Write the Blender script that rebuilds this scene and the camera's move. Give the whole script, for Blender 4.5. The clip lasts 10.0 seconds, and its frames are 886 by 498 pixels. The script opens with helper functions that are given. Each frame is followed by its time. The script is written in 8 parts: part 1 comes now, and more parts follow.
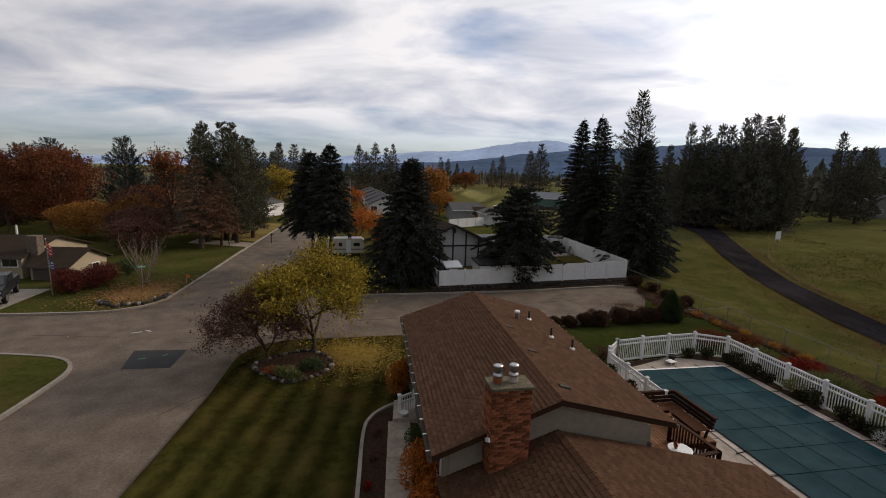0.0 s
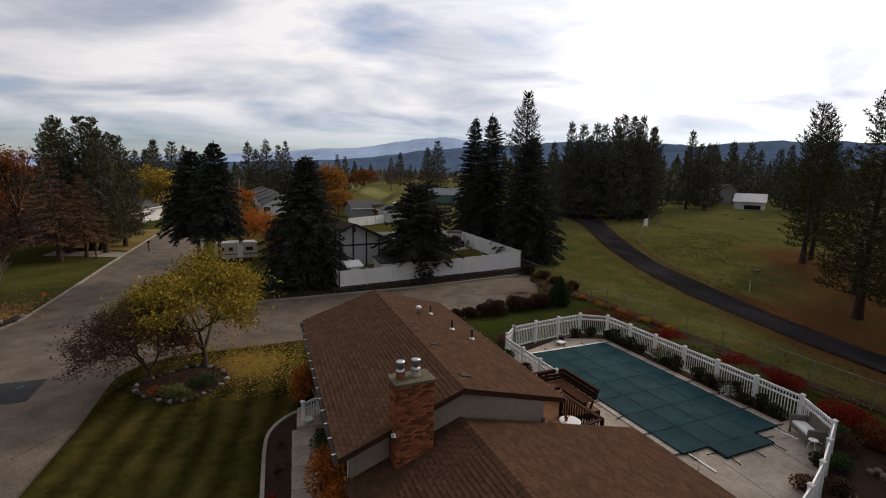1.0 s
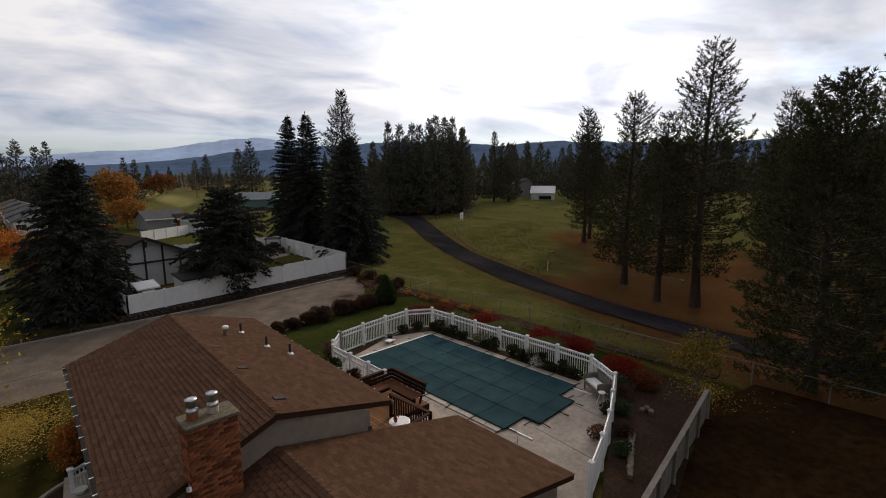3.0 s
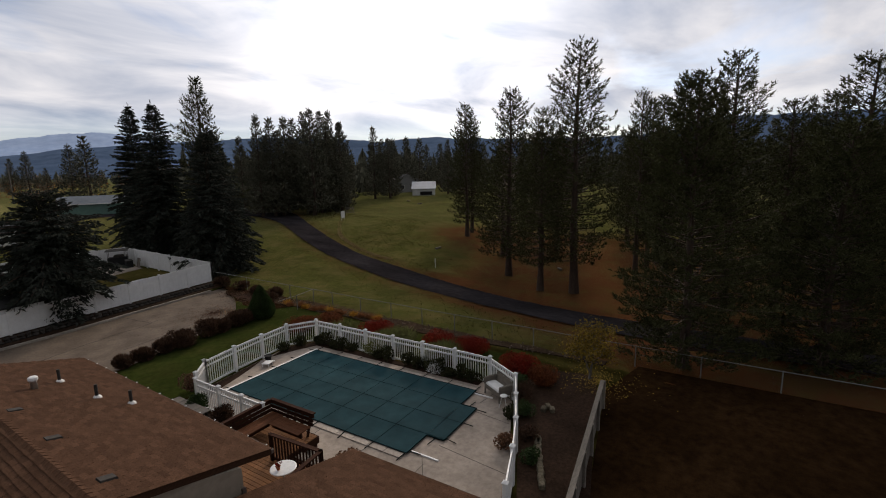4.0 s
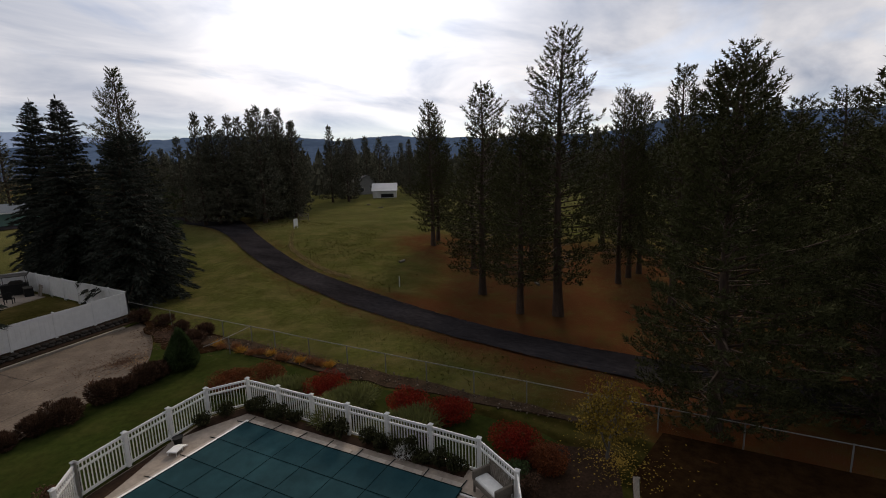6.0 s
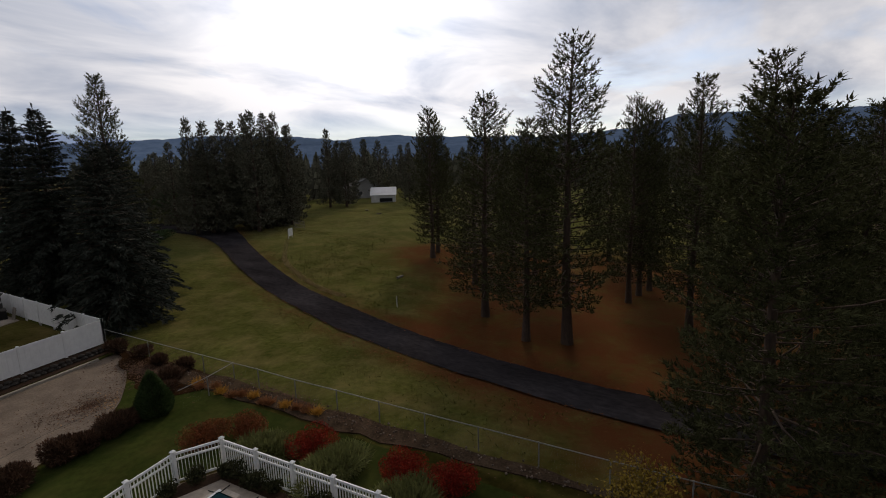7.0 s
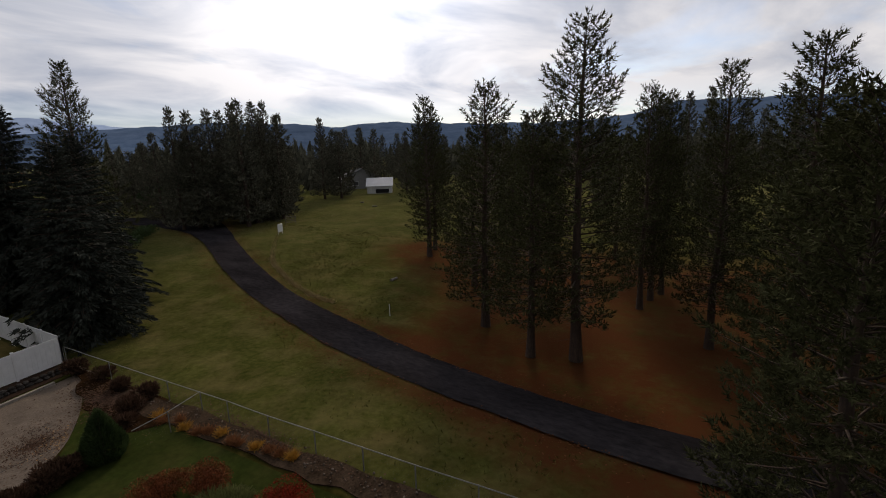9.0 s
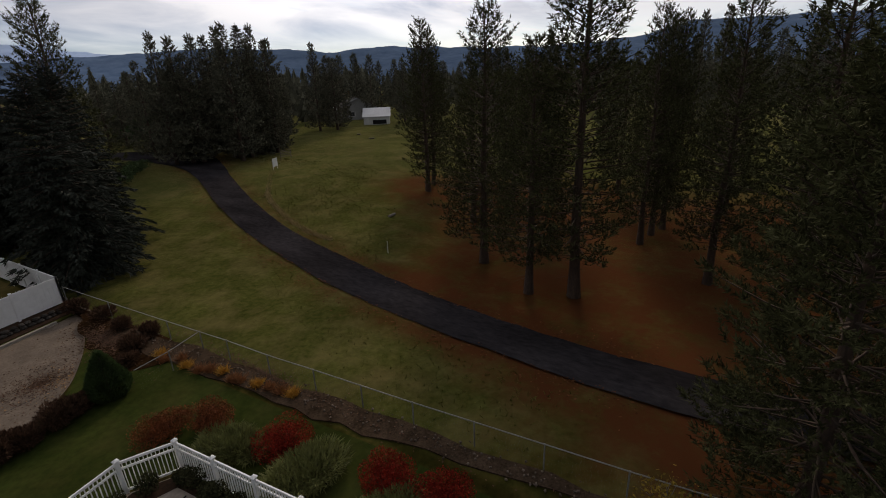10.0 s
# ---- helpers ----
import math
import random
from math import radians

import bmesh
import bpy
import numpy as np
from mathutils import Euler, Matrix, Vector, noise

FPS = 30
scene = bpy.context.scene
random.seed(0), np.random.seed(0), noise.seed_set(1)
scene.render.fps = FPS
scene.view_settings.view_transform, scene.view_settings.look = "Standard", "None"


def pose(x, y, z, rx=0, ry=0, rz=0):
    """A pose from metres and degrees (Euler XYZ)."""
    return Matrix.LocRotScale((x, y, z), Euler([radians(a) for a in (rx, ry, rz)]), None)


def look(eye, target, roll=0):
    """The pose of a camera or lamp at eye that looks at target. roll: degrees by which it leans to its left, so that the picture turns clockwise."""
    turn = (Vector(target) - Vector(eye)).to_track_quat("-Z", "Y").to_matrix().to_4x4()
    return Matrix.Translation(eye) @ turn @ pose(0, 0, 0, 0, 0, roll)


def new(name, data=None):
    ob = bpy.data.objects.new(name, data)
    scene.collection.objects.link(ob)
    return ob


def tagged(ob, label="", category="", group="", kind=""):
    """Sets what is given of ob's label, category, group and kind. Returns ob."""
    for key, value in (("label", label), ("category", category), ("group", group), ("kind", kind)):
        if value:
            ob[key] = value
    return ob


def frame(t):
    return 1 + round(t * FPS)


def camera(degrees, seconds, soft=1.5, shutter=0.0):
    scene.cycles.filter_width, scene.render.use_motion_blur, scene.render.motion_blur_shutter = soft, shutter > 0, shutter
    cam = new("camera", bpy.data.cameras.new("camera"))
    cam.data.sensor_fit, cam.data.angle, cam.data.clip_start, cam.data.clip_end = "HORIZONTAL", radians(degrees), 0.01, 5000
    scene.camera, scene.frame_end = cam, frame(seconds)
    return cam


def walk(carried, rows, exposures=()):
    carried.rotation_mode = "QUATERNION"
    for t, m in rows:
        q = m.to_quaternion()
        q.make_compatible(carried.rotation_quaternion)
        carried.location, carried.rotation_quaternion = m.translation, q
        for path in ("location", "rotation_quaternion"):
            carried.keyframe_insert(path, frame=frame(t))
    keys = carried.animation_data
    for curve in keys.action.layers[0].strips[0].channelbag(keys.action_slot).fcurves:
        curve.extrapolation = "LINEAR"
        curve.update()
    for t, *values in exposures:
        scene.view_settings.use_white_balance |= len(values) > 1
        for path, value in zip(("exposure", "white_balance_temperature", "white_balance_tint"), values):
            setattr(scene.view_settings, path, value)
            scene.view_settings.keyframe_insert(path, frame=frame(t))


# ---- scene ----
cam = camera(87.3, 10.0, soft=1.0)
PATH = [
    (0, (1.17, 0.146, 9.761), (1.325, 2.114, 9.439), 1.9),
    (0.5, (1.206, 0.102, 9.764), (1.427, 2.063, 9.441), 1.8),
    (1, (1.282, -0.043, 9.835), (1.848, 1.848, 9.511), 1.1),
    (1.5, (1.337, 0.1, 9.724), (2.244, 1.854, 9.403), 0.5),
    (2, (1.442, -0.04, 9.716), (2.595, 1.562, 9.393), -0.2),
    (2.2, (1.52, 0.02, 9.71), (2.706, 1.599, 9.395), -0.3),
    (3.3, (2.358, 0.75, 9.761), (3.586, 2.295, 9.436), -0.7),
    (3.5, (2.501, 1.07, 9.785), (3.8, 2.555, 9.456), -0.5),
    (4, (3.359, 1.973, 9.71), (4.915, 3.182, 9.369), -1.3),
    (4.5, (4.421, 2.827, 9.663), (6.06, 3.92, 9.317), -1.5),
    (5, (5.466, 3.837, 9.703), (7.112, 4.92, 9.355), -1.5),
    (6.5, (8.932, 6.35, 10.914), (10.582, 7.425, 10.561), -1.7),
    (7, (10.047, 7.056, 11.545), (11.695, 8.132, 11.19), -1.7),
    (7.5, (11.015, 7.642, 11.88), (12.664, 8.717, 11.524), -1.8),
    (8, (11.912, 8.104, 12.022), (13.56, 9.178, 11.665), -1.8),
    (8.5, (12.558, 8.442, 12.084), (14.206, 9.516, 11.725), -1.9),
    (9, (13.037, 8.731, 12.211), (14.678, 9.799, 11.803), -1.8),
    (9.5, (13.471, 8.853, 12.249), (15.085, 9.91, 11.721), -2.0),
    (10, (13.732, 8.929, 12.34), (15.299, 9.965, 11.653), -2.3),
]
walk(cam, [(t, look(eye, target, roll)) for t, eye, target, roll in PATH], [(0, 0.08, 6690, 14), (2, 0.06, 6690, 14), (4.5, -0.07, 6690, 14), (8.5, -0.2, 6690, 14), (10, -0.2, 6690, 14)])

# ---------------------------------------------------------------- world and light
SUN_AZ, SUN_EL, GLOW_AZ = radians(25.0), radians(27.0), radians(42.0)
GLOW_DIR = Vector((math.cos(GLOW_AZ) * math.cos(SUN_EL), math.sin(GLOW_AZ) * math.cos(SUN_EL), math.sin(SUN_EL)))  # where the cloud is thinnest
SUN_DIR = Vector((math.cos(SUN_AZ) * math.cos(SUN_EL), math.sin(SUN_AZ) * math.cos(SUN_EL), math.sin(SUN_EL)))


def build_world():
    w = bpy.data.worlds.new("overcast_sky")
    scene.world = w
    w.use_nodes = True
    nt = w.node_tree
    n, l = nt.nodes, nt.links
    n.clear()
    out, bg = n.new("ShaderNodeOutputWorld"), n.new("ShaderNodeBackground")
    l.new(bg.outputs[0], out.inputs[0])
    sky = n.new("ShaderNodeTexSky")
    sky.sky_type, sky.sun_disc = "NISHITA", False
    sky.sun_elevation, sky.sun_rotation = SUN_EL, radians(90) - SUN_AZ
    tc = n.new("ShaderNodeTexCoord")
    sep = n.new("ShaderNodeSeparateXYZ")
    l.new(tc.outputs["Generated"], sep.inputs[0])

    def math_node(op, a, b=None, clamp=False):
        m = n.new("ShaderNodeMath")
        m.operation, m.use_clamp = op, clamp
        for i, v in enumerate((a, b)):
            if v is None:
                continue
            if isinstance(v, (int, float)):
                m.inputs[i].default_value = v
            else:
                l.new(v, m.inputs[i])
        return m.outputs[0]

    zz = math_node("ADD", math_node("MAXIMUM", sep.outputs[2], 0.0), 0.17)
    comb = n.new("ShaderNodeCombineXYZ")
    l.new(math_node("DIVIDE", sep.outputs[0], zz), comb.inputs[0])
    l.new(math_node("DIVIDE", sep.outputs[1], zz), comb.inputs[1])

    def cloud_noise(scale, rot, stretch, detail, lo, hi):
        mp = n.new("ShaderNodeMapping")
        mp.inputs["Rotation"].default_value = (0, 0, rot)
        mp.inputs["Scale"].default_value = (1.0, stretch, 1)
        l.new(comb.outputs[0], mp.inputs[0])
        t = n.new("ShaderNodeTexNoise")
        t.inputs["Scale"].default_value, t.inputs["Detail"].default_value = scale, detail
        t.inputs["Roughness"].default_value, t.inputs["Distortion"].default_value = 0.53, 0.45
        l.new(mp.outputs[0], t.inputs["Vector"])
        r = n.new("ShaderNodeMapRange")
        r.inputs["From Min"].default_value, r.inputs["From Max"].default_value = lo, hi
        l.new(t.outputs[0], r.inputs[0])
        return r.outputs[0]

    cover = cloud_noise(0.62, 0.75, 1.35, 6, 0.27, 0.43)
    grey = cloud_noise(0.95, 0.95, 1.35, 6, 0.33, 0.60)
    # glow of the veiled sun
    dot = n.new("ShaderNodeVectorMath")
    dot.operation = "DOT_PRODUCT"
    l.new(tc.outputs["Generated"], dot.inputs[0])
    dot.inputs[1].default_value = GLOW_DIR
    d = math_node("MAXIMUM", dot.outputs["Value"], 0.0)
    glow = math_node("POWER", d, 12.0)
    core = math_node("POWER", d, 40.0)
    ramp = n.new("ShaderNodeMix")
    ramp.data_type = "RGBA"
    ramp.inputs["A"].default_value = (0.39, 0.46, 0.585, 1)
    ramp.inputs["B"].default_value = (0.96, 0.97, 0.99, 1)
    l.new(grey, ramp.inputs["Factor"])
    lum = math_node("ADD", math_node("MULTIPLY", glow, 0.55), math_node("MULTIPLY", core, 1.3))
    # thicker cloud away from the sun
    flat = n.new("ShaderNodeVectorMath")
    flat.operation = "DOT_PRODUCT"
    l.new(tc.outputs["Generated"], flat.inputs[0])
    flat.inputs[1].default_value = (math.cos(GLOW_AZ), math.sin(GLOW_AZ), 0)
    side = n.new("ShaderNodeMapRange")
    side.interpolation_type = "SMOOTHSTEP"
    side.inputs["From Min"].default_value, side.inputs["From Max"].default_value = -1.0, 0.85
    side.inputs["To Min"].default_value, side.inputs["To Max"].default_value = 0.33, 0.90
    l.new(flat.outputs["Value"], side.inputs[0])
    lum = math_node("ADD", lum, side.outputs[0])
    mul = n.new("ShaderNodeVectorMath")
    mul.operation = "SCALE"
    l.new(ramp.outputs["Result"], mul.inputs[0])
    l.new(lum, mul.inputs["Scale"])
    blue = n.new("ShaderNodeVectorMath")
    blue.operation = "SCALE"
    blue.inputs["Scale"].default_value = 0.085
    l.new(sky.outputs[0], blue.inputs[0])
    mix = n.new("ShaderNodeMix")
    mix.data_type = "RGBA"
    # the cloud sheet opens towards the horizon
    low = n.new("ShaderNodeMapRange")
    low.interpolation_type = "SMOOTHSTEP"
    low.inputs["From Min"].default_value, low.inputs["From Max"].default_value = 0.035, 0.13
    low.inputs["To Min"].default_value = 0.30
    l.new(sep.outputs[2], low.inputs[0])
    l.new(math_node("MULTIPLY", cover, low.outputs[0], True), mix.inputs["Factor"])
    clear = n.new("ShaderNodeVectorMath")
    clear.operation = "MULTIPLY"
    clear.inputs[1].default_value = (0.73, 0.90, 1.16)
    l.new(blue.outputs[0], clear.inputs[0])
    l.new(clear.outputs[0], mix.inputs["A"])
    l.new(mul.outputs[0], mix.inputs["B"])
    l.new(mix.outputs["Result"], bg.inputs[0])
    bg.inputs[1].default_value = 1.0


build_world()
sun = new("sun", bpy.data.lights.new("sun", "SUN"))
sun.data.energy, sun.data.angle, sun.data.color = 1.9, radians(10), (1.0, 0.86, 0.68)
sun.matrix_world = look(SUN_DIR * 60, (0, 0, 0))


# ---------------------------------------------------------------- materials
def mat(name, a, b, scale=6.0, rough=0.85, bump=0.0, bump_scale=None, metal=0.0, spread=0.0, coarse=0.0, stretch=(1, 1, 1), spec=0.5, coord="Object", thin=0.0):
    """Two colours mixed by fine grain; coarse: how much a larger noise darkens; spread: change from piece to piece."""
    m = bpy.data.materials.new(name)
    m.use_nodes = True
    nt = m.node_tree
    n, l = nt.nodes, nt.links
    bsdf = n["Principled BSDF"]
    bsdf.inputs["Roughness"].default_value, bsdf.inputs["Metallic"].default_value = rough, metal
    bsdf.inputs["Specular IOR Level"].default_value = spec
    tc, mp = n.new("ShaderNodeTexCoord"), n.new("ShaderNodeMapping")
    mp.inputs["Scale"].default_value = stretch
    l.new(tc.outputs[coord], mp.inputs[0])
    t = n.new("ShaderNodeTexNoise")
    t.inputs["Scale"].default_value, t.inputs["Detail"].default_value, t.inputs["Roughness"].default_value = scale, 6, 0.65
    l.new(mp.outputs[0], t.inputs["Vector"])
    r = n.new("ShaderNodeMapRange")
    r.inputs["From Min"].default_value, r.inputs["From Max"].default_value = 0.32, 0.68
    l.new(t.outputs[0], r.inputs[0])
    mix = n.new("ShaderNodeMix")
    mix.data_type = "RGBA"
    mix.inputs["A"].default_value, mix.inputs["B"].default_value = (*a, 1), (*b, 1)
    l.new(r.outputs[0], mix.inputs["Factor"])
    col = mix.outputs["Result"]
    if coarse:
        t2 = n.new("ShaderNodeTexNoise")
        t2.inputs["Scale"].default_value, t2.inputs["Detail"].default_value = scale * 0.09, 4
        l.new(mp.outputs[0], t2.inputs["Vector"])
        r2 = n.new("ShaderNodeMapRange")
        r2.inputs["From Min"].default_value, r2.inputs["From Max"].default_value = 0.3, 0.7
        r2.inputs["To Min"].default_value, r2.inputs["To Max"].default_value = 1 - coarse, 1 + coarse * 0.4
        l.new(t2.outputs[0], r2.inputs[0])
        s = n.new("ShaderNodeVectorMath")
        s.operation = "SCALE"
        l.new(col, s.inputs[0])
        l.new(r2.outputs[0], s.inputs["Scale"])
        col = s.outputs[0]
    if spread:
        oi, ge = n.new("ShaderNodeObjectInfo"), n.new("ShaderNodeNewGeometry")
        add = n.new("ShaderNodeMath")
        add.operation = "ADD"
        l.new(oi.outputs["Random"], add.inputs[0])
        l.new(ge.outputs["Random Per Island"], add.inputs[1])
        fr = n.new("ShaderNodeMath")
        fr.operation = "FRACT"
        l.new(add.outputs[0], fr.inputs[0])
        r3 = n.new("ShaderNodeMapRange")
        r3.inputs["To Min"].default_value, r3.inputs["To Max"].default_value = 1 - spread, 1 + spread
        l.new(fr.outputs[0], r3.inputs[0])
        s = n.new("ShaderNodeVectorMath")
        s.operation = "SCALE"
        l.new(col, s.inputs[0])
        l.new(r3.outputs[0], s.inputs["Scale"])
        col = s.outputs[0]
    l.new(col, bsdf.inputs["Base Color"])
    if bump:
        bt, bn = n.new("ShaderNodeTexNoise"), n.new("ShaderNodeBump")
        bt.inputs["Scale"].default_value, bt.inputs["Detail"].default_value = bump_scale or scale * 3, 5
        l.new(mp.outputs[0], bt.inputs["Vector"])
        bn.inputs["Strength"].default_value, bn.inputs["Distance"].default_value = bump, 0.02
        l.new(bt.outputs[0], bn.inputs["Height"])
        l.new(bn.outputs[0], bsdf.inputs["Normal"])
    if thin:
        tr, mx = n.new("ShaderNodeBsdfTranslucent"), n.new("ShaderNodeMixShader")
        l.new(col, tr.inputs[0])
        mx.inputs[0].default_value = thin
        l.new(bsdf.outputs[0], mx.inputs[1])
        l.new(tr.outputs[0], mx.inputs[2])
        l.new(mx.outputs[0], n["Material Output"].inputs[0])
    return m


ASPHALT = mat("asphalt", (0.105, 0.080, 0.060), (0.172, 0.134, 0.102), 9, 0.80, 0.25, 60, coarse=0.34, spec=0.16)
ASPHALT_DARK = mat("asphalt_patch", (0.030, 0.030, 0.030), (0.045, 0.045, 0.046), 12, 0.9, 0.2, 60, coarse=0.2, spec=0.2)
TRACK = mat("track_asphalt", (0.017, 0.0155, 0.017), (0.036, 0.032, 0.034), 5, 0.9, 0.3, 40, coarse=0.5, stretch=(1, 0.35, 1), spec=0.0)
CONCRETE = mat("concrete", (0.25, 0.205, 0.165), (0.37, 0.31, 0.255), 5, 0.9, 0.15, 40, coarse=0.4)
KERB = mat("kerb_concrete", (0.23, 0.20, 0.165), (0.33, 0.29, 0.245), 6, 0.9, 0.2, 40, coarse=0.3)
COPING = mat("coping_concrete", (0.32, 0.27, 0.225), (0.44, 0.38, 0.32), 9, 0.85, 0.2, 50, spread=0.18, coarse=0.2)
SHINGLE_W = mat("roof_shingle", (0.058, 0.030, 0.018), (0.110, 0.060, 0.037), 34, 0.95, 0.35, 160, spread=0.17, coarse=0.13, spec=0.03)
SIDING = mat("tan_siding", (0.20, 0.165, 0.125), (0.26, 0.215, 0.165), 4, 0.8, 0.1, 40, coarse=0.15)
FASCIA = mat("brown_fascia", (0.07, 0.05, 0.04), (0.10, 0.075, 0.06), 8, 0.7)
WHITE = mat("white_vinyl", (0.70, 0.70, 0.69), (0.80, 0.80, 0.79), 3, 0.5, coarse=0.08)
WHITE_METAL = mat("white_metal", (0.62, 0.62, 0.60), (0.74, 0.74, 0.72), 8, 0.45, coarse=0.15)
METAL = mat("galvanised_metal", (0.45, 0.45, 0.45), (0.62, 0.62, 0.62), 18, 0.35, metal=1.0, coarse=0.2)
DARK_METAL = mat("dark_metal", (0.030, 0.027, 0.024), (0.060, 0.053, 0.046), 12, 0.75, spec=0.15)
BRICK = mat("brick", (0.150, 0.046, 0.021), (0.320, 0.115, 0.054), 14, 0.92, 0.3, 60, spread=0.55, coarse=0.25, spec=0.15)
MORTAR = mat("mortar", (0.085, 0.058, 0.043), (0.14, 0.10, 0.076), 30, 0.95, 0.3, 90, spec=0.1)
WOOD_RED = mat("stained_wood", (0.022, 0.009, 0.005), (0.050, 0.020, 0.011), 5, 0.8, 0.15, 50, spread=0.24, stretch=(1, 6, 6), spec=0.08)
WOOD_DECK = mat("deck_wood", (0.125, 0.055, 0.022), (0.22, 0.105, 0.046), 5, 0.7, 0.15, 50, spread=0.22, stretch=(1, 6, 6), spec=0.1)
WOOD_SEAT = mat("bench_wood", (0.070, 0.027, 0.012), (0.120, 0.049, 0.023), 5, 0.75, 0.15, 50, spread=0.2, stretch=(1, 6, 6), spec=0.08)
WOOD_GREY = mat("weathered_wood", (0.15, 0.130, 0.108), (0.25, 0.220, 0.185), 5, 0.85, 0.2, 50, spread=0.18, coarse=0.2, stretch=(1, 7, 7), spec=0.15)
BARK = mat("bark", (0.035, 0.023, 0.017), (0.090, 0.056, 0.038), 9, 0.95, 0.6, 22, stretch=(1, 1, 0.25))
BARK_GREY = mat("grey_bark", (0.10, 0.085, 0.075), (0.17, 0.15, 0.135), 9, 0.95, 0.5, 22, stretch=(1, 1, 0.3))
PINE = mat("pine_needles", (0.037, 0.040, 0.017), (0.080, 0.080, 0.036), 1.2, 0.8, spread=0.5, spec=0.02, thin=0.05)
SPRUCE = mat("spruce_needles", (0.024, 0.028, 0.022), (0.052, 0.058, 0.047), 1.2, 0.8, spread=0.35, spec=0.06, thin=0.05)
FIR = mat("fir_needles", (0.060, 0.062, 0.036), (0.125, 0.122, 0.072), 1.2, 0.8, spread=0.45, spec=0.1, thin=0.15)
# Far needles: paler and warmer than near ones, haze mixed into the colour.
HAZED_WOODS = mat("far_needles_hazed", (0.070, 0.070, 0.050), (0.140, 0.136, 0.098), 0.2, 0.9, spread=0.5, spec=0.05)
LARCH = mat("brown_needles", (0.115, 0.058, 0.032), (0.19, 0.10, 0.056), 1.2, 0.85, spread=0.35, spec=0.1, thin=0.15)
LEAF_YELLOW = mat("yellow_leaves", (0.22, 0.155, 0.022), (0.40, 0.285, 0.048), 1.5, 0.7, spread=0.45, thin=0.3, spec=0.12)
LEAF_ORANGE = mat("orange_leaves", (0.30, 0.088, 0.016), (0.46, 0.16, 0.028), 1.5, 0.7, spread=0.4, thin=0.3, spec=0.12)
LEAF_GOLD = mat("gold_leaves", (0.30, 0.15, 0.025), (0.44, 0.24, 0.04), 1.5, 0.7, spread=0.35, thin=0.3, spec=0.12)
LEAF_RUST = mat("rust_leaves", (0.18, 0.060, 0.020), (0.30, 0.110, 0.034), 1.5, 0.7, spread=0.4, thin=0.25, spec=0.12)
LEAF_MAPLE = mat("maple_leaves", (0.17, 0.125, 0.014), (0.33, 0.245, 0.036), 1.5, 0.75, spread=0.55, thin=0.25, spec=0.08)
# Yellow leaves in a darker copy, for a small tree shaded by pines.
LEAF_YELLOW_SHADED = mat("shaded_yellow_leaves", (0.13, 0.090, 0.015), (0.25, 0.17, 0.030), 1.5, 0.75, spread=0.5, thin=0.2, spec=0.08)
LEAF_AMBER = mat("amber_leaves", (0.23, 0.100, 0.022), (0.38, 0.175, 0.042), 1.5, 0.75, spread=0.4, thin=0.2, spec=0.08)
LEAF_RUSSET = mat("russet_leaves", (0.105, 0.036, 0.016), (0.185, 0.066, 0.026), 1.5, 0.75, spread=0.4, thin=0.2, spec=0.1)
LEAF_PURPLE = mat("purple_leaves", (0.080, 0.036, 0.025), (0.140, 0.068, 0.048), 1.5, 0.7, spread=0.4, thin=0.2, spec=0.12)
LEAF_RED = mat("red_leaves", (0.125, 0.010, 0.006), (0.225, 0.022, 0.010), 1.5, 0.8, spread=0.5, spec=0.08, thin=0.15)
LEAF_GREEN = mat("green_leaves", (0.026, 0.045, 0.016), (0.055, 0.085, 0.028), 1.5, 0.7, spread=0.3, thin=0.2, spec=0.12)
JUNIPER = mat("juniper_needles", (0.095, 0.105, 0.036), (0.175, 0.180, 0.066), 1.5, 0.7, spread=0.3, thin=0.15, spec=0.12)
DRY_GRASS = mat("dry_grass", (0.16, 0.065, 0.028), (0.26, 0.12, 0.05), 1.5, 0.8, spread=0.35, thin=0.25, spec=0.12)
STRAW = mat("straw_grass", (0.20, 0.155, 0.070), (0.33, 0.26, 0.13), 1.5, 0.85, spread=0.35, thin=0.2, spec=0.05)
TWIG = mat("bare_twigs", (0.20, 0.145, 0.115), (0.30, 0.22, 0.18), 3, 0.9)
STONE = mat("stone", (0.17, 0.155, 0.135), (0.30, 0.275, 0.24), 5, 0.92, 0.5, 20, spread=0.3)
STONE_DARK = mat("dark_stone", (0.034, 0.030, 0.026), (0.068, 0.059, 0.051), 5, 0.92, 0.5, 20, spread=0.3, spec=0.1)
SOIL = mat("bed_soil", (0.024, 0.014, 0.009), (0.052, 0.031, 0.020), 9, 0.95, 0.6, 30, coarse=0.3, spec=0.05)
GRAVEL = mat("gravel", (0.028, 0.019, 0.012), (0.078, 0.053, 0.036), 12, 0.95, 0.6, 60, coarse=0.5, spec=0.0)
COVER = mat("pool_cover", (0.009, 0.036, 0.044), (0.017, 0.060, 0.072), 1.0, 0.80, 0.12, 3, coarse=0.4, spec=0.06)
RAIL = mat("galvanised_rail", (0.13, 0.13, 0.12), (0.20, 0.20, 0.19), 20, 0.7)
WIRE = mat("weathered_wire", (0.10, 0.10, 0.095), (0.16, 0.16, 0.15), 20, 0.8)
# Earth and needle litter, with the pines' shade darkened into the colour.
SHADED_LITTER_EARTH = mat("shaded_litter_earth", (0.016, 0.008, 0.004), (0.038, 0.020, 0.009), 2.5, 0.95, 0.6, 25, coarse=0.5, spec=0.0)
STRAP = mat("cover_strap", (0.002, 0.007, 0.008), (0.004, 0.010, 0.011), 8, 0.9, spec=0.0)
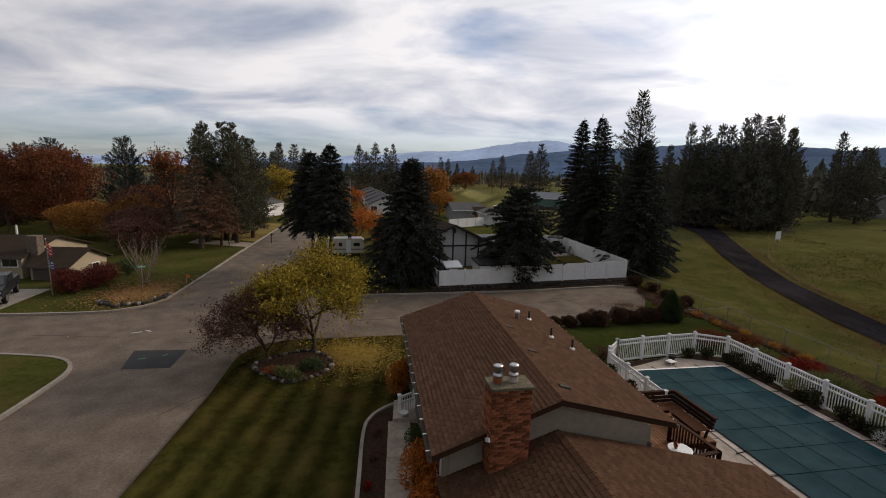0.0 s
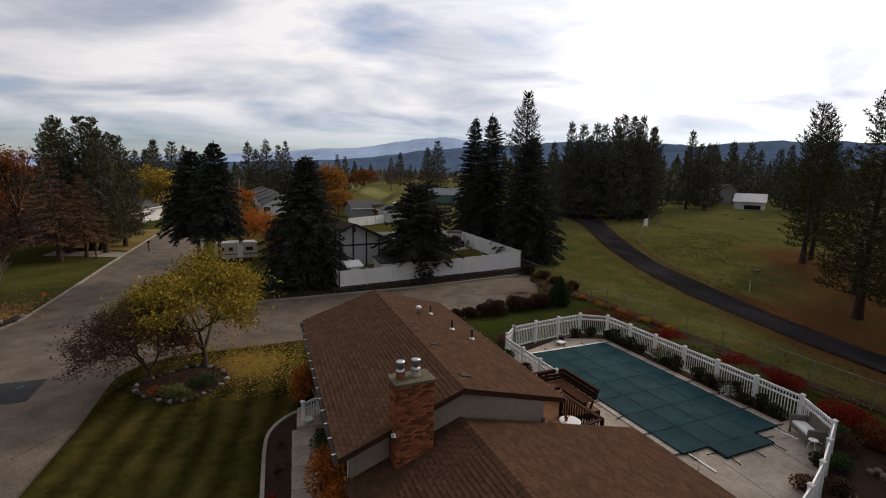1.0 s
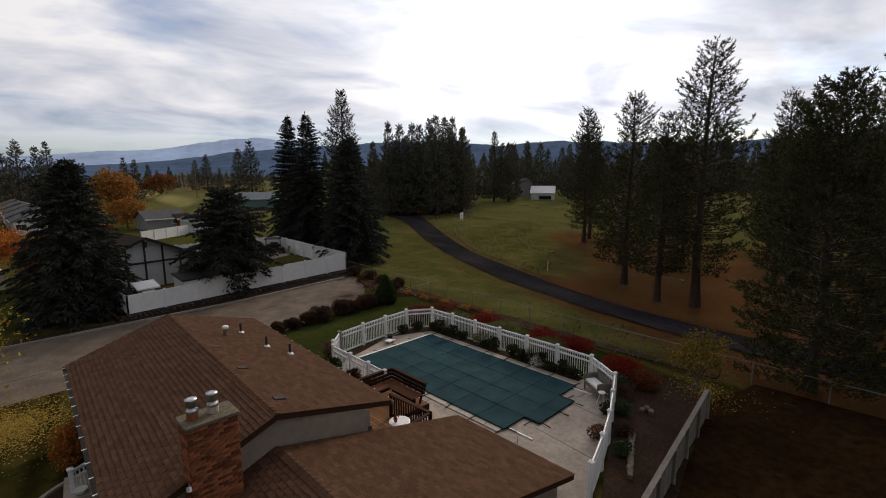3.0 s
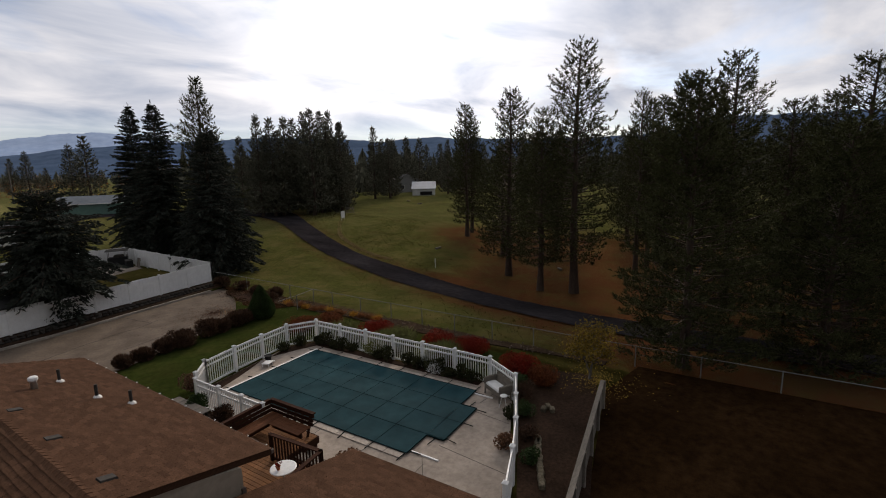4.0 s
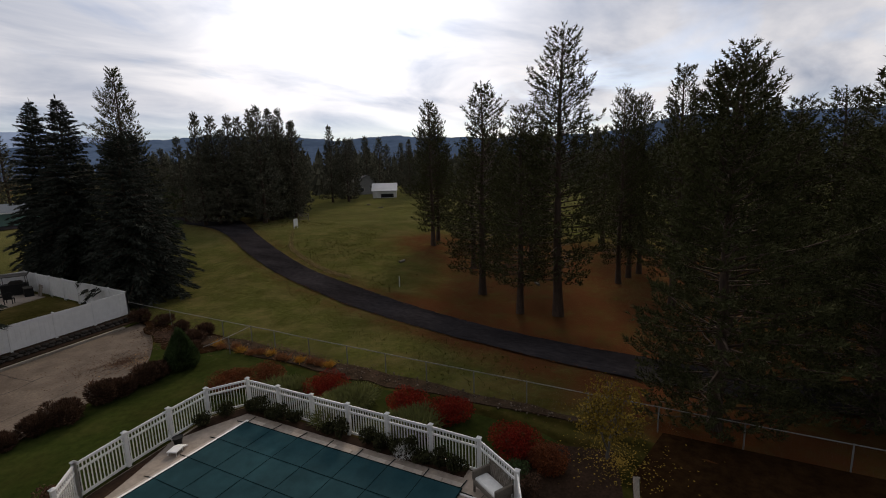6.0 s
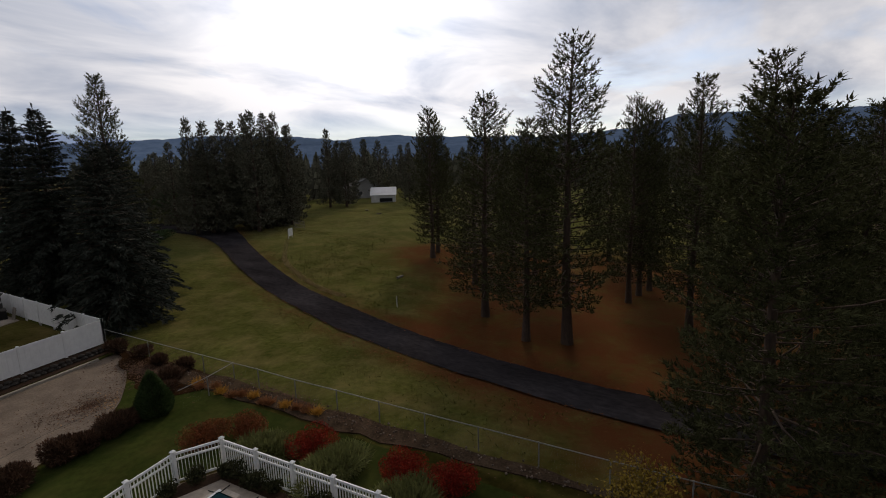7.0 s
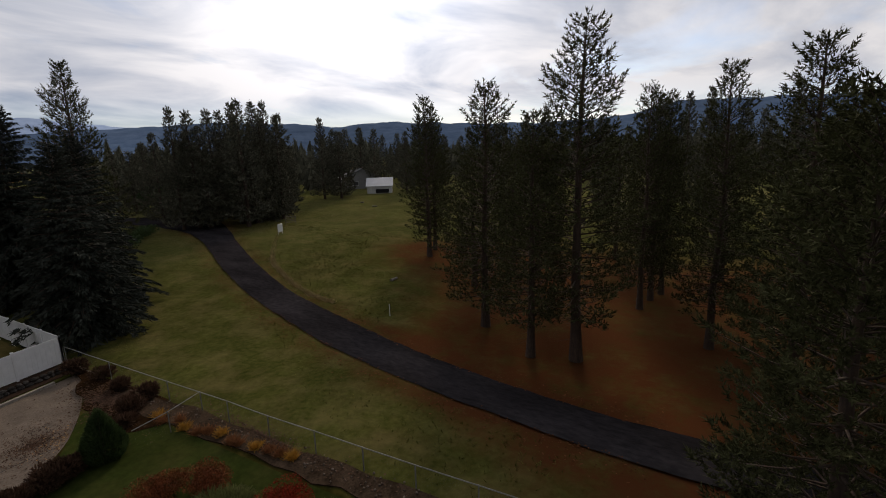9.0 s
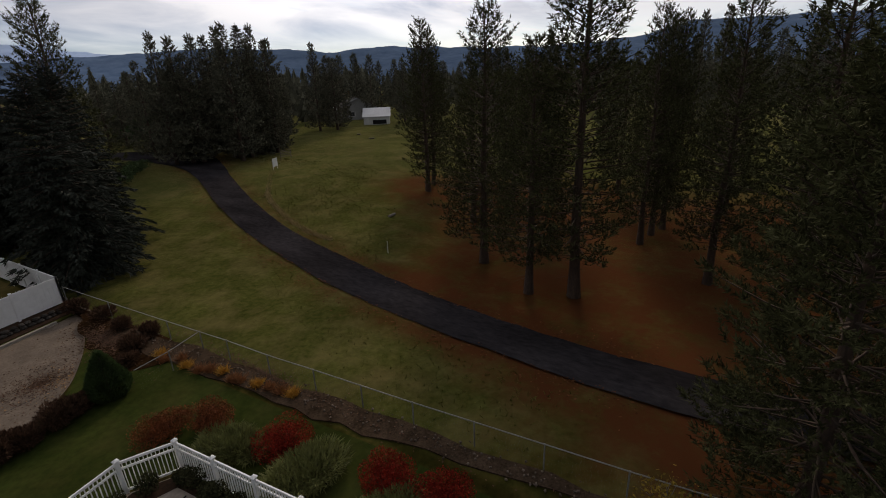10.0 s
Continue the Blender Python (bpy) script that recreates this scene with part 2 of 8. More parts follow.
GLASS = mat("window_glass", (0.02, 0.024, 0.028), (0.03, 0.034, 0.04), 1, 0.06, spec=0.8)
BLACK = mat("black_plastic", (0.012, 0.012, 0.012), (0.022, 0.022, 0.022), 9, 0.7, spec=0.15)
STUCCO = mat("white_stucco", (0.55, 0.55, 0.56), (0.66, 0.66, 0.66), 6, 0.9, 0.2, 60, coarse=0.1)
TIMBER = mat("dark_timber", (0.02, 0.017, 0.015), (0.04, 0.034, 0.03), 6, 0.8)
ROOF_GREY = mat("grey_roof", (0.075, 0.073, 0.075), (0.13, 0.127, 0.13), 10, 0.9, 0.2, 40, coarse=0.15, spec=0.05)
MOSSY = mat("mossy_concrete", (0.085, 0.072, 0.045), (0.20, 0.17, 0.125), 12, 0.95, 0.3, 50, coarse=0.4, spec=0.1)
ROOF_BROWN = mat("dark_brown_roof", (0.028, 0.020, 0.015), (0.050, 0.036, 0.027), 10, 0.95, 0.2, 40, coarse=0.15, spec=0.03)
ROOF_PALE = mat("pale_metal_roof", (0.44, 0.46, 0.49), (0.54, 0.56, 0.59), 3, 0.7, coarse=0.15, spec=0.2)
BARBERRY_RUST = mat("rust_barberry_leaves", (0.100, 0.028, 0.012), (0.18, 0.058, 0.020), 1.5, 0.8, spread=0.5, spec=0.08, thin=0.15)
ROOF_BLUE = mat("grey_blue_metal_roof", (0.12, 0.14, 0.16), (0.17, 0.19, 0.21), 3, 0.75, coarse=0.15, spec=0.1)
HEDGE_RED = mat("maroon_leaves", (0.080, 0.016, 0.011), (0.140, 0.032, 0.021), 1.5, 0.7, spread=0.4, thin=0.2, spec=0.12)
WOODY = mat("brown_twig_leaves", (0.048, 0.027, 0.017), (0.095, 0.052, 0.032), 1.5, 0.85, spread=0.45, spec=0.1, thin=0.15)
JOINT = mat("dark_joint", (0.055, 0.046, 0.038), (0.085, 0.072, 0.060), 8, 0.95)
WALL_GREY = mat("grey_siding", (0.22, 0.22, 0.22), (0.29, 0.29, 0.29), 5, 0.85, coarse=0.15)
WALL_CREAM = mat("cream_siding", (0.31, 0.25, 0.165), (0.40, 0.33, 0.225), 5, 0.85, coarse=0.12)
WALL_WHITE = mat("white_siding", (0.60, 0.60, 0.58), (0.70, 0.70, 0.68), 5, 0.8, coarse=0.1)
WALL_GREEN = mat("green_siding", (0.10, 0.19, 0.16), (0.14, 0.25, 0.21), 2, 0.7, coarse=0.15)
CAR_BLACK = mat("black_car_paint", (0.010, 0.011, 0.013), (0.016, 0.017, 0.020), 1, 0.35, spec=0.35)
CLOTH_RED = mat("red_cloth", (0.45, 0.03, 0.035), (0.55, 0.05, 0.05), 4, 0.8)
CLOTH_BLUE = mat("blue_cloth", (0.02, 0.03, 0.14), (0.03, 0.05, 0.19), 4, 0.8)
LEAF_LITTER = mat("fallen_leaves", (0.20, 0.105, 0.038), (0.38, 0.22, 0.08), 9, 0.9, spread=0.4, spec=0.12)
LEAF_CARPET = mat("fallen_gold_leaves", (0.21, 0.135, 0.025), (0.34, 0.23, 0.045), 4, 0.9, spread=0.45, spec=0.1)
PAINT_GREEN = mat("green_marking", (0.04, 0.16, 0.10), (0.05, 0.22, 0.14), 6, 0.8)
PAINT_WHITE = mat("white_marking", (0.30, 0.29, 0.27), (0.45, 0.44, 0.42), 6, 0.8)
ORANGE = mat("orange_plastic", (0.60, 0.10, 0.02), (0.70, 0.14, 0.03), 6, 0.6)


# Distance haze is put into the hills as blue tint and emission.
def hazed_hill_material(name, a, b):
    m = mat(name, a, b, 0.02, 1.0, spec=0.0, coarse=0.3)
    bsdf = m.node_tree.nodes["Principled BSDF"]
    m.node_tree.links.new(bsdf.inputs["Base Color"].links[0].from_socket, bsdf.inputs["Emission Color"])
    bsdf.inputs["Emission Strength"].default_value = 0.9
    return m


HILL_FAR = hazed_hill_material("hazed_far_hills", (0.145, 0.190, 0.275), (0.180, 0.225, 0.310))
HILL_NEAR = hazed_hill_material("hazed_forest_hills", (0.028, 0.044, 0.074), (0.048, 0.068, 0.104))


def lawn_material(name, a, b, stripes=0.0, angle=0.0, width=1.0, dry=(0.10, 0.070, 0.028), dryness=0.22, sheen=0.0):
    m = mat(name, a, b, 3.0, 0.95, 0.5, 45, coarse=0.30, spec=0.0)
    nt = m.node_tree
    n, l = nt.nodes, nt.links
    bsdf = n["Principled BSDF"]
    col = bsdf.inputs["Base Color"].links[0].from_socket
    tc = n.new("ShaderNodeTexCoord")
    # dry, thin patches
    t = n.new("ShaderNodeTexNoise")
    t.inputs["Scale"].default_value, t.inputs["Detail"].default_value, t.inputs["Roughness"].default_value = 0.35, 8, 0.7
    l.new(tc.outputs["Object"], t.inputs["Vector"])
    r = n.new("ShaderNodeMapRange")
    r.inputs["From Min"].default_value, r.inputs["From Max"].default_value = 0.45, 0.75
    r.inputs["To Max"].default_value = dryness * 2
    l.new(t.outputs[0], r.inputs[0])
    mx = n.new("ShaderNodeMix")
    mx.data_type = "RGBA"
    l.new(r.outputs[0], mx.inputs["Factor"])
    l.new(col, mx.inputs["A"])
    mx.inputs["B"].default_value = (*dry, 1)
    col = mx.outputs["Result"]
    if stripes:
        mp = n.new("ShaderNodeMapping")
        mp.inputs["Rotation"].default_value = (0, 0, angle)
        l.new(tc.outputs["Object"], mp.inputs[0])
        w = n.new("ShaderNodeTexWave")
        w.inputs["Scale"].default_value, w.inputs["Distortion"].default_value = 0.314 / width, 1.8
        w.inputs["Detail"].default_value, w.inputs["Detail Scale"].default_value = 3, 1.5
        l.new(mp.outputs[0], w.inputs[0])
        r = n.new("ShaderNodeMapRange")
        r.inputs["To Min"].default_value, r.inputs["To Max"].default_value = 1 - stripes, 1 + stripes
        l.new(w.outputs["Fac"], r.inputs[0])
        s = n.new("ShaderNodeVectorMath")
        s.operation = "SCALE"
        l.new(col, s.inputs[0])
        l.new(r.outputs[0], s.inputs["Scale"])
        col = s.outputs[0]
    l.new(col, bsdf.inputs["Base Color"])
    bsdf.inputs["Sheen Weight"].default_value, bsdf.inputs["Sheen Roughness"].default_value = sheen, 0.20
    bsdf.inputs["Sheen Tint"].default_value = (0.80, 0.78, 0.38, 1)
    return m


LAWN_FRONT = lawn_material("front_lawn_grass", (0.019, 0.020, 0.005), (0.044, 0.040, 0.010), 0.36, 0.05, 1.15, dry=(0.085, 0.056, 0.018), dryness=0.34)
LAWN = lawn_material("lawn_grass", (0.036, 0.042, 0.011), (0.068, 0.072, 0.019), dryness=0.36)
FIELD = lawn_material("field_grass", (0.036, 0.042, 0.009), (0.080, 0.078, 0.021), dry=(0.135, 0.105, 0.042), dryness=0.38, sheen=0.30)


def add_litter(m):
    """Needle litter, laid where the mesh attribute says that pines stand."""
    nt = m.node_tree
    n, l = nt.nodes, nt.links
    bsdf = n["Principled BSDF"]
    col = bsdf.inputs["Base Color"].links[0].from_socket
    at, tc, t = n.new("ShaderNodeAttribute"), n.new("ShaderNodeTexCoord"), n.new("ShaderNodeTexNoise")
    at.attribute_name = "litter"
    t.inputs["Scale"].default_value, t.inputs["Detail"].default_value, t.inputs["Roughness"].default_value = 0.5, 9, 0.75
    l.new(tc.outputs["Object"], t.inputs["Vector"])
    a = n.new("ShaderNodeMath")
    a.operation = "MULTIPLY_ADD"
    l.new(t.outputs[0], a.inputs[0])
    a.inputs[1].default_value = 3.0
    a.inputs[2].default_value = -1.6
    s = n.new("ShaderNodeMath")
    s.operation, s.use_clamp = "ADD", True
    l.new(a.outputs[0], s.inputs[0])
    l.new(at.outputs["Fac"], s.inputs[1])
    p = n.new("ShaderNodeMath")
    p.operation, p.use_clamp = "MULTIPLY", True
    l.new(s.outputs[0], p.inputs[0])
    l.new(at.outputs["Fac"], p.inputs[1])
    q = n.new("ShaderNodeMath")
    q.operation, q.use_clamp = "MULTIPLY", True
    l.new(p.outputs[0], q.inputs[0])
    q.inputs[1].default_value = 1.0
    mx = n.new("ShaderNodeMix")
    mx.data_type = "RGBA"
    l.new(q.outputs[0], mx.inputs["Factor"])
    l.new(col, mx.inputs["A"])
    mx.inputs["B"].default_value = (0.074, 0.027, 0.011, 1)
    l.new(mx.outputs["Result"], bsdf.inputs["Base Color"])


add_litter(FIELD)


# ---------------------------------------------------------------- geometry helpers
class Geo:
    """Vertices and faces of one mesh."""

    def __init__(self):
        self.v, self.f = [], []

    def add(self, verts, faces):
        o = len(self.v)
        self.v.extend(tuple(p) for p in verts)
        self.f.extend(tuple(o + i for i in f) for f in faces)
        return self

    def box(self, c, s, c1=0.0, m=None):
        """A box at its centre c with sizes s; c1: chamfer of the upright and top edges."""
        x, y, z = (k / 2 for k in s)
        if c1:
            e = min(c1, x * 0.9, y * 0.9, z * 0.9)
            ring = [(x - e, -y), (x, -y + e), (x, y - e), (x - e, y), (-x + e, y), (-x, y - e), (-x, -y + e), (-x + e, -y)]
            top = [(a * (x - e) / x, b * (y - e) / y) for a, b in ring]
            vs = [(a, b, -z) for a, b in ring] + [(a, b, z - e) for a, b in ring] + [(a, b, z) for a, b in top]
            fs = [tuple(range(7, -1, -1)), tuple(range(16, 24))]
            for k in (0, 8):
                fs += [(k + i, k + (i + 1) % 8, k + 8 + (i + 1) % 8, k + 8 + i) for i in range(8)]
        else:
            vs = [(a * x, b * y, d * z) for d in (-1, 1) for a, b in ((-1, -1), (1, -1), (1, 1), (-1, 1))]
            fs = [(3, 2, 1, 0), (4, 5, 6, 7), (0, 1, 5, 4), (1, 2, 6, 5), (2, 3, 7, 6), (3, 0, 4, 7)]
        if m is not None:
            vs = [m @ Vector(p) for p in vs]
        return self.add([(p[0] + c[0], p[1] + c[1], p[2] + c[2]) for p in vs], fs)

    def tube(self, p, q, r0, r1=None, n=8, caps=True):
        p, q = Vector(p), Vector(q)
        r1 = r0 if r1 is None else r1
        d = (q - p).normalized()
        a = d.orthogonal().normalized()
        b = d.cross(a)
        vs = [c + (a * math.cos(2 * math.pi * i / n) + b * math.sin(2 * math.pi * i / n)) * r for c, r in ((p, r0), (q, r1)) for i in range(n)]
        fs = [(i, (i + 1) % n, n + (i + 1) % n, n + i) for i in range(n)]
        if caps:
            fs += [tuple(range(n - 1, -1, -1)), tuple(range(n, 2 * n))]
        return self.add(vs, fs)

    def beam(self, p, q, w, h):
        """A straight bar of width w and height h from p to q."""
        p, q = Vector(p), Vector(q)
        d = (q - p).normalized()
        side = Vector((-d.y, d.x, 0))
        side = side.normalized() if side.length > 1e-6 else Vector((1, 0, 0))
        u = d.cross(side)
        vs = [c + side * (a * w / 2) + u * (b * h / 2) for c in (p, q) for a, b in ((-1, -1), (1, -1), (1, 1), (-1, 1))]
        return self.add(vs, [(3, 2, 1, 0), (4, 5, 6, 7), (0, 1, 5, 4), (1, 2, 6, 5), (2, 3, 7, 6), (3, 0, 4, 7)])

    def prism(self, ring, z0, z1):
        """An upright prism over a ring of (x, y)."""
        n = len(ring)
        vs = [(x, y, z) for z in (z0, z1) for x, y in ring]
        return self.add(vs, [tuple(range(n - 1, -1, -1)), tuple(range(n, 2 * n))] + [(i, (i + 1) % n, n + (i + 1) % n, n + i) for i in range(n)])

    def slab(self, quad, t):
        """A slab under the quad, t thick straight down."""
        n = len(quad)
        vs = list(quad) + [(x, y, z - t) for x, y, z in quad]
        return self.add(vs, [tuple(range(n)), tuple(range(2 * n - 1, n - 1, -1))] + [(i, n + i, n + (i + 1) % n, (i + 1) % n) for i in range(n)])

    def lathe(self, c, prof, n=14):
        vs = [(c[0] + r * math.cos(2 * math.pi * i / n), c[1] + r * math.sin(2 * math.pi * i / n), c[2] + z) for r, z in prof for i in range(n)]
        fs = [(k * n + i, k * n + (i + 1) % n, (k + 1) * n + (i + 1) % n, (k + 1) * n + i) for k in range(len(prof) - 1) for i in range(n)]
        fs += [tuple(range(n - 1, -1, -1)), tuple(range((len(prof) - 1) * n, len(prof) * n))]
        return self.add(vs, fs)

    def rock(self, c, s, seed):
        rnd = random.Random(seed)
        vs, fs, n = [], [], 7
        for k, (zz, rr) in enumerate(((-0.5, 0.75), (0.0, 1.0), (0.38, 0.72), (0.5, 0.3))):
            for i in range(n):
                a = 2 * math.pi * (i + 0.3 * k) / n
                j = rnd.uniform(0.8, 1.15)
                vs.append((c[0] + s[0] * rr * j * math.cos(a) / 2, c[1] + s[1] * rr * j * math.sin(a) / 2, c[2] + s[2] * zz * rnd.uniform(0.9, 1.1)))
        for k in range(3):
            fs += [(k * n + i, k * n + (i + 1) % n, (k + 1) * n + (i + 1) % n, (k + 1) * n + i) for i in range(n)]
        fs += [tuple(range(n - 1, -1, -1)), tuple(range(3 * n, 4 * n))]
        return self.add(vs, fs)

    def mesh(self, name, material, smooth=False):
        me = bpy.data.meshes.new(name)
        me.from_pydata(self.v, [], self.f)
        me.materials.append(material)
        if smooth:
            me.polygons.foreach_set("use_smooth", [True] * len(me.polygons))
        me.update()
        return me


def part(name, geo, material, parent=None, label="", smooth=False, kind=""):
    ob = new(name, geo.mesh(name, material, smooth) if isinstance(geo, Geo) else geo)
    if parent is not None:
        ob.parent = parent
    return tagged(ob, label=label, kind=kind)


def thing(name, m, label, category, group="", kind=""):
    ob = new(name)
    ob.matrix_world = m
    return tagged(ob, label, category, group, kind)


def raw_mesh(name, v, f, material):
    """A mesh from arrays: v (n, 3), f (m, 3) or (m, 4)."""
    me = bpy.data.meshes.new(name)
    k = f.shape[1]
    me.vertices.add(len(v))
    me.vertices.foreach_set("co", np.asarray(v, np.float32).ravel())
    me.loops.add(f.size)
    me.loops.foreach_set("vertex_index", np.asarray(f, np.int32).ravel())
    me.polygons.add(len(f))
    me.polygons.foreach_set("loop_start", np.arange(0, f.size, k, dtype=np.int32))
    me.materials.append(material)
    me.update(calc_edges=True)
    return me


TH = radians(6.3)


def W(u, v, z=0.0):
    """From the plot's own axes (along the house front and back) to the world."""
    return (u * math.cos(TH) - v * math.sin(TH), u * math.sin(TH) + v * math.cos(TH), z)


def at_plot(u, v, z=0.0, turn=0.0):
    return pose(*W(u, v, z), 0, 0, 6.3 + turn)


def smooth_step(a, b, x):
    t = min(1.0, max(0.0, (x - a) / (b - a)))
    return t * t * (3 - 2 * t)


FALL_D = [0, 36, 45, 58, 72, 85, 105, 143, 250, 400]
FALL_EAST = [-0.6, -0.6, -1.0, -1.4, -1.2, 0.2, 1.4, 2.5, 3.0, 3.0]
FALL_NORTH = [-0.5, -0.5, -0.4, 0.05, 1.0, 1.5, 1.8, 2.5, 3.0, 3.0]


def ground_z(x, y):
    """The golf ground dips under the pines and rises along the path."""
    d = math.hypot(x, y)
    w = smooth_step(24, 42, math.degrees(math.atan2(y, x)))
    z = float(np.interp(d, FALL_D, FALL_EAST)) * (1 - w) + float(np.interp(d, FALL_D, FALL_NORTH)) * w
    return smooth_step(24, 33, x) * z


# ---------------------------------------------------------------- places of the large trees: x, y, height, crown radius, kind
PINES = [
    (57.5, 39.6, 18.6, 3.3), (60.5, 40.8, 17.5, 3.0), (42.9, 24.5, 18.2, 3.6), (39.6, 19.5, 15.6, 3.1), (40.6, 16.8, 20.6, 4.1),
    (53.4, 15.3, 18.5, 2.8), (56.5, 15.0, 18.0, 2.8), (58.7, 14.4, 18.5, 2.8), (46.6, 9.8, 18.3, 3.0), (41.2, 6.0, 18.0, 3.7),
    (52.0, 30.5, 13.5, 3.2), (60.0, 27.0, 15.2, 3.4), (67.0, 33.0, 15.5, 3.4), (70.0, 21.0, 14.8, 3.6), (66.0, 10.0, 15.5, 3.6),
    (61.0, 3.0, 13.9, 3.6), (72.0, 1.0, 16.3, 3.6), (50.0, -2.0, 13.6, 3.4), (45.0, -7.0, 13.4, 3.6), (56.0, -12.0, 14.0, 3.6),
    (27.6, 6.0, 13.6, 4.3), (31.5, 0.5, 12.0, 4.3), (33.0, -9.0, 15.0, 4.4), (39.2, -0.6, 16.4, 3.8), (45.5, 3.1, 15.2, 3.2),
    (47.0, 0.6, 15.8, 3.4), (47.0, -9.0, 13.6, 3.8), (52.0, -18.0, 13.8, 4.0), (40.0, -16.0, 12.3, 4.2), (64.0, -6.0, 15.4, 3.8),
]
SPRUCES = [
    (1.4, 41.3, 11.0, 4.3), (11.2, 41.5, 8.8, 4.5), (-5.9, 43.4, 12.0, 2.6), (-8.1, 46.4, 11.4, 3.1),
]
FIRS = [
    (25.5, 47.6, 14.0, 4.6), (26.4, 61.7, 18.0, 4.6), (26.0, 66.8, 18.0, 4.4), (28.6, 53.5, 14.5, 4.6),
]


def rounded(corners):
    """An outline from corners (x, y, radius)."""
    out, n = [], len(corners)
    for i, (x, y, r) in enumerate(corners):
        p = Vector((x, y))
        if r <= 0:
            out.append((x, y))
            continue
        a, b = Vector(corners[i - 1][:2]) - p, Vector(corners[(i + 1) % n][:2]) - p
        ra = min(r, a.length * 0.48, b.length * 0.48)
        a, b = p + a.normalized() * ra, p + b.normalized() * ra
        for k in range(9):
            t = k / 8
            q = a * (1 - t) ** 2 + p * 2 * t * (1 - t) + b * t * t
            out.append((q.x, q.y))
    return out


def sheet(name, outline, z, material, label, category, skirt=0.3, kind="structure"):
    """A flat sheet with a skirt, filled over any outline."""
    bm = bmesh.new()
    top = [bm.verts.new((x, y, z)) for x, y in outline]
    low = [bm.verts.new((x, y, z - skirt)) for x, y in outline]
    n = len(top)
    edges = [bm.edges.new((top[i], top[(i + 1) % n])) for i in range(n)]
    bmesh.ops.triangle_fill(bm, use_beauty=True, edges=edges)
    for i in range(n):
        j = (i + 1) % n
        bm.faces.new((low[i], low[j], top[j], top[i]))
    bmesh.ops.recalc_face_normals(bm, faces=bm.faces)
    me = bpy.data.meshes.new(name)
    bm.to_mesh(me)
    bm.free()
    for f in me.polygons:
        if f.normal.z < -0.5:
            f.flip()
    me.materials.append(material)
    return tagged(new(name, me), label, category, kind=kind)


def sweep(geo, pts, w, z0, z1, closed=False):
    """A bar w wide along a run of (x, y), from z0 to z1, with mitred bends."""
    n = len(pts)
    ls, rs = [], []
    for i in range(n):
        a = Vector(pts[i - 1]) if (closed or i) else Vector(pts[0]) * 2 - Vector(pts[1])
        b = Vector(pts[(i + 1) % n]) if (closed or i < n - 1) else Vector(pts[-1]) * 2 - Vector(pts[-2])
        p = Vector(pts[i])
        d1, d2 = (p - a).normalized(), (b - p).normalized()
        t = (d1 + d2).normalized()
        k = w / 2 / max(0.4, t.dot(d2))
        nrm = Vector((-t.y, t.x))
        ls.append(p + nrm * k)
        rs.append(p - nrm * k)
    vs = [(q.x, q.y, z) for i in range(n) for q, z in ((ls[i], z0), (ls[i], z1), (rs[i], z1), (rs[i], z0))]
    fs = []
    for i in range(n if closed else n - 1):
        a, b = i * 4, ((i + 1) % n) * 4
        fs += [(a, a + 1, b + 1, b), (a + 1, a + 2, b + 2, b + 1), (a + 2, a + 3, b + 3, b + 2), (a + 3, a, b, b + 3)]
    if not closed:
        fs += [(3, 2, 1, 0), (4 * n - 4, 4 * n - 3, 4 * n - 2, 4 * n - 1)]
    return geo.add(vs, fs)


def ribbon(name, line, widths, z_of, lift, material, label, category, nacross=4):
    """A road laid on the ground along a smooth line."""
    pts = smooth_line(line, 18)
    ws = np.interp(np.linspace(0, 1, len(pts)), np.linspace(0, 1, len(widths)), widths)
    vs, fs = [], []
    for i, p in enumerate(pts):
        a, b = pts[max(0, i - 1)], pts[min(len(pts) - 1, i + 1)]
        t = (Vector(b) - Vector(a)).normalized()
        for k in range(nacross + 1):
            o = (k / nacross - 0.5) * ws[i] + (0.11 * noise.noise((p[0] * 0.8, p[1] * 0.8, k * 1.7)) if k in (0, nacross) else 0.0)
            x, y = p[0] - t.y * o, p[1] + t.x * o
            vs.append((x, y, z_of(x, y) + lift))
    m = nacross + 1
    for i in range(len(pts) - 1):
        fs += [(i * m + k, (i + 1) * m + k, (i + 1) * m + k + 1, i * m + k + 1) for k in range(nacross)]
    g = Geo().add(vs, fs)
    ob = part(name, g, material, smooth=True)
    for f in ob.data.polygons:
        if f.normal.z < 0:
            f.flip()
    return tagged(ob, label, category, kind="structure")


def smooth_line(line, k):
    """Catmull-Rom through the points of the line."""
    p = [Vector(q) for q in line]
    p = [p[0] * 2 - p[1]] + p + [p[-1] * 2 - p[-2]]
    out = []
    for i in range(1, len(p) - 2):
        for j in range(k):
            t = j / k
            a, b, c, d = p[i - 1], p[i], p[i + 1], p[i + 2]
            q = 0.5 * (2 * b + (c - a) * t + (2 * a - 5 * b + 4 * c - d) * t * t + (3 * b - a - 3 * c + d) * t ** 3)
            out.append(tuple(q))
    return out + [tuple(p[-2])]


# ---------------------------------------------------------------- ground
TRACK_LINE = [(40.0, -40), (36.4, -14), (33.6, 2), (32.8, 11), (33.2, 17.4), (34.1, 25.5), (35.1, 31.4), (36.4, 36.7), (37.8, 41.9), (39.8, 48), (43.2, 56.5), (47.8, 66.5), (51.5, 75), (54, 84), (53.5, 94), (48, 104), (24, 116)]


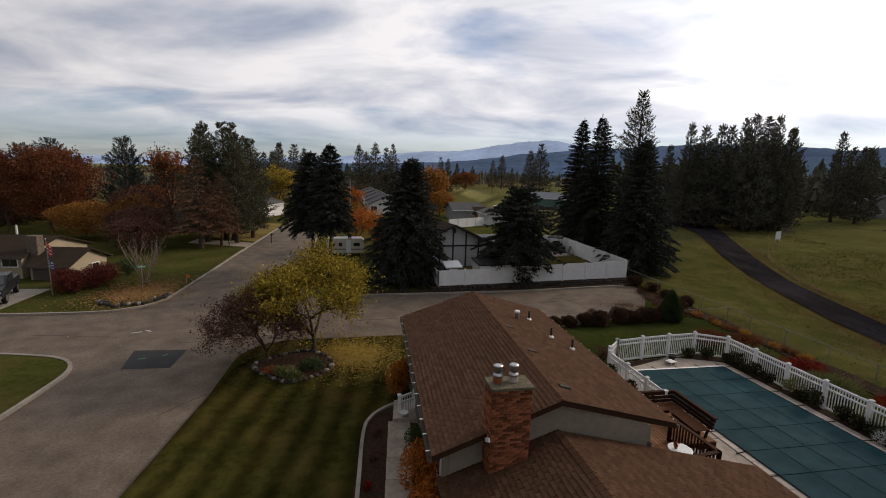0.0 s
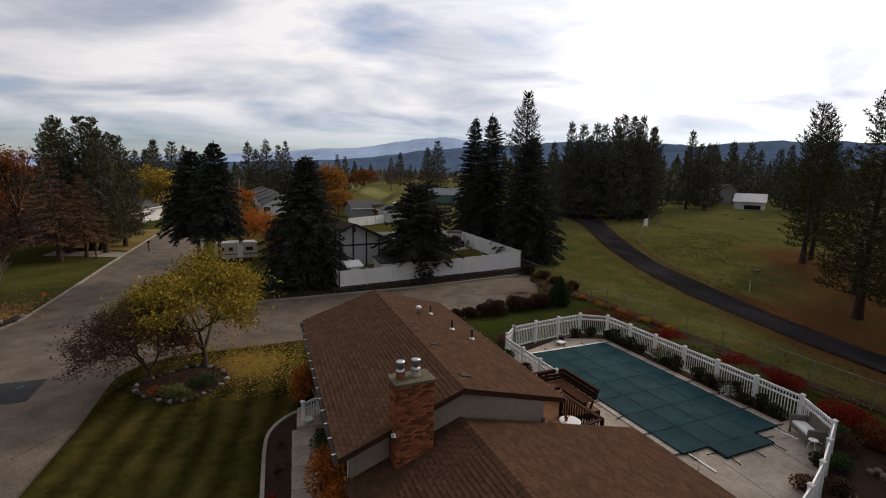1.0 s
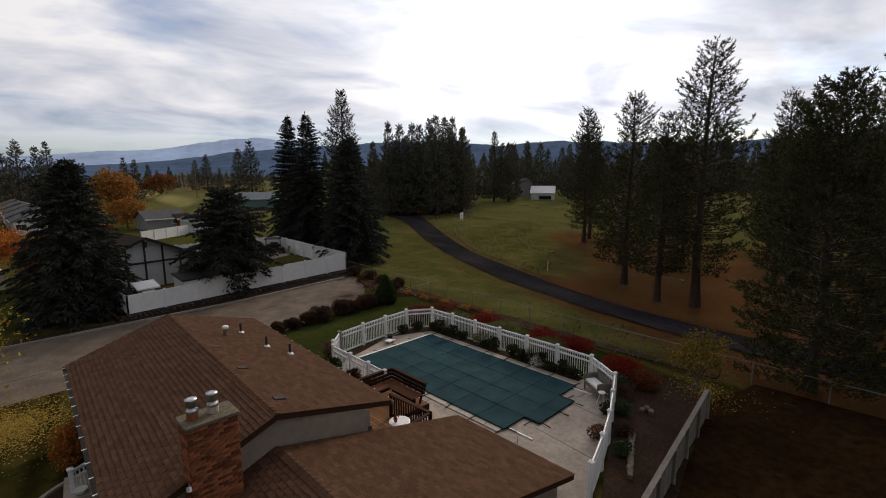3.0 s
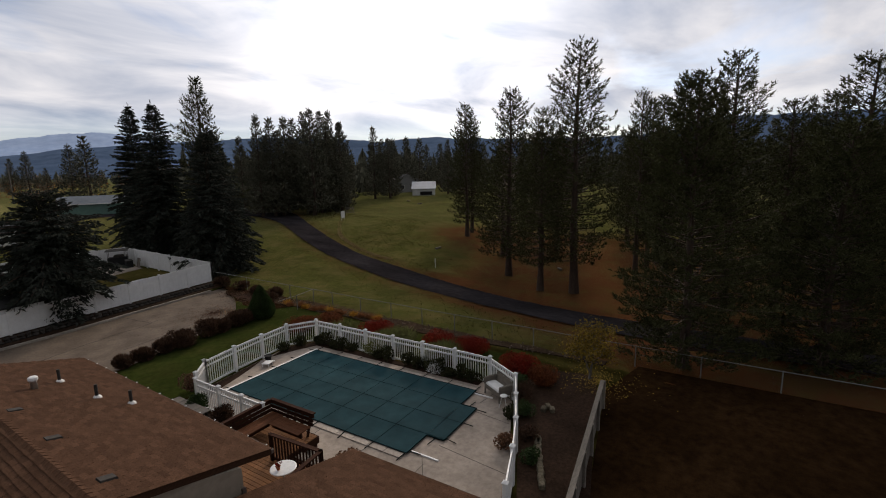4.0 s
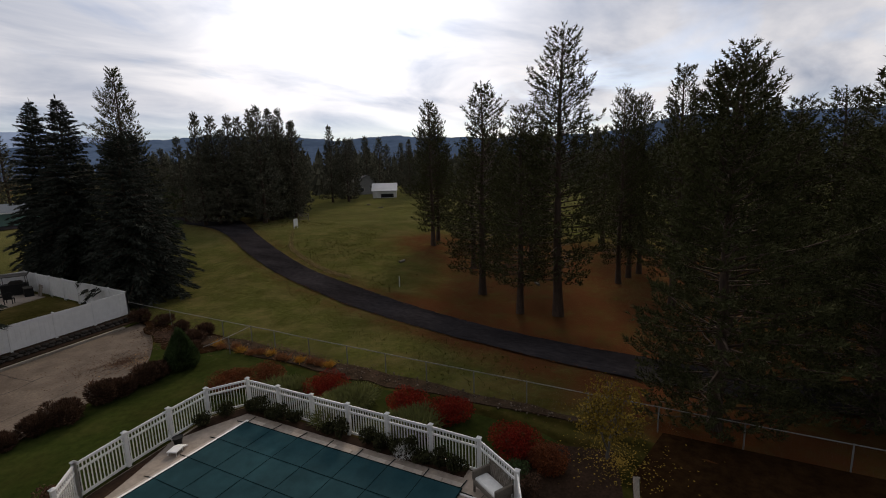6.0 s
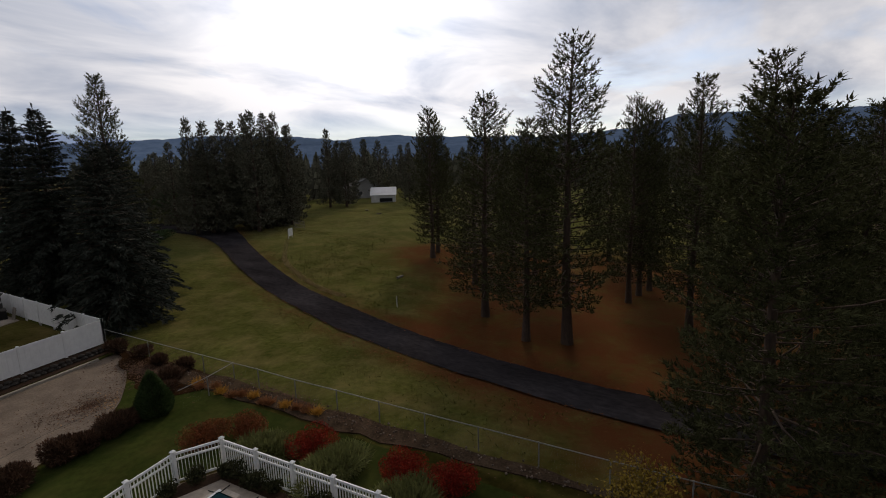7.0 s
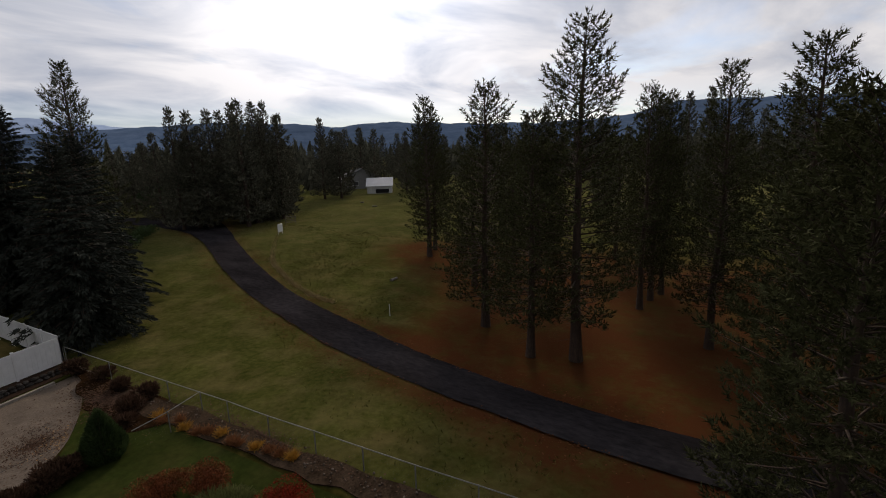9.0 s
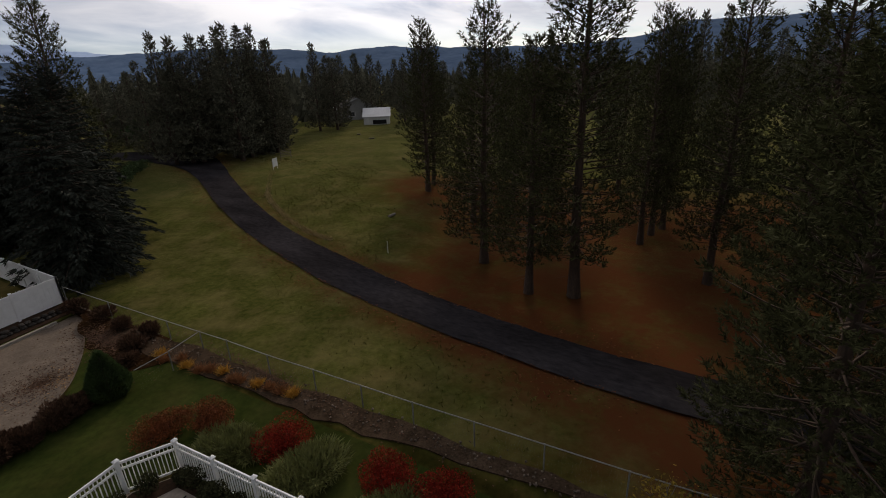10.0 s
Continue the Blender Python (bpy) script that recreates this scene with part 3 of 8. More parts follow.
def build_ground():
    xs = np.r_[-5000, -3000, -1800, -1000, -600, -400, -280, -200, -150, -110, -85, np.arange(-74, 20, 4.0), np.arange(20, 130, 1.6), 140, 155, 180, 220, 280, 400, 600, 1000, 1800, 3000, 5000]
    ys = np.r_[-5000, -3000, -1800, -1000, -600, -400, -280, -200, -150, -110, -80, -60, np.arange(-48, 120, 1.8), 126, 140, 158, 164, 180, 220, 280, 400, 600, 1000, 1800, 3000, 5000]
    nx, ny = len(xs), len(ys)
    v, lit = [], []
    track = smooth_line(TRACK_LINE, 6)
    for y in ys:
        for x in xs:
            z = ground_z(x, y)
            if -72 < x < 23.6 and -40 < y < 158:
                z = -0.3
            elif x > 24:
                z += 0.12 * noise.noise((x * 0.09, y * 0.09, 3.1)) + 0.05 * noise.noise((x * 0.4, y * 0.4, 1.2)) - 0.02
            v.append((x, y, z))
            w = 0.0
            if x > 20:
                for px, py, ph, pr in PINES:
                    d = math.hypot(x - px, y - py)
                    w += 0.68 * math.exp(-(d / (pr * 2.2)) ** 2)
            w += 0.9 * math.exp(-((math.hypot(x - 57, y - 80) / 9) ** 2))
            w += 0.75 * math.exp(-((x - 33.5) / 3.4) ** 2) * smooth_step(22, 15, y) * smooth_step(-10, 0, y)
            if 26 < x < 62 and -42 < y < 96:
                d = min(math.hypot(x - px, y - py) for px, py in track)
                w += 0.55 * math.exp(-((d - 2.3) / 1.3) ** 2)
            lit.append(min(1.0, w))
    f = np.array([(j * nx + i, j * nx + i + 1, (j + 1) * nx + i + 1, (j + 1) * nx + i) for j in range(ny - 1) for i in range(nx - 1)])
    me = raw_mesh("ground", np.array(v), f, FIELD)
    me.polygons.foreach_set("use_smooth", [True] * len(me.polygons))
    at = me.attributes.new("litter", "FLOAT", "POINT")
    at.data.foreach_set("value", np.array(lit, np.float32))
    tagged(new("ground", me), "open grass field with rust-brown needle litter under the pines", "field", kind="structure")


build_ground()

ROAD_Z = -0.10
sheet("road", [(-71, -38), (23, -38), (23.2, 44), (23.2, 156), (-71, 156)], ROAD_Z, ASPHALT, "worn grey asphalt of a residential street junction", "road", 0.12)
FRONT = rounded([(-6.7, -37, 0), (25.6, -37, 0), (25.0, 12, 0), (24.6, 20, 0), (23.6, 30, 3), (22.4, 40.2, 0.6), (21.2, 36.5, 2), (18.6, 31.8, 3), (10.5, 28.5, 2), (1.0, 27.2, 2), (-7.7, 26.0, 3.2), (-7.2, 19.5, 0)])
WEST = rounded([(-13.7, -37, 0), (-14.2, 18, 2), (-14.6, 23.4, 2.6), (-19.5, 24.2, 3), (-71, 22.6, 0), (-71, -37, 0)])
NORTHWEST = rounded([(-71, 29.4, 0), (-24.6, 30.5, 2), (-16.1, 31.6, 5), (-16.8, 41, 3), (-18.0, 53, 4), (-21.0, 90, 8), (-31, 155, 0), (-71, 155, 0)])
NORTH = rounded([(-7.0, 35.4, 3.5), (-2.3, 36.4, 1), (11.4, 38.5, 2), (22.9, 41.4, 0), (23.0, 155, 0), (-24, 155, 0), (-14.6, 88, 6), (-11.6, 66, 5)])
sheet("lawn_front", FRONT, 0.0, LAWN_FRONT, "mown front lawn with darker and lighter stripes", "lawn")
sheet("lawn_west", WEST, 0.0, LAWN, "mown corner lawn with pale rings", "lawn")
sheet("lawn_northwest", NORTHWEST, 0.0, LAWN, "neighbouring lawn strewn with leaves", "lawn")
sheet("lawn_north", NORTH, 0.0, LAWN, "neighbouring lawns and yards behind the lane", "lawn")


def kerb_run(name, pts, label, stone=KERB, top=0.035):
    g = Geo()
    sweep(g, pts, 0.17, -0.28, top)
    tagged(part(name, g, stone), label, "kerb", kind="structure")


kerb_run("kerb_1", [p for p in FRONT if p[0] < 22 and p[1] > -36 and not (p[0] > 20 and p[1] < 30)][::-1], "weathered concrete kerb along the front lawn", ASPHALT, -0.03)
kerb_run("kerb_2", [p for p in WEST if p[0] > -70 and p[1] > -36.5], "pale concrete kerb round the corner lawn")
kerb_run("kerb_3", [p for p in NORTHWEST if p[0] > -70 and p[1] < 150], "concrete kerb along the street")
kerb_run("kerb_4", [(-20, 130), (-14.6, 88), (-11.6, 66), (-7.3, 39)] + [p for p in NORTH if p[1] < 38.6 and p[0] < 20] + [(21.4, 41.0)], "concrete kerb along the lane")

ribbon("track", TRACK_LINE, [3.1, 3.1, 3.1, 3.1, 3.2, 3.4, 3.4, 3.3, 3.2, 3.3, 3.5, 3.8, 5.2, 8.0, 8.0, 7.0, 6.0], ground_z, 0.07, TRACK, "dark asphalt path curving across the golf ground", "path", 6)
sheet("road_patch", [(-13.2, 24.8), (-10.55, 24.95), (-10.3, 22.6), (-12.5, 22.4)], ROAD_Z + 0.006, ASPHALT_DARK, "dark rectangular asphalt repair in the street", "patch", 0.004)


# ---------------------------------------------------------------- trees
def blades(P, D, L, Wd, rng):
    """Thin triangles from points P along D."""
    n = len(P)
    D = D / (np.linalg.norm(D, axis=1, keepdims=True) + 1e-9)
    S = np.cross(D, rng.normal(size=(n, 3)))
    S /= np.linalg.norm(S, axis=1, keepdims=True) + 1e-9
    L, Wd = np.broadcast_to(L, n)[:, None], np.broadcast_to(Wd, n)[:, None]
    v = np.stack([P - S * Wd / 2, P + S * Wd / 2, P + D * L], 1).reshape(-1, 3)
    return v, np.arange(3 * n).reshape(-1, 3)


def leaf_quads(P, size, rng):
    n = len(P)
    A = rng.normal(size=(n, 3))
    A /= np.linalg.norm(A, axis=1, keepdims=True)
    B = np.cross(A, rng.normal(size=(n, 3)))
    B /= np.linalg.norm(B, axis=1, keepdims=True) + 1e-9
    s = (size * rng.uniform(0.6, 1.3, n))[:, None]
    v = np.stack([P - A * s * 0.6, P + B * s * 0.4, P + A * s * 0.6, P - B * s * 0.4], 1).reshape(-1, 3)
    return v, np.arange(4 * n).reshape(-1, 4)


def conifer(h, r, seed, style, needles, density=1.0, low=None):
    """Trunk and crown meshes of a conifer that stands at the origin. style: spruce, fir, larch."""
    rng, rnd = np.random.default_rng(seed), random.Random(seed)
    g = Geo()
    bend = [(rnd.uniform(-1, 1) * 0.012 * h, rnd.uniform(-1, 1) * 0.012 * h) for _ in range(5)]
    bend[0] = (0, 0)

    def axis(z):
        k = min(3.999, max(0, z / h * 4))
        i, t = int(k), k - int(k)
        return np.array([bend[i][0] * (1 - t) + bend[i + 1][0] * t, bend[i][1] * (1 - t) + bend[i + 1][1] * t, z])

    r0 = 0.013 * h + 0.03
    steps = 9
    for i in range(steps):
        a, b = h * i / steps, h * (i + 1) / steps
        ra, rb = r0 * (1 - a / h) ** 0.8 + 0.015, r0 * (1 - b / h) ** 0.8 + 0.012
        if i == 0:
            g.tube((0, 0, -0.4), axis(0), ra * 1.5, ra * 1.35, 9, False)
            g.tube(axis(0), axis(b), ra * 1.35, rb, 9, False)
        else:
            g.tube(axis(a), axis(b), ra, rb, 8, False)
    base = {"spruce": 0.035, "blunt": 0.16, "fir": 0.05, "larch": 0.16}[style]
    base = base if low is None else low
    gap = {"spruce": 0.29, "blunt": 0.27, "fir": 0.36, "larch": 0.40}[style]
    P, D, L, Wd = [], [], [], []
    z = base * h
    lobes = [(rnd.uniform(0, 6.28), rnd.uniform(0.0, 0.25)) for _ in range(3)]
    while z < h * 0.985:
        f = (z / h - base) / (1 - base)
        if style == "spruce":
            rad = r * (1 - f) ** 0.60 * (0.74 + 0.26 * min(1, f * 6))
            count = 11
        elif style == "blunt":
            rad = r * math.sqrt(max(0.0, 1 - f ** 2.2)) * min(1, 0.55 + f * 2.2) * (0.82 + 0.18 * math.sin(z * 2.3))
            count = 10
        elif style == "fir":
            rad = r * (1 - f) ** 0.70 * min(1, 0.75 + f * 3)
            count = 9
        else:
            rad = r * (1 - f) ** 0.75
            count = 7
        ph = rnd.uniform(0, 6.28)
        for k in range(count):
            az = ph + 2 * math.pi * (k + rnd.uniform(-0.3, 0.3)) / count
            ln = rad * rnd.uniform(0.70, 1.08) * (1.10 if rnd.random() < 0.12 else 1.0)
            ln *= 1 + sum(s * math.cos(az - a0 + z * 0.3) for a0, s in lobes) * 0.4
            if ln < 0.12:
                ln = 0.12
            out = np.array([math.cos(az), math.sin(az), 0])
            side = np.array([-math.sin(az), math.cos(az), 0])
            if style in ("spruce", "blunt"):
                d0, d1 = 0.05 + 0.5 * f, -0.55 + 0.45 * f
            elif style == "fir":
                d0, d1 = 0.05 + 0.45 * f, -0.42 + 0.35 * f
            else:
                d0, d1 = 0.1, -0.2
            o = axis(z + rnd.uniform(-0.12, 0.12))

            def at(t):
                return o + out * ln * t + np.array([0, 0, ln * (d0 * t + d1 * t * t)])

            rb = 0.012 + 0.013 * ln
            mid, tip = at(0.5), at(0.94)
            g.tube(o, mid, rb, rb * 0.7, 3, False)
            g.tube(mid, tip, rb * 0.7, 0.006, 3, False)
            m = max(3, int(ln * (4.2 if style != "larch" else 3.0) * density))
            for j in range(m):
                t = 0.10 + 0.90 * (j + rnd.random()) / m
                c = at(t)
                nb = 7 if style != "larch" else 5
                wide = 0.34 * ln * (1.05 - t) + 0.10
                off = side * (rng.uniform(-1, 1, nb) * wide)[:, None] - np.array([0, 0, 1]) * (rng.uniform(0, 0.10, nb) * (1 + wide))[:, None]
                P.append(c + off)
                D.append(out * 0.75 + off / (wide + 1e-6) * 0.55 + rng.normal(size=(nb, 3)) * 0.22 + np.array([0, 0, -0.22 if f < 0.8 else 0.25]))
                L.append(rng.uniform(0.26, 0.52, nb) * (1 - 0.55 * f))
                Wd.append((rng.uniform(0.10, 0.19, nb) if style != "larch" else rng.uniform(0.05, 0.10, nb)) * (1 - 0.4 * f))
        z += gap * rnd.uniform(0.75, 1.25) * (1.0 if f < 0.8 else 0.75)
    # leader
    n = 60
    t = rng.uniform(0.95, 1.005, n) * h
    P.append(np.stack([axis(h)[0] + 0 * t, axis(h)[1] + 0 * t, t], 1))
    D.append(rng.normal(size=(n, 3)) * 0.35 + np.array([0, 0, 1]))
    L.append(rng.uniform(0.12, 0.28, n))
    Wd.append(rng.uniform(0.03, 0.06, n))
    v, f = blades(np.concatenate(P), np.concatenate(D), np.concatenate(L), np.concatenate(Wd), rng)
    return g.mesh("trunk", BARK, True), raw_mesh("crown", v, f, needles)


def ponderosa(h, r, seed, needles, density=1.0, low=None, coarse=1.0, nb=11, stubs=8, taper=0.62):
    """A pine: whorls of limbs that carry upright brushes of needles; coarse: fewer and larger brushes for far trees."""
    rng, rnd = np.random.default_rng(seed), random.Random(seed)
    g = Geo()
    bend = [(rnd.uniform(-1, 1) * 0.009 * h, rnd.uniform(-1, 1) * 0.009 * h) for _ in range(6)]
    bend[0] = (0, 0)

    def axis(z):
        k = min(3.999, max(0, z / h * 4))
        i, t = int(k), k - int(k)
        return np.array([bend[i][0] * (1 - t) + bend[i + 1][0] * t, bend[i][1] * (1 - t) + bend[i + 1][1] * t, z])

    r0 = 0.0125 * h + 0.04
    for i in range(9):
        a, b = h * i / 9, h * (i + 1) / 9
        ra, rb = r0 * (1 - a / h) ** 0.8 + 0.015, r0 * (1 - b / h) ** 0.8 + 0.012
        g.tube(axis(a) if i else (0, 0, -0.4), axis(b), ra * (1.35 if i == 0 else 1), rb, 9, False)
    base = rnd.uniform(0.12, 0.20) if low is None else low
    C, A, S = [], [], []
    up = np.array([0, 0, 1.0])

    def brush(c, d, size):
        C.append(c)
        A.append(d)
        S.append(size)

    # dead stubs under the crown
    for k in range(stubs):
        z = h * rnd.uniform(0.45 * base, base * 1.3)
        az = rnd.uniform(0, 6.28)
        o = axis(z)
        ln = rnd.uniform(0.4, 1.5)
        g.tube(o, o + np.array([math.cos(az) * ln, math.sin(az) * ln, -0.18 * ln]), 0.022, 0.006, 3, False)
    z = base * h
    lobes = [(rnd.uniform(0, 6.28), rnd.uniform(0.1, 0.3)) for _ in range(3)]
    step = 0.46 * coarse ** 0.7
    while z < h * 0.98:
        f = (z / h - base) / (1 - base)
        rad = r * (1 - f) ** taper * min(1.0, 0.66 + 1.5 * f)
        count = 7 if f < 0.8 else 6
        slim = 1 - (0.08 if coarse < 1.3 else min(0.45, 0.19 * coarse)) * f
        ph = rnd.uniform(0, 6.28)
        grow = 1 + 0.14 * math.sin(z * 1.7 + seed) + 0.08 * math.sin(z * 4.1 + 2 * seed)
        for k in range(count):
            if rnd.random() < 0.08:
                continue
            az = ph + 2 * math.pi * (k + rnd.uniform(-0.35, 0.35)) / count
            ln = rad * rnd.uniform(0.68, 1.12) * grow
            ln *= 1 + sum(q * math.cos(az - a0 + z * 0.25) for a0, q in lobes) * 0.34
            ln = max(ln, 0.2)
            out = np.array([math.cos(az), math.sin(az), 0])
            side = np.array([-math.sin(az), math.cos(az), 0])
            d0, d1 = -0.22 + 0.85 * f, 0.20 + 0.12 * f
            o = axis(min(h, z + rnd.uniform(-0.2, 0.2)))

            def at(t):
                return o + out * ln * t + up * (ln * (d0 * t + d1 * t * t))

            rb = 0.014 + 0.012 * ln
            g.tube(o, at(0.5), rb, rb * 0.7, 3, False)
            g.tube(at(0.5), at(0.97), rb * 0.7, 0.008, 3, False)
            m = max(3, int(ln * 4.6 * density / (coarse * slim)))
            for q in range(m):
                t = 0.22 + 0.76 * ((q + rnd.uniform(0.1, 0.9)) / m) ** 0.85
                w = (-1) ** q * rnd.uniform(0.25, 1) * 0.36 * ln * (1.18 - t)
                c = at(t) + side * w + out * abs(w) * 0.45 + up * rnd.uniform(-0.10, 0.16)
                brush(c, out * rnd.uniform(0.25, 0.75) + side * (0.5 * math.copysign(1, w)) * rnd.random() + up * rnd.uniform(0.35, 1.0), rnd.uniform(0.8, 1.25) * slim)
            brush(at(0.96), out * 0.5 + up * 0.7, 1.2 * slim)
        z += step * (1.0 - 0.25 * f) * rnd.uniform(0.8, 1.2)
    for t in (0.94, 0.96, 0.98, 0.995):
        brush(axis(h * t), up + np.array([rnd.uniform(-0.3, 0.3), rnd.uniform(-0.3, 0.3), 0]), (1.1 if t < 0.99 else 0.9) * slim)
    C, A, S = np.array(C), np.array(A), np.array(S)
    A /= np.linalg.norm(A, axis=1, keepdims=True)
    n = len(C)
    C, A, S = np.repeat(C, nb, 0), np.repeat(A, nb, 0), np.repeat(S, nb)
    q = rng.normal(size=(n * nb, 3))
    q -= A * np.sum(q * A, 1, keepdims=True)
    q /= np.linalg.norm(q, axis=1, keepdims=True) + 1e-9
    t = rng.uniform(0, 1, n * nb)
    P = C + A * (t * 0.34 * coarse * S)[:, None]
    D = q * (1.0 - 0.45 * t)[:, None] + A * (0.35 + 0.75 * t)[:, None]
    v, f = blades(P, D, rng.uniform(0.15, 0.25, n * nb) * coarse * S, rng.uniform(0.046, 0.074, n * nb) * coarse * S ** 0.3 * math.sqrt(11 / nb), rng)
    return g.mesh("trunk", BARK, True), raw_mesh("crown", v, f, needles)


def vase_tree(name, x, y, h, spread, seed, label, category):
    """A bare many-stemmed tree: pale rods that fan out from the ground and fork."""
    rnd = random.Random(seed)
    g = Geo()

    def rod(p, d, ln, r, lev):
        q = p
        n = 4
        for i in range(n):
            d = (d + Vector((rnd.uniform(-1, 1), rnd.uniform(-1, 1), 0.35)) * 0.10).normalized()
            e = q + d * ln / n
            g.tube(q, e, r * (1 - 0.18 * i), r * (1 - 0.18 * (i + 1)), 5 if lev > 1 else 3, False)
            if lev and i > 0:
                for _ in range(2 if lev > 1 else 1):
                    o = (d + Vector((rnd.uniform(-1, 1), rnd.uniform(-1, 1), 0.1)) * 0.55).normalized()
                    rod(e, o, ln * rnd.uniform(0.35, 0.55), r * 0.5, lev - 1)
            q = e
    for k in range(11):
        a = 2 * math.pi * k / 11 + rnd.uniform(-0.2, 0.2)
        t = rnd.uniform(0.12, 1.0) * spread
        rod(Vector((0.12 * math.cos(a), 0.12 * math.sin(a), -0.1)), Vector((math.cos(a) * t, math.sin(a) * t, 1)).normalized(), h * rnd.uniform(0.78, 0.98), 0.032, 2)
    ob = thing(name, pose(x, y, 0), label, category)
    part("trunk", g, TWIG, ob)


def make_tree(name, meshes, x, y, z, scale, turn, label, category, group=""):
    ob = thing(name, pose(x, y, z, 0, 0, turn) @ Matrix.Diagonal((*scale, 1)), label, category, group)
    part("trunk", meshes[0], None, ob)
    part("crown", meshes[1], None, ob)
    return ob


def build_conifers():
    rnd = random.Random(11)
    pine = [ponderosa(20, 3.7, 40 + i, PINE, 1.15, None, 1.08, 8, 8, 0.60) for i in range(5)]
    big = [ponderosa(16, 4.4, 70 + i, PINE, 1.9, 0.05, 1.0, 12, 3) for i in range(2)]
    for i, (x, y, h, r) in enumerate(PINES):
        if r > 4.1:
            m, s = big[i % 2], (r / 4.4, r / 4.4, h / 16)
        else:
            m, s = pine[i % 5], (r / 3.5, r / 3.5, 0.985 * h / 20)
        make_tree("pine_tree", m, x, y, ground_z(x, y) - 0.1, s, rnd.uniform(0, 360), "tall dark green ponderosa pine with a bare lower trunk", "pine tree", "pines on the golf ground")
    for i, (x, y, h, r) in enumerate(SPRUCES):
        m = conifer(h, r, 90 + i, "blunt" if i == 1 else "spruce", SPRUCE, 1.5, (0.05, 0.12, 0.41, 0.39)[i])
        make_tree("spruce_tree", m, x, y, -0.05, (1, 1, 1), 0, "dense blue-green spruce with branches to the ground" if i < 2 else "tall blue-grey spruce with a bare lower trunk beside the street", "spruce tree", "spruces by the lane" if i < 2 else "spruces by the street")
    for i, (x, y, h, r) in enumerate(FIRS):
        m = conifer(h, r, 120 + i, "fir", SPRUCE, 1.45)
        make_tree("fir_tree", m, x, y, ground_z(x, y) - 0.1, (1, 1, 1), 0, "tall dark fir with a ragged pointed top", "fir tree", "firs behind the white fence")
    m = ponderosa(20.4, 4.6, 131, PINE, 1.2, 0.10, 1.1, 9, 8, 0.75)
    make_tree("pine_tree", m, 31.9, 61.6, ground_z(31.9, 61.6) - 0.1, (1, 1, 1), 15, "tall ragged pine rising behind the firs", "pine tree")
    # firs and a browning larch across the street
    left = [ponderosa(14, 2.9, 140 + i, FIR, 1.8, 0.10, 1.35, 7, 5, 0.92) for i in range(2)]
    for x, y, h, r in ((-24.6, 62, 15.0, 3.8), (-22.0, 64, 15.2, 3.6), (-26.8, 66, 14.6, 3.8), (-20.4, 66.5, 13.4, 3.0), (-22.6, 71, 14.0, 3.4), (-23.4, 65.0, 15.3, 3.8), (-20.8, 61.6, 13.8, 3.1)):
        make_tree("fir_tree", left[int(x * 2) % 2], x, y, -0.05, (r / 2.7, r / 2.7, h / 14), rnd.uniform(0, 360), "tall dark green fir across the street", "fir tree", "firs across the street")
    for x, y, h, r in ((-23.3, 56.8, 10.6, 4.6), (-21.6, 58.6, 9.0, 3.0)):
        make_tree("larch_tree", conifer(10, 3.2, 160 + int(h), "larch", LARCH, 1.2, 0.22), x, y, -0.05, (r / 3.2, r / 3.2, h / 10), 40, "brown-needled larch with level branches", "larch tree")


build_conifers()


def limb_tree(seed, h, spread, fork, levels=4, lean=0.0, thick=1.0):
    """A branching trunk; gives its geometry and the ends of its twigs."""
    rnd = random.Random(seed)
    g, ends = Geo(), []

    def grow(p, d, ln, r, lev):
        q = p + d * ln
        mid = p + d * ln * 0.5 + Vector((rnd.uniform(-1, 1), rnd.uniform(-1, 1), rnd.uniform(-0.5, 1))) * ln * 0.05
        n = 8 if lev == levels else (5 if lev > 1 else 3)
        g.tube(p, mid, r, r * 0.85, n, False)
        g.tube(mid, q, r * 0.85, r * 0.66, n, False)
        if lev <= 3:
            ends.append((mid, lev))
            ends.append((q, lev))
        if lev == 0:
            return
        k = rnd.choice((3, 4)) if lev > 1 else 3
        for i in range(k):
            az = 2 * math.pi * (i + rnd.uniform(-0.3, 0.3)) / k + lev
            tilt = rnd.uniform(0.35, 0.75) * spread
            a = d.orthogonal().normalized()
            b = d.cross(a)
            nd = d * math.cos(tilt) + (a * math.cos(az) + b * math.sin(az)) * math.sin(tilt)
            nd = (nd + Vector((0, 0, 0.12))).normalized()
            grow(q, nd, (unit if lev == levels else ln) * rnd.uniform(0.62, 0.85), r * 0.6, lev - 1)

    start, unit = h * fork, h * 0.34
    g.tube((0, 0, -0.3), (0, 0, 0.02), 0.022 * h * thick, 0.019 * h * thick, 8, False)
    grow(Vector((0, 0, 0)), Vector((lean, 0, 1)).normalized(), start, 0.017 * h * thick, levels)
    return g, ends


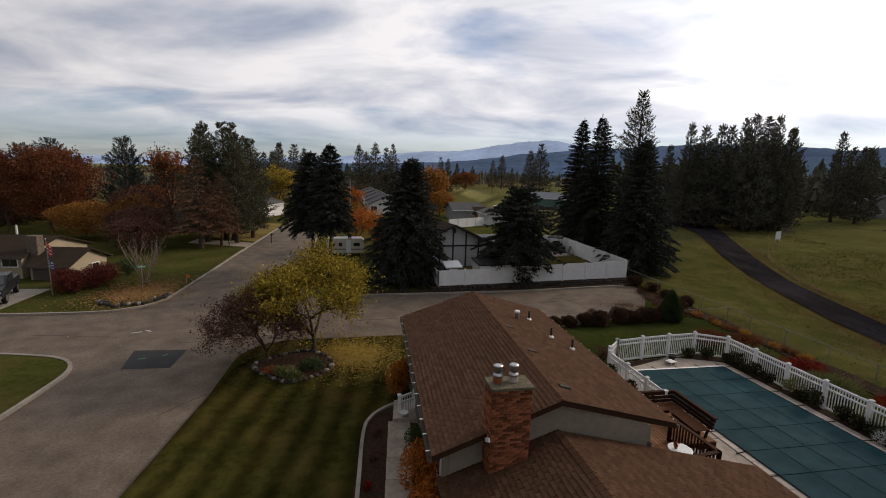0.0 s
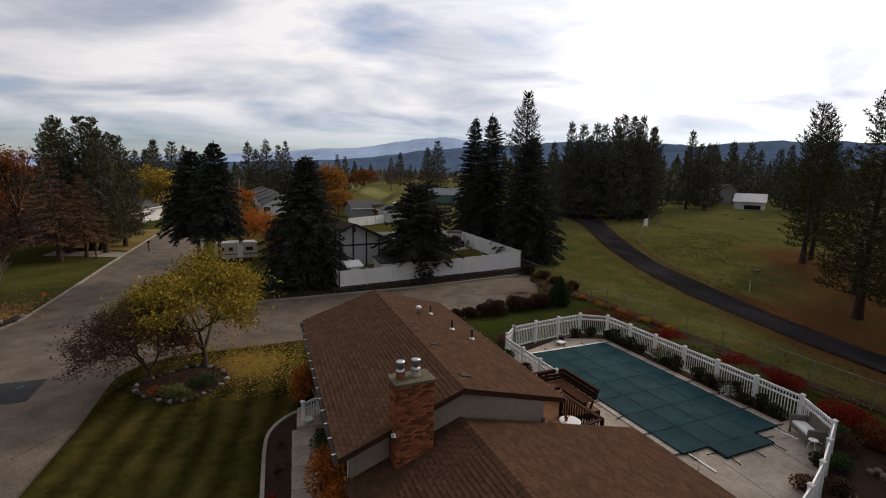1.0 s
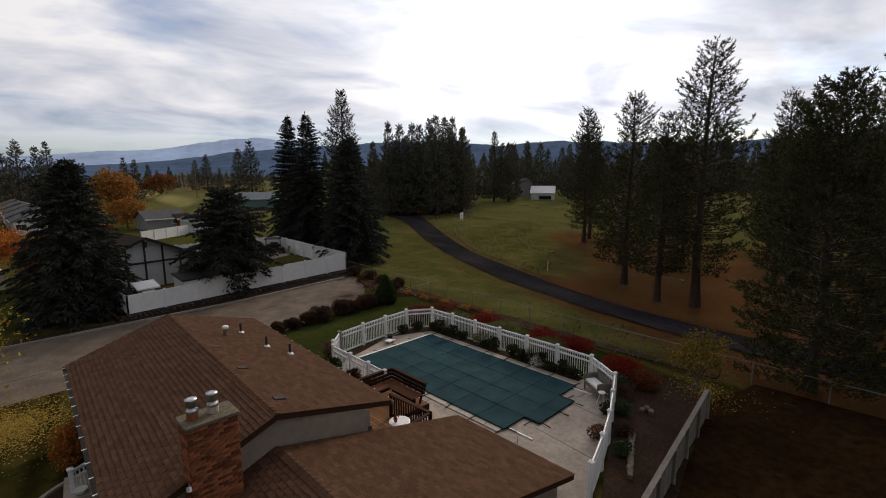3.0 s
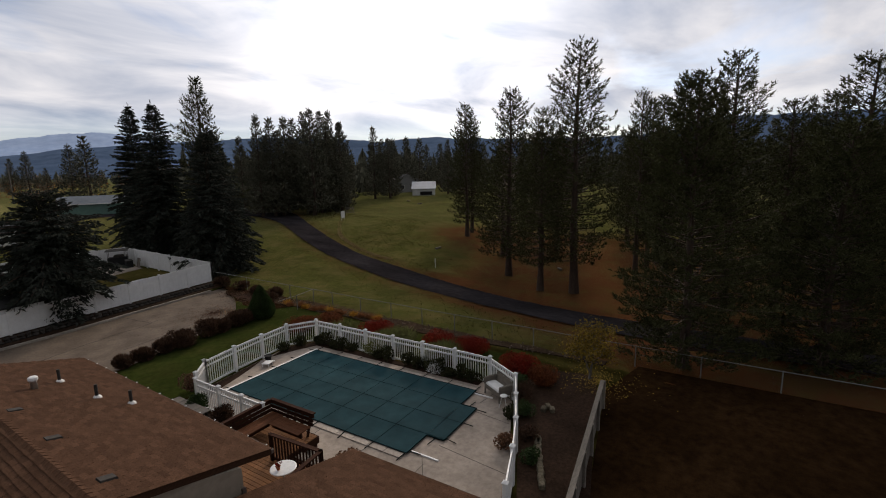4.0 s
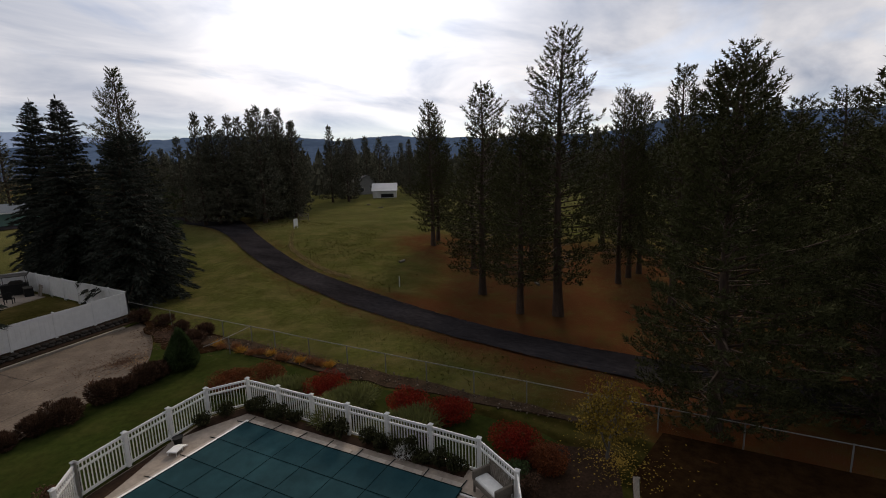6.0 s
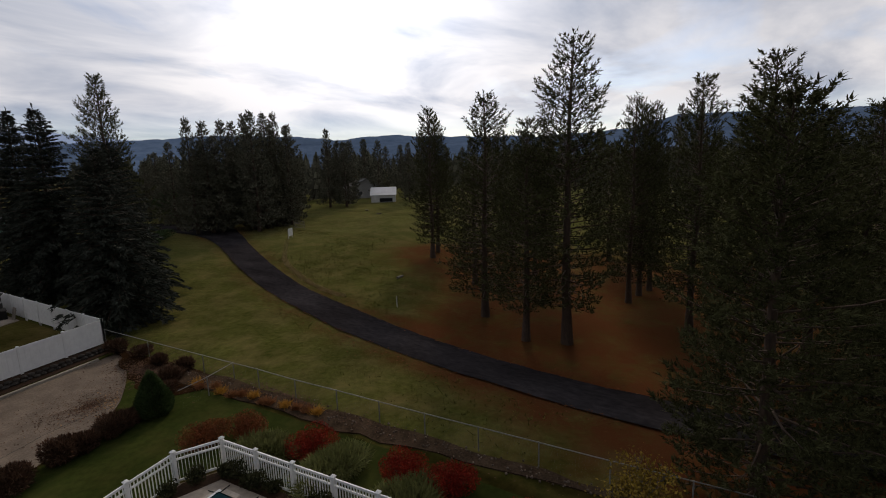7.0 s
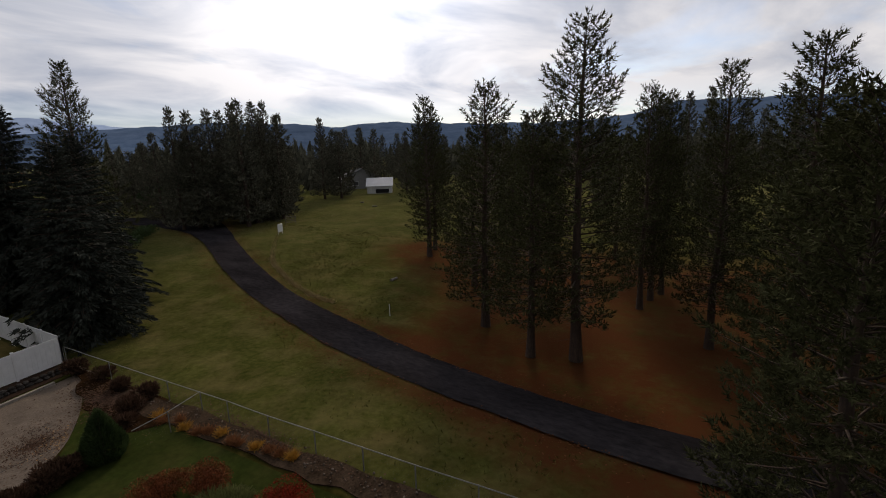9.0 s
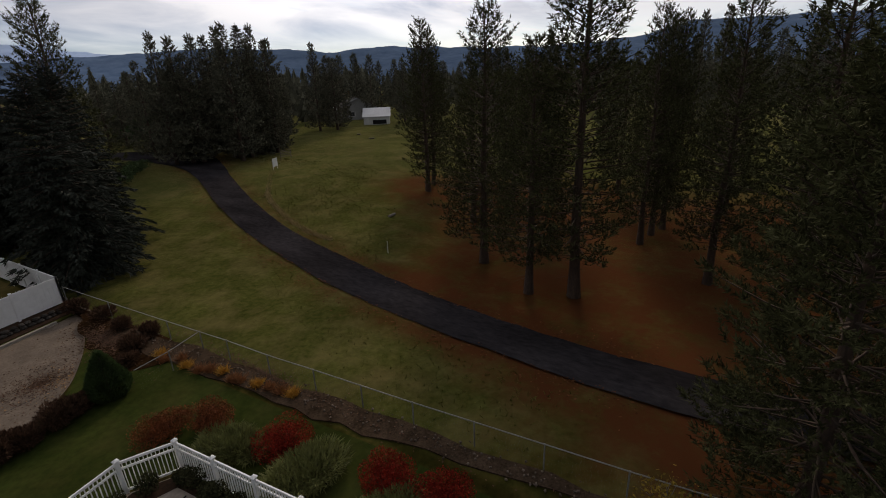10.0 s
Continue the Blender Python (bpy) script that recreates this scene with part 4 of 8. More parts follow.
def broadleaf(name, x, y, h, r, seed, leaves, count, size, label, category, fork=0.28, spread=1.0, levels=4, bark=BARK, group="", z=0.0, flat=1.0, fill=0.15, tuft=0.22):
    """A tree with limbs and a loose crown of single leaves gathered round its twigs."""
    g, ends = limb_tree(seed, h, spread, fork, levels)
    pts = np.array([p for p, lev in ends], float)
    top = pts[:, 2].max()
    rad = np.percentile(np.hypot(pts[:, 0], pts[:, 1]), 95) + 0.3
    g, ends = limb_tree(seed, h, spread, fork, levels, 0.0, 1.5 * rad / r)
    s = Matrix.Diagonal((r / rad, r / rad, h / (top + 0.3), 1))
    ob = thing(name, pose(x, y, z - 0.05, 0, 0, seed * 37 % 360), label, category, group)
    me = g.mesh("trunk", bark, True)
    me.transform(s)
    part("trunk", me, None, ob)
    if count:
        rng = np.random.default_rng(seed)
        pts = pts * np.array([r / rad, r / rad, h / (top + 0.3)])
        P = pts[rng.integers(0, len(pts), count)] + rng.normal(size=(count, 3)) * np.array([tuft, tuft, tuft * 0.8 * flat]) * (0.5 + r * 0.16)
        k = int(count * fill)
        q = rng.normal(size=(k, 3))
        q /= np.linalg.norm(q, axis=1, keepdims=True)
        q *= (rng.uniform(0.35, 1.0, k) ** 0.5)[:, None]
        lump = 1 + 0.22 * np.sin(q[:, :1] * 5 + seed) * np.cos(q[:, 1:2] * 4 + seed * 2) + 0.15 * np.sin(q[:, 2:] * 6)
        P = np.concatenate([P[k:], q * lump * np.array([r * 0.95, r * 0.95, h * 0.42]) + np.array([0, 0, h * 0.56])])
        P = P[P[:, 2] > h * 0.10]
        v, f = leaf_quads(P, size, rng)
        part("crown", raw_mesh("crown", v, f, leaves), None, ob)
    return ob


def bush(name, x, y, rx, ry, h, seed, leaves, count, size, label, category, group="", z=0.0, spiky=0.0, lobes=5):
    """A bush: stems, and leaves spread through several uneven lobes."""
    rng, rnd = np.random.default_rng(seed), random.Random(seed)
    ob = thing(name, pose(x, y, z - 0.02, 0, 0, rnd.uniform(0, 360)), label, category, group)
    g = Geo()
    P, D = [], []
    for k in range(lobes):
        a = 2 * math.pi * k / lobes + rnd.uniform(-0.4, 0.4)
        d = rnd.uniform(0.25, 0.55) if k else 0.0
        c = np.array([rx * d * math.cos(a), ry * d * math.sin(a), h * rnd.uniform(0.45, 0.6)])
        e = np.array([rx * rnd.uniform(0.45, 0.62), ry * rnd.uniform(0.45, 0.62), h * rnd.uniform(0.36, 0.48)])
        n = count // lobes
        q = rng.normal(size=(n, 3))
        q /= np.linalg.norm(q, axis=1, keepdims=True)
        q *= rng.uniform(0.45, 1.05, n)[:, None] ** 0.5
        P.append(c + q * e)
        D.append(q)
        for _ in range(4):
            g.tube((rnd.uniform(-0.1, 0.1) * rx, rnd.uniform(-0.1, 0.1) * ry, -0.05), c + np.array([rnd.uniform(-0.4, 0.4) * e[0], rnd.uniform(-0.4, 0.4) * e[1], 0]), 0.018, 0.007, 4, False)
    P, D = np.concatenate(P), np.concatenate(D)
    keep = P[:, 2] > 0.02
    P, D = P[keep], D[keep]
    if spiky:
        D = D + rng.normal(size=D.shape) * 0.35 + np.array([0, 0, 0.5])
        v, f = blades(P, D, rng.uniform(0.6, 1.3, len(P)) * spiky, size, rng)
    else:
        v, f = leaf_quads(P, size, rng)
    part("stems", g, BARK, ob)
    part("foliage", raw_mesh("foliage", v, f, leaves), None, ob)
    return ob


broadleaf("maple_tree", -3.75, 24.6, 6.1, 3.9, 5, LEAF_MAPLE, 20000, 0.115, "thin yellow-leaved maple in a stone-edged bed", "maple tree", fork=0.13, spread=1.2, levels=5, fill=0.08, tuft=0.21)
broadleaf("plum_tree", -5.9, 23.4, 4.2, 2.9, 8, LEAF_PURPLE, 22000, 0.08, "spreading purple-brown plum tree thinning its leaves", "plum tree", fork=0.12, spread=1.4, levels=5, fill=0.10, tuft=0.16)
vase_tree("bare_tree", -20.4, 39.5, 2.9, 0.62, 13, "small bare tree of many pale upright stems", "tree")


# ---------------------------------------------------------------- our house
EAVE_Z, RIDGE_Z, RIDGE_U = 2.78, 3.90, 6.62
MAIN = (3.08, 10.40, 10.45, 21.90)          # roof edges: west, east, south, north
WING_RIDGE, WING_W, WING_E = 3.00, (3.30, 1.80), (13.03, 1.36)
WING_V = (6.20, 10.86)


UNDERLAY = mat("roof_underlay", (0.036, 0.019, 0.012), (0.062, 0.033, 0.021), 20, 0.95, spec=0.0)


def skew(p):
    """The main roof is set a little askew on its walls."""
    return Vector((p[0] + 0.032 * (p[1] - 10.45), p[1] + 0.085 * (p[0] - 3.08), p[2]))


def skew_part(ob):
    """Lays a part of the main roof and its own pieces askew."""
    if ob.location.length < 1e-6:
        for v in ob.data.vertices:
            v.co = skew(v.co)
    else:
        ob.location = skew(ob.location)
    for c in ob.children:
        skew_part(c)


def roof_slope(parent, low_u, low_z, top_u, top_z, v0, v1, name, keep):
    """Underlay slab and lapped shingles of one slope; gives the shingles' mesh data when single ones are wanted."""
    g = Geo()
    if low_u < top_u:
        quad = [(low_u, v1, low_z), (low_u, v0, low_z), (top_u, v0, top_z), (top_u, v1, top_z)]
    else:
        quad = [(low_u, v0, low_z), (low_u, v1, low_z), (top_u, v1, top_z), (top_u, v0, top_z)]
    g.slab(quad, 0.16)
    slab = part(name, g, UNDERLAY, parent, "brown-edged roof slope of asphalt shingles")
    run = math.hypot(top_u - low_u, top_z - low_z)
    up = Vector(((top_u - low_u) / run, 0, (top_z - low_z) / run))
    nrm = Vector((-up.z, 0, up.x)) if up.x > 0 else Vector((up.z, 0, -up.x))
    courses = int(run / 0.145)
    rnd = random.Random(int(low_u * 100))
    rest = Geo()
    singles = []
    tab = 0.31
    for c in range(courses + 1):
        s0 = c * run / (courses + 1) - 0.02
        off = (c % 2) * tab / 2 + rnd.uniform(0, 0.02)
        v = v0 - 0.02 - off
        while v < v1 + 0.02:
            a, b = max(v, v0 - 0.02), min(v + tab - 0.015, v1 + 0.02)
            if b - a > 0.05:
                lift = 0.020 + rnd.uniform(0, 0.008)
                j = rnd.uniform(-0.008, 0.008)
                o = Vector((low_u, 0, low_z)) + up * (s0 + j)
                t = Vector((low_u, 0, low_z)) + up * min(run, s0 + 0.20)
                pts = [o + nrm * lift + Vector((0, a, 0)), o + nrm * lift + Vector((0, b, 0)), t + nrm * 0.004 + Vector((0, b, 0)), t + nrm * 0.004 + Vector((0, a, 0)), o - nrm * 0.004 + Vector((0, a, 0)), o - nrm * 0.004 + Vector((0, b, 0))]
                faces = [(0, 1, 2, 3), (4, 5, 1, 0)] if up.x < 0 else [(3, 2, 1, 0), (0, 1, 5, 4)]
                if keep(low_u + up.x * s0, a) and abs(b - a - tab + 0.015) < 1e-6 and len(singles) < 150:
                    singles.append((o, a, lift))
                else:
                    rest.add(pts, faces)
            v += tab
    tagged(part("shingle_field", rest, SHINGLE_W, slab), "weathered brown asphalt shingles in staggered courses", kind="stuff")
    if singles:
        o0 = Vector((0, 0, 0))
        b = tab - 0.015
        pts = [o0 + nrm * 0.018, o0 + nrm * 0.018 + Vector((0, b, 0)), up * 0.2 + nrm * 0.004 + Vector((0, b, 0)), up * 0.2 + nrm * 0.004, o0 - nrm * 0.004, o0 - nrm * 0.004 + Vector((0, b, 0))]
        faces = [(0, 1, 2, 3), (4, 5, 1, 0), (3, 0, 4), (1, 2, 5)] if up.x < 0 else [(3, 2, 1, 0), (0, 1, 5, 4), (0, 3, 4), (2, 1, 5)]
        me = Geo().add(pts, faces).mesh("shingle", SHINGLE_W)
        for o, a, lift in singles:
            s = part("shingle", me, None, slab)
            s.location = o + Vector((0, a, 0))
    return slab


def ridge_caps(parent, u, z, v0, v1, s):
    w = 0.16
    me = Geo().add([(-w, 0, -w * s + 0.02), (0, 0, 0.035), (w, 0, -w * s + 0.02), (w, 0.24, -w * s + 0.012), (0, 0.24, 0.022), (-w, 0.24, -w * s + 0.012), (-w, 0, -w * s), (0, 0, 0.0), (w, 0, -w * s)], [(0, 1, 4, 5), (1, 2, 3, 4), (6, 7, 1, 0), (7, 8, 2, 1)]).mesh("ridge_cap", SHINGLE_W)
    v = v0
    while v < v1 - 0.15:
        c = part("ridge_cap", me, None, parent)
        c.location = (u, v, z)
        v += 0.2


def window_part(parent, c, size, axis, frame_mat=WHITE, lights=2):
    """A framed window on a wall; axis: the direction in which it faces (x or y, with sign)."""
    w, h = size
    s = -1 if axis[0] == "-" else 1
    along = axis[1] == "y"

    def bx(g, a, b, z0, z1, d0, d1):
        if along:
            g.box((c[0] + (a + b) / 2, c[1] + s * (d0 + d1) / 2, c[2] + (z0 + z1) / 2), (b - a, abs(d1 - d0), z1 - z0))
        else:
            g.box((c[0] + s * (d0 + d1) / 2, c[1] + (a + b) / 2, c[2] + (z0 + z1) / 2), (abs(d1 - d0), b - a, z1 - z0))
    g = Geo()
    for a, b, z0, z1 in ((-w / 2, w / 2, -h / 2, -h / 2 + 0.07), (-w / 2, w / 2, h / 2 - 0.07, h / 2), (-w / 2, -w / 2 + 0.07, -h / 2 + 0.07, h / 2 - 0.07), (w / 2 - 0.07, w / 2, -h / 2 + 0.07, h / 2 - 0.07)):
        bx(g, a, b, z0, z1, 0.0, 0.05)
    win = part("window", g, frame_mat, parent)
    for i in range(lights):
        a = -w / 2 + 0.07 + (w - 0.14) * i / lights
        b = -w / 2 + 0.07 + (w - 0.14) * (i + 1) / lights
        g = Geo()
        bx(g, a + 0.015, b - 0.015, -h / 2 + 0.075, h / 2 - 0.075, 0.006, 0.02)
        part("pane", g, GLASS, win)
    return win


def build_house():
    ob = thing("house", at_plot(0, 0), "single-storey tan house with brown shingled gable roofs and a brick chimney", "house")
    w, e, s, n = MAIN
    # walls of the main block: a gabled prism
    g = Geo()
    u0, u1, v0, v1 = 3.62, 9.44, 10.90, 21.45
    sl = (RIDGE_Z - EAVE_Z) / (RIDGE_U - w)

    def roof_at(u):
        return RIDGE_Z - 0.17 - abs(u - RIDGE_U) * (sl if u < RIDGE_U else (RIDGE_Z - EAVE_Z) / (e - RIDGE_U))

    prof = [(u0, 0.0), (u1, 0.0), (u1, roof_at(u1)), (RIDGE_U, roof_at(RIDGE_U)), (u0, roof_at(u0))]
    vs = [(u, v, z) for v in (v0, v1) for u, z in prof]
    g.add(vs, [(0, 1, 2, 3, 4), (9, 8, 7, 6, 5)] + [(i, 5 + i, 5 + (i + 1) % 5, (i + 1) % 5) for i in range(5)])
    wall = part("wall", g, SIDING, ob, "tan painted wall")
    # lap boards on the south gable
    z = 1.9
    while z < 3.58:
        d = 0.19
        lo = u0 if z + d < roof_at(u0) else RIDGE_U - (RIDGE_Z - 0.19 - z - d) / sl
        hi = u1 if z + d < roof_at(u1) else RIDGE_U + (RIDGE_Z - 0.19 - z - d) / ((RIDGE_Z - EAVE_Z) / (e - RIDGE_U))
        if hi - lo > 0.3:
            g = Geo()
            g.add([(lo, v0 - 0.026, z), (hi, v0 - 0.026, z), (hi, v0 - 0.008, z + d), (lo, v0 - 0.008, z + d), (lo, v0, z), (hi, v0, z)], [(0, 1, 2, 3), (4, 5, 1, 0)])
            part("siding_board", g, SIDING, wall)
        z += d
    part("corner_trim", Geo().box((9.42, 10.87, 1.2), (0.10, 0.09, 2.4)), FASCIA, wall)
    # roof of the main block
    roof_slope(ob, w, EAVE_Z, RIDGE_U, RIDGE_Z, s, n, "roof_slope", lambda u, v: v < 12.5 and u < 4.9)
    roof_slope(ob, e, EAVE_Z, RIDGE_U, RIDGE_Z, s, n, "roof_slope", lambda u, v: False)
    ridge_caps(ob, RIDGE_U, RIDGE_Z, s, n, 0.36)
    # gutter with hangers along the front eave
    g = Geo()
    g.add([(w - 0.12, v, z) for v in (s, n) for z in (2.62, 2.74)] + [(w - 0.01, v, z) for v in (s, n) for z in (2.62, 2.72)], [(0, 1, 3, 2), (4, 6, 7, 5), (0, 2, 6, 4), (0, 4, 5, 1), (2, 3, 7, 6)])
    gut = part("gutter", g, FASCIA, ob, "brown eaves gutter with pale hangers")
    for i in range(15):
        part("hanger", Geo().box((w - 0.06, s + 0.3 + i * 0.78, 2.755), (0.16, 0.035, 0.012)), WHITE_METAL, gut)
    g = Geo()
    g.box((e + 0.06, (s + n) / 2, 2.68), (0.10, n - s, 0.10), 0.015)
    gut = part("gutter", g, FASCIA, ob)
    for i in range(15):
        part("hanger", Geo().box((e + 0.05, s + 0.3 + i * 0.78, 2.745), (0.14, 0.03, 0.012)), WHITE_METAL, gut)
    for c in [c for c in ob.children if c.name.split(".")[0] in ("roof_slope", "ridge_cap", "gutter")]:
        skew_part(c)
    # low wing
    g = Geo()
    a0, a1, b0, b1 = 3.62, 12.75, WING_V[0] + 0.35, 10.9
    prof = [(a0, 0), (a1, 0), (a1, 1.22), (RIDGE_U, WING_RIDGE - 0.20), (a0, 1.66)]
    vs = [(u, v, z) for v in (b0, b1) for u, z in prof]
    g.add(vs, [(0, 1, 2, 3, 4), (9, 8, 7, 6, 5)] + [(i, 5 + i, 5 + (i + 1) % 5, (i + 1) % 5) for i in range(5)])
    part("wall", g, SIDING, ob, "tan painted wall")
    roof_slope(ob, WING_W[0], WING_W[1], RIDGE_U, WING_RIDGE, WING_V[0], WING_V[1], "roof_slope", lambda u, v: v > 9.0 and u > 5)
    roof_slope(ob, WING_E[0], WING_E[1], RIDGE_U, WING_RIDGE, WING_V[0], WING_V[1] - 0.1, "roof_slope", lambda u, v: False)
    ridge_caps(ob, RIDGE_U, WING_RIDGE, WING_V[0], WING_V[1] - 0.2, 0.3)
    part("gutter", Geo().box((WING_E[0] + 0.06, 8.5, 1.27), (0.10, 4.5, 0.10), 0.015), FASCIA, ob)
    # roof vents: flat hoods along the ridge, pipes on the back slope
    for u, v in ((0.10, 21.7), (0.05, 19.4), (0.02, 17.0), (-0.03, 14.5), (-0.10, 11.75)):
        zz = RIDGE_Z - 0.5 * 0.27
        g = Geo()
        g.add([(7.05, v - 0.15, zz - 0.02), (7.42, v - 0.15, zz - 0.14), (7.42, v + 0.15, zz - 0.14), (7.05, v + 0.15, zz - 0.02), (7.08, v - 0.10, zz + 0.09), (7.36, v - 0.10, zz + 0.02), (7.36, v + 0.10, zz + 0.02), (7.08, v + 0.10, zz + 0.09)], [(4, 5, 6, 7), (0, 1, 5, 4), (1, 2, 6, 5), (2, 3, 7, 6), (3, 0, 4, 7)])
        g.v = [(a + u, b, c) for a, b, c in g.v]
        part("roof_vent", g, DARK_METAL, ob, "small dark metal roof vent")
    SLOPE = (RIDGE_Z - EAVE_Z) / (e - RIDGE_U)
    for u, v in ((8.97, 19.35), (9.12, 17.2), (9.58, 16.2)):
        zz = RIDGE_Z - (u - RIDGE_U - 0.032 * (v - 10.45)) * SLOPE
        p = part("vent_pipe", Geo().tube((u, v, zz - 0.1), (u, v, zz + 0.42), 0.045, 0.045, 10), DARK_METAL, ob, "dark vent pipe")
        part("flashing", Geo().lathe((u, v, zz), [(0.13, -0.03), (0.12, 0.02), (0.06, 0.08)], 10), WHITE_METAL, p, "white pipe flashing")
    u, v = 8.20, 18.85
    zz = RIDGE_Z - (u - RIDGE_U - 0.032 * (v - 10.45)) * SLOPE
    p = part("roof_fan", Geo().lathe((u, v, zz), [(0.09, -0.08), (0.09, 0.24), (0.07, 0.26)], 12), METAL, ob, "white-capped round roof vent")
    part("cap", Geo().lathe((u, v, zz + 0.26), [(0.11, 0.0), (0.13, 0.04), (0.12, 0.10), (0.08, 0.13)], 14), WHITE_METAL, p, "white metal cap")
    # windows on the front and back walls
    for v in (12.6, 15.3, 19.2):
        window_part(ob, (3.61, v, 1.45), (1.5, 1.2), "-x")
    window_part(ob, (9.45, 19.0, 1.4), (1.6, 1.2), "+x")
    g = Geo().box((9.47, 13.6, 1.5), (0.06, 2.2, 2.05))
    part("patio_door", g, GLASS, ob, "glazed sliding patio door")
    # front door under the eave
    part("front_door", Geo().box((3.60, 16.9, 1.25), (0.06, 0.95, 2.05), 0.01), FASCIA, ob)
    return ob


HOUSE = build_house()


def build_chimney():
    ob = part("chimney", Geo().box((5.02, 10.60, 3.15), (1.02, 0.62, 2.72)), MORTAR, HOUSE, "rough red-brown brick chimney with pale cap and two flues")
    # bricks, each a piece of its own: running bond on the three faces that show
    bl, bh, d = 0.205, 0.068, 0.024
    rnd = random.Random(4)
    meshes = {}

    def brick(c, s):
        key = tuple(round(k, 3) for k in s)
        if key not in meshes:
            meshes[key] = Geo().box((0, 0, 0), s, 0.005).mesh("brick", BRICK)
        b = part("brick", meshes[key], None, ob)
        b.location = c
        b.rotation_euler = (0, 0, rnd.uniform(-0.02, 0.02))
    z, row = 2.12, 0
    while z < 4.46:
        off = (row % 2) * bl / 2
        u = 4.51 - off
        while u < 5.53:
            a, b = max(u, 4.505), min(u + bl - 0.013, 5.535)
            if b - a > 0.05 and z > 2.24 + 0.30 * (a - 4.6):
                brick(((a + b) / 2, 10.29 - rnd.uniform(0, 0.014), z + bh / 2), (round(b - a, 3), d, bh - 0.013))
            u += bl
        z += bh
        row += 1
    g = Geo()
    for side, uu in ((-1, 4.505), (1, 5.535)):
        z, row = 2.12, 0
        while z < 4.46:
            v = 10.30 - (row % 2) * 0.1
            while v < 10.9:
                a, b = max(v, 10.305), min(v + bl - 0.013, 10.905)
                if b - a > 0.05:
                    g.box((uu + side * rnd.uniform(-0.004, 0.008), (a + b) / 2, z + bh / 2), (d, b - a, bh - 0.013))
                v += bl
            z += bh
            row += 1
    tagged(part("side_bricks", g, BRICK, ob), "courses of rough red-brown brick", kind="stuff")
    g = Geo().box((5.02, 10.60, 4.55), (1.12, 0.72, 0.07), 0.015)
    part("cap_slab", g, MOSSY, ob, "pale mossy concrete cap")
    for i, (u, m) in enumerate(((4.72, BRICK), (5.14, COPING))):
        g = Geo().lathe((u, 10.62, 4.59), [(0.12, 0.0), (0.12, 0.15), (0.11, 0.17)], 14)
        part("flue", g, m, ob, "red clay flue" if i == 0 else "buff clay flue")
        g = Geo().lathe((u, 10.62, 4.75), [(0.125, 0.0), (0.13, 0.05), (0.08, 0.075), (0.075, 0.11), (0.11, 0.125), (0.115, 0.26), (0.125, 0.27), (0.125, 0.29), (0.03, 0.31)], 16)
        part("flue_cap", g, METAL, ob, "shiny galvanised flue cap", True)
    part("flashing", Geo().box((4.46, 10.38, 3.16), (0.05, 0.30, 0.10), 0, Matrix.Rotation(-0.5, 3, "X")), WHITE_METAL, ob, "white metal flashing")
    part("flashing", Geo().box((5.58, 10.58, 3.52), (0.05, 0.16, 0.08), 0, Matrix.Rotation(-0.4, 3, "X")), WHITE_METAL, ob, "white metal flashing")


# ---------------------------------------------------------------- pool
POOL = (15.24, 20.34, 10.45, 20.14)
STEP = (16.45, 19.05, 9.66)


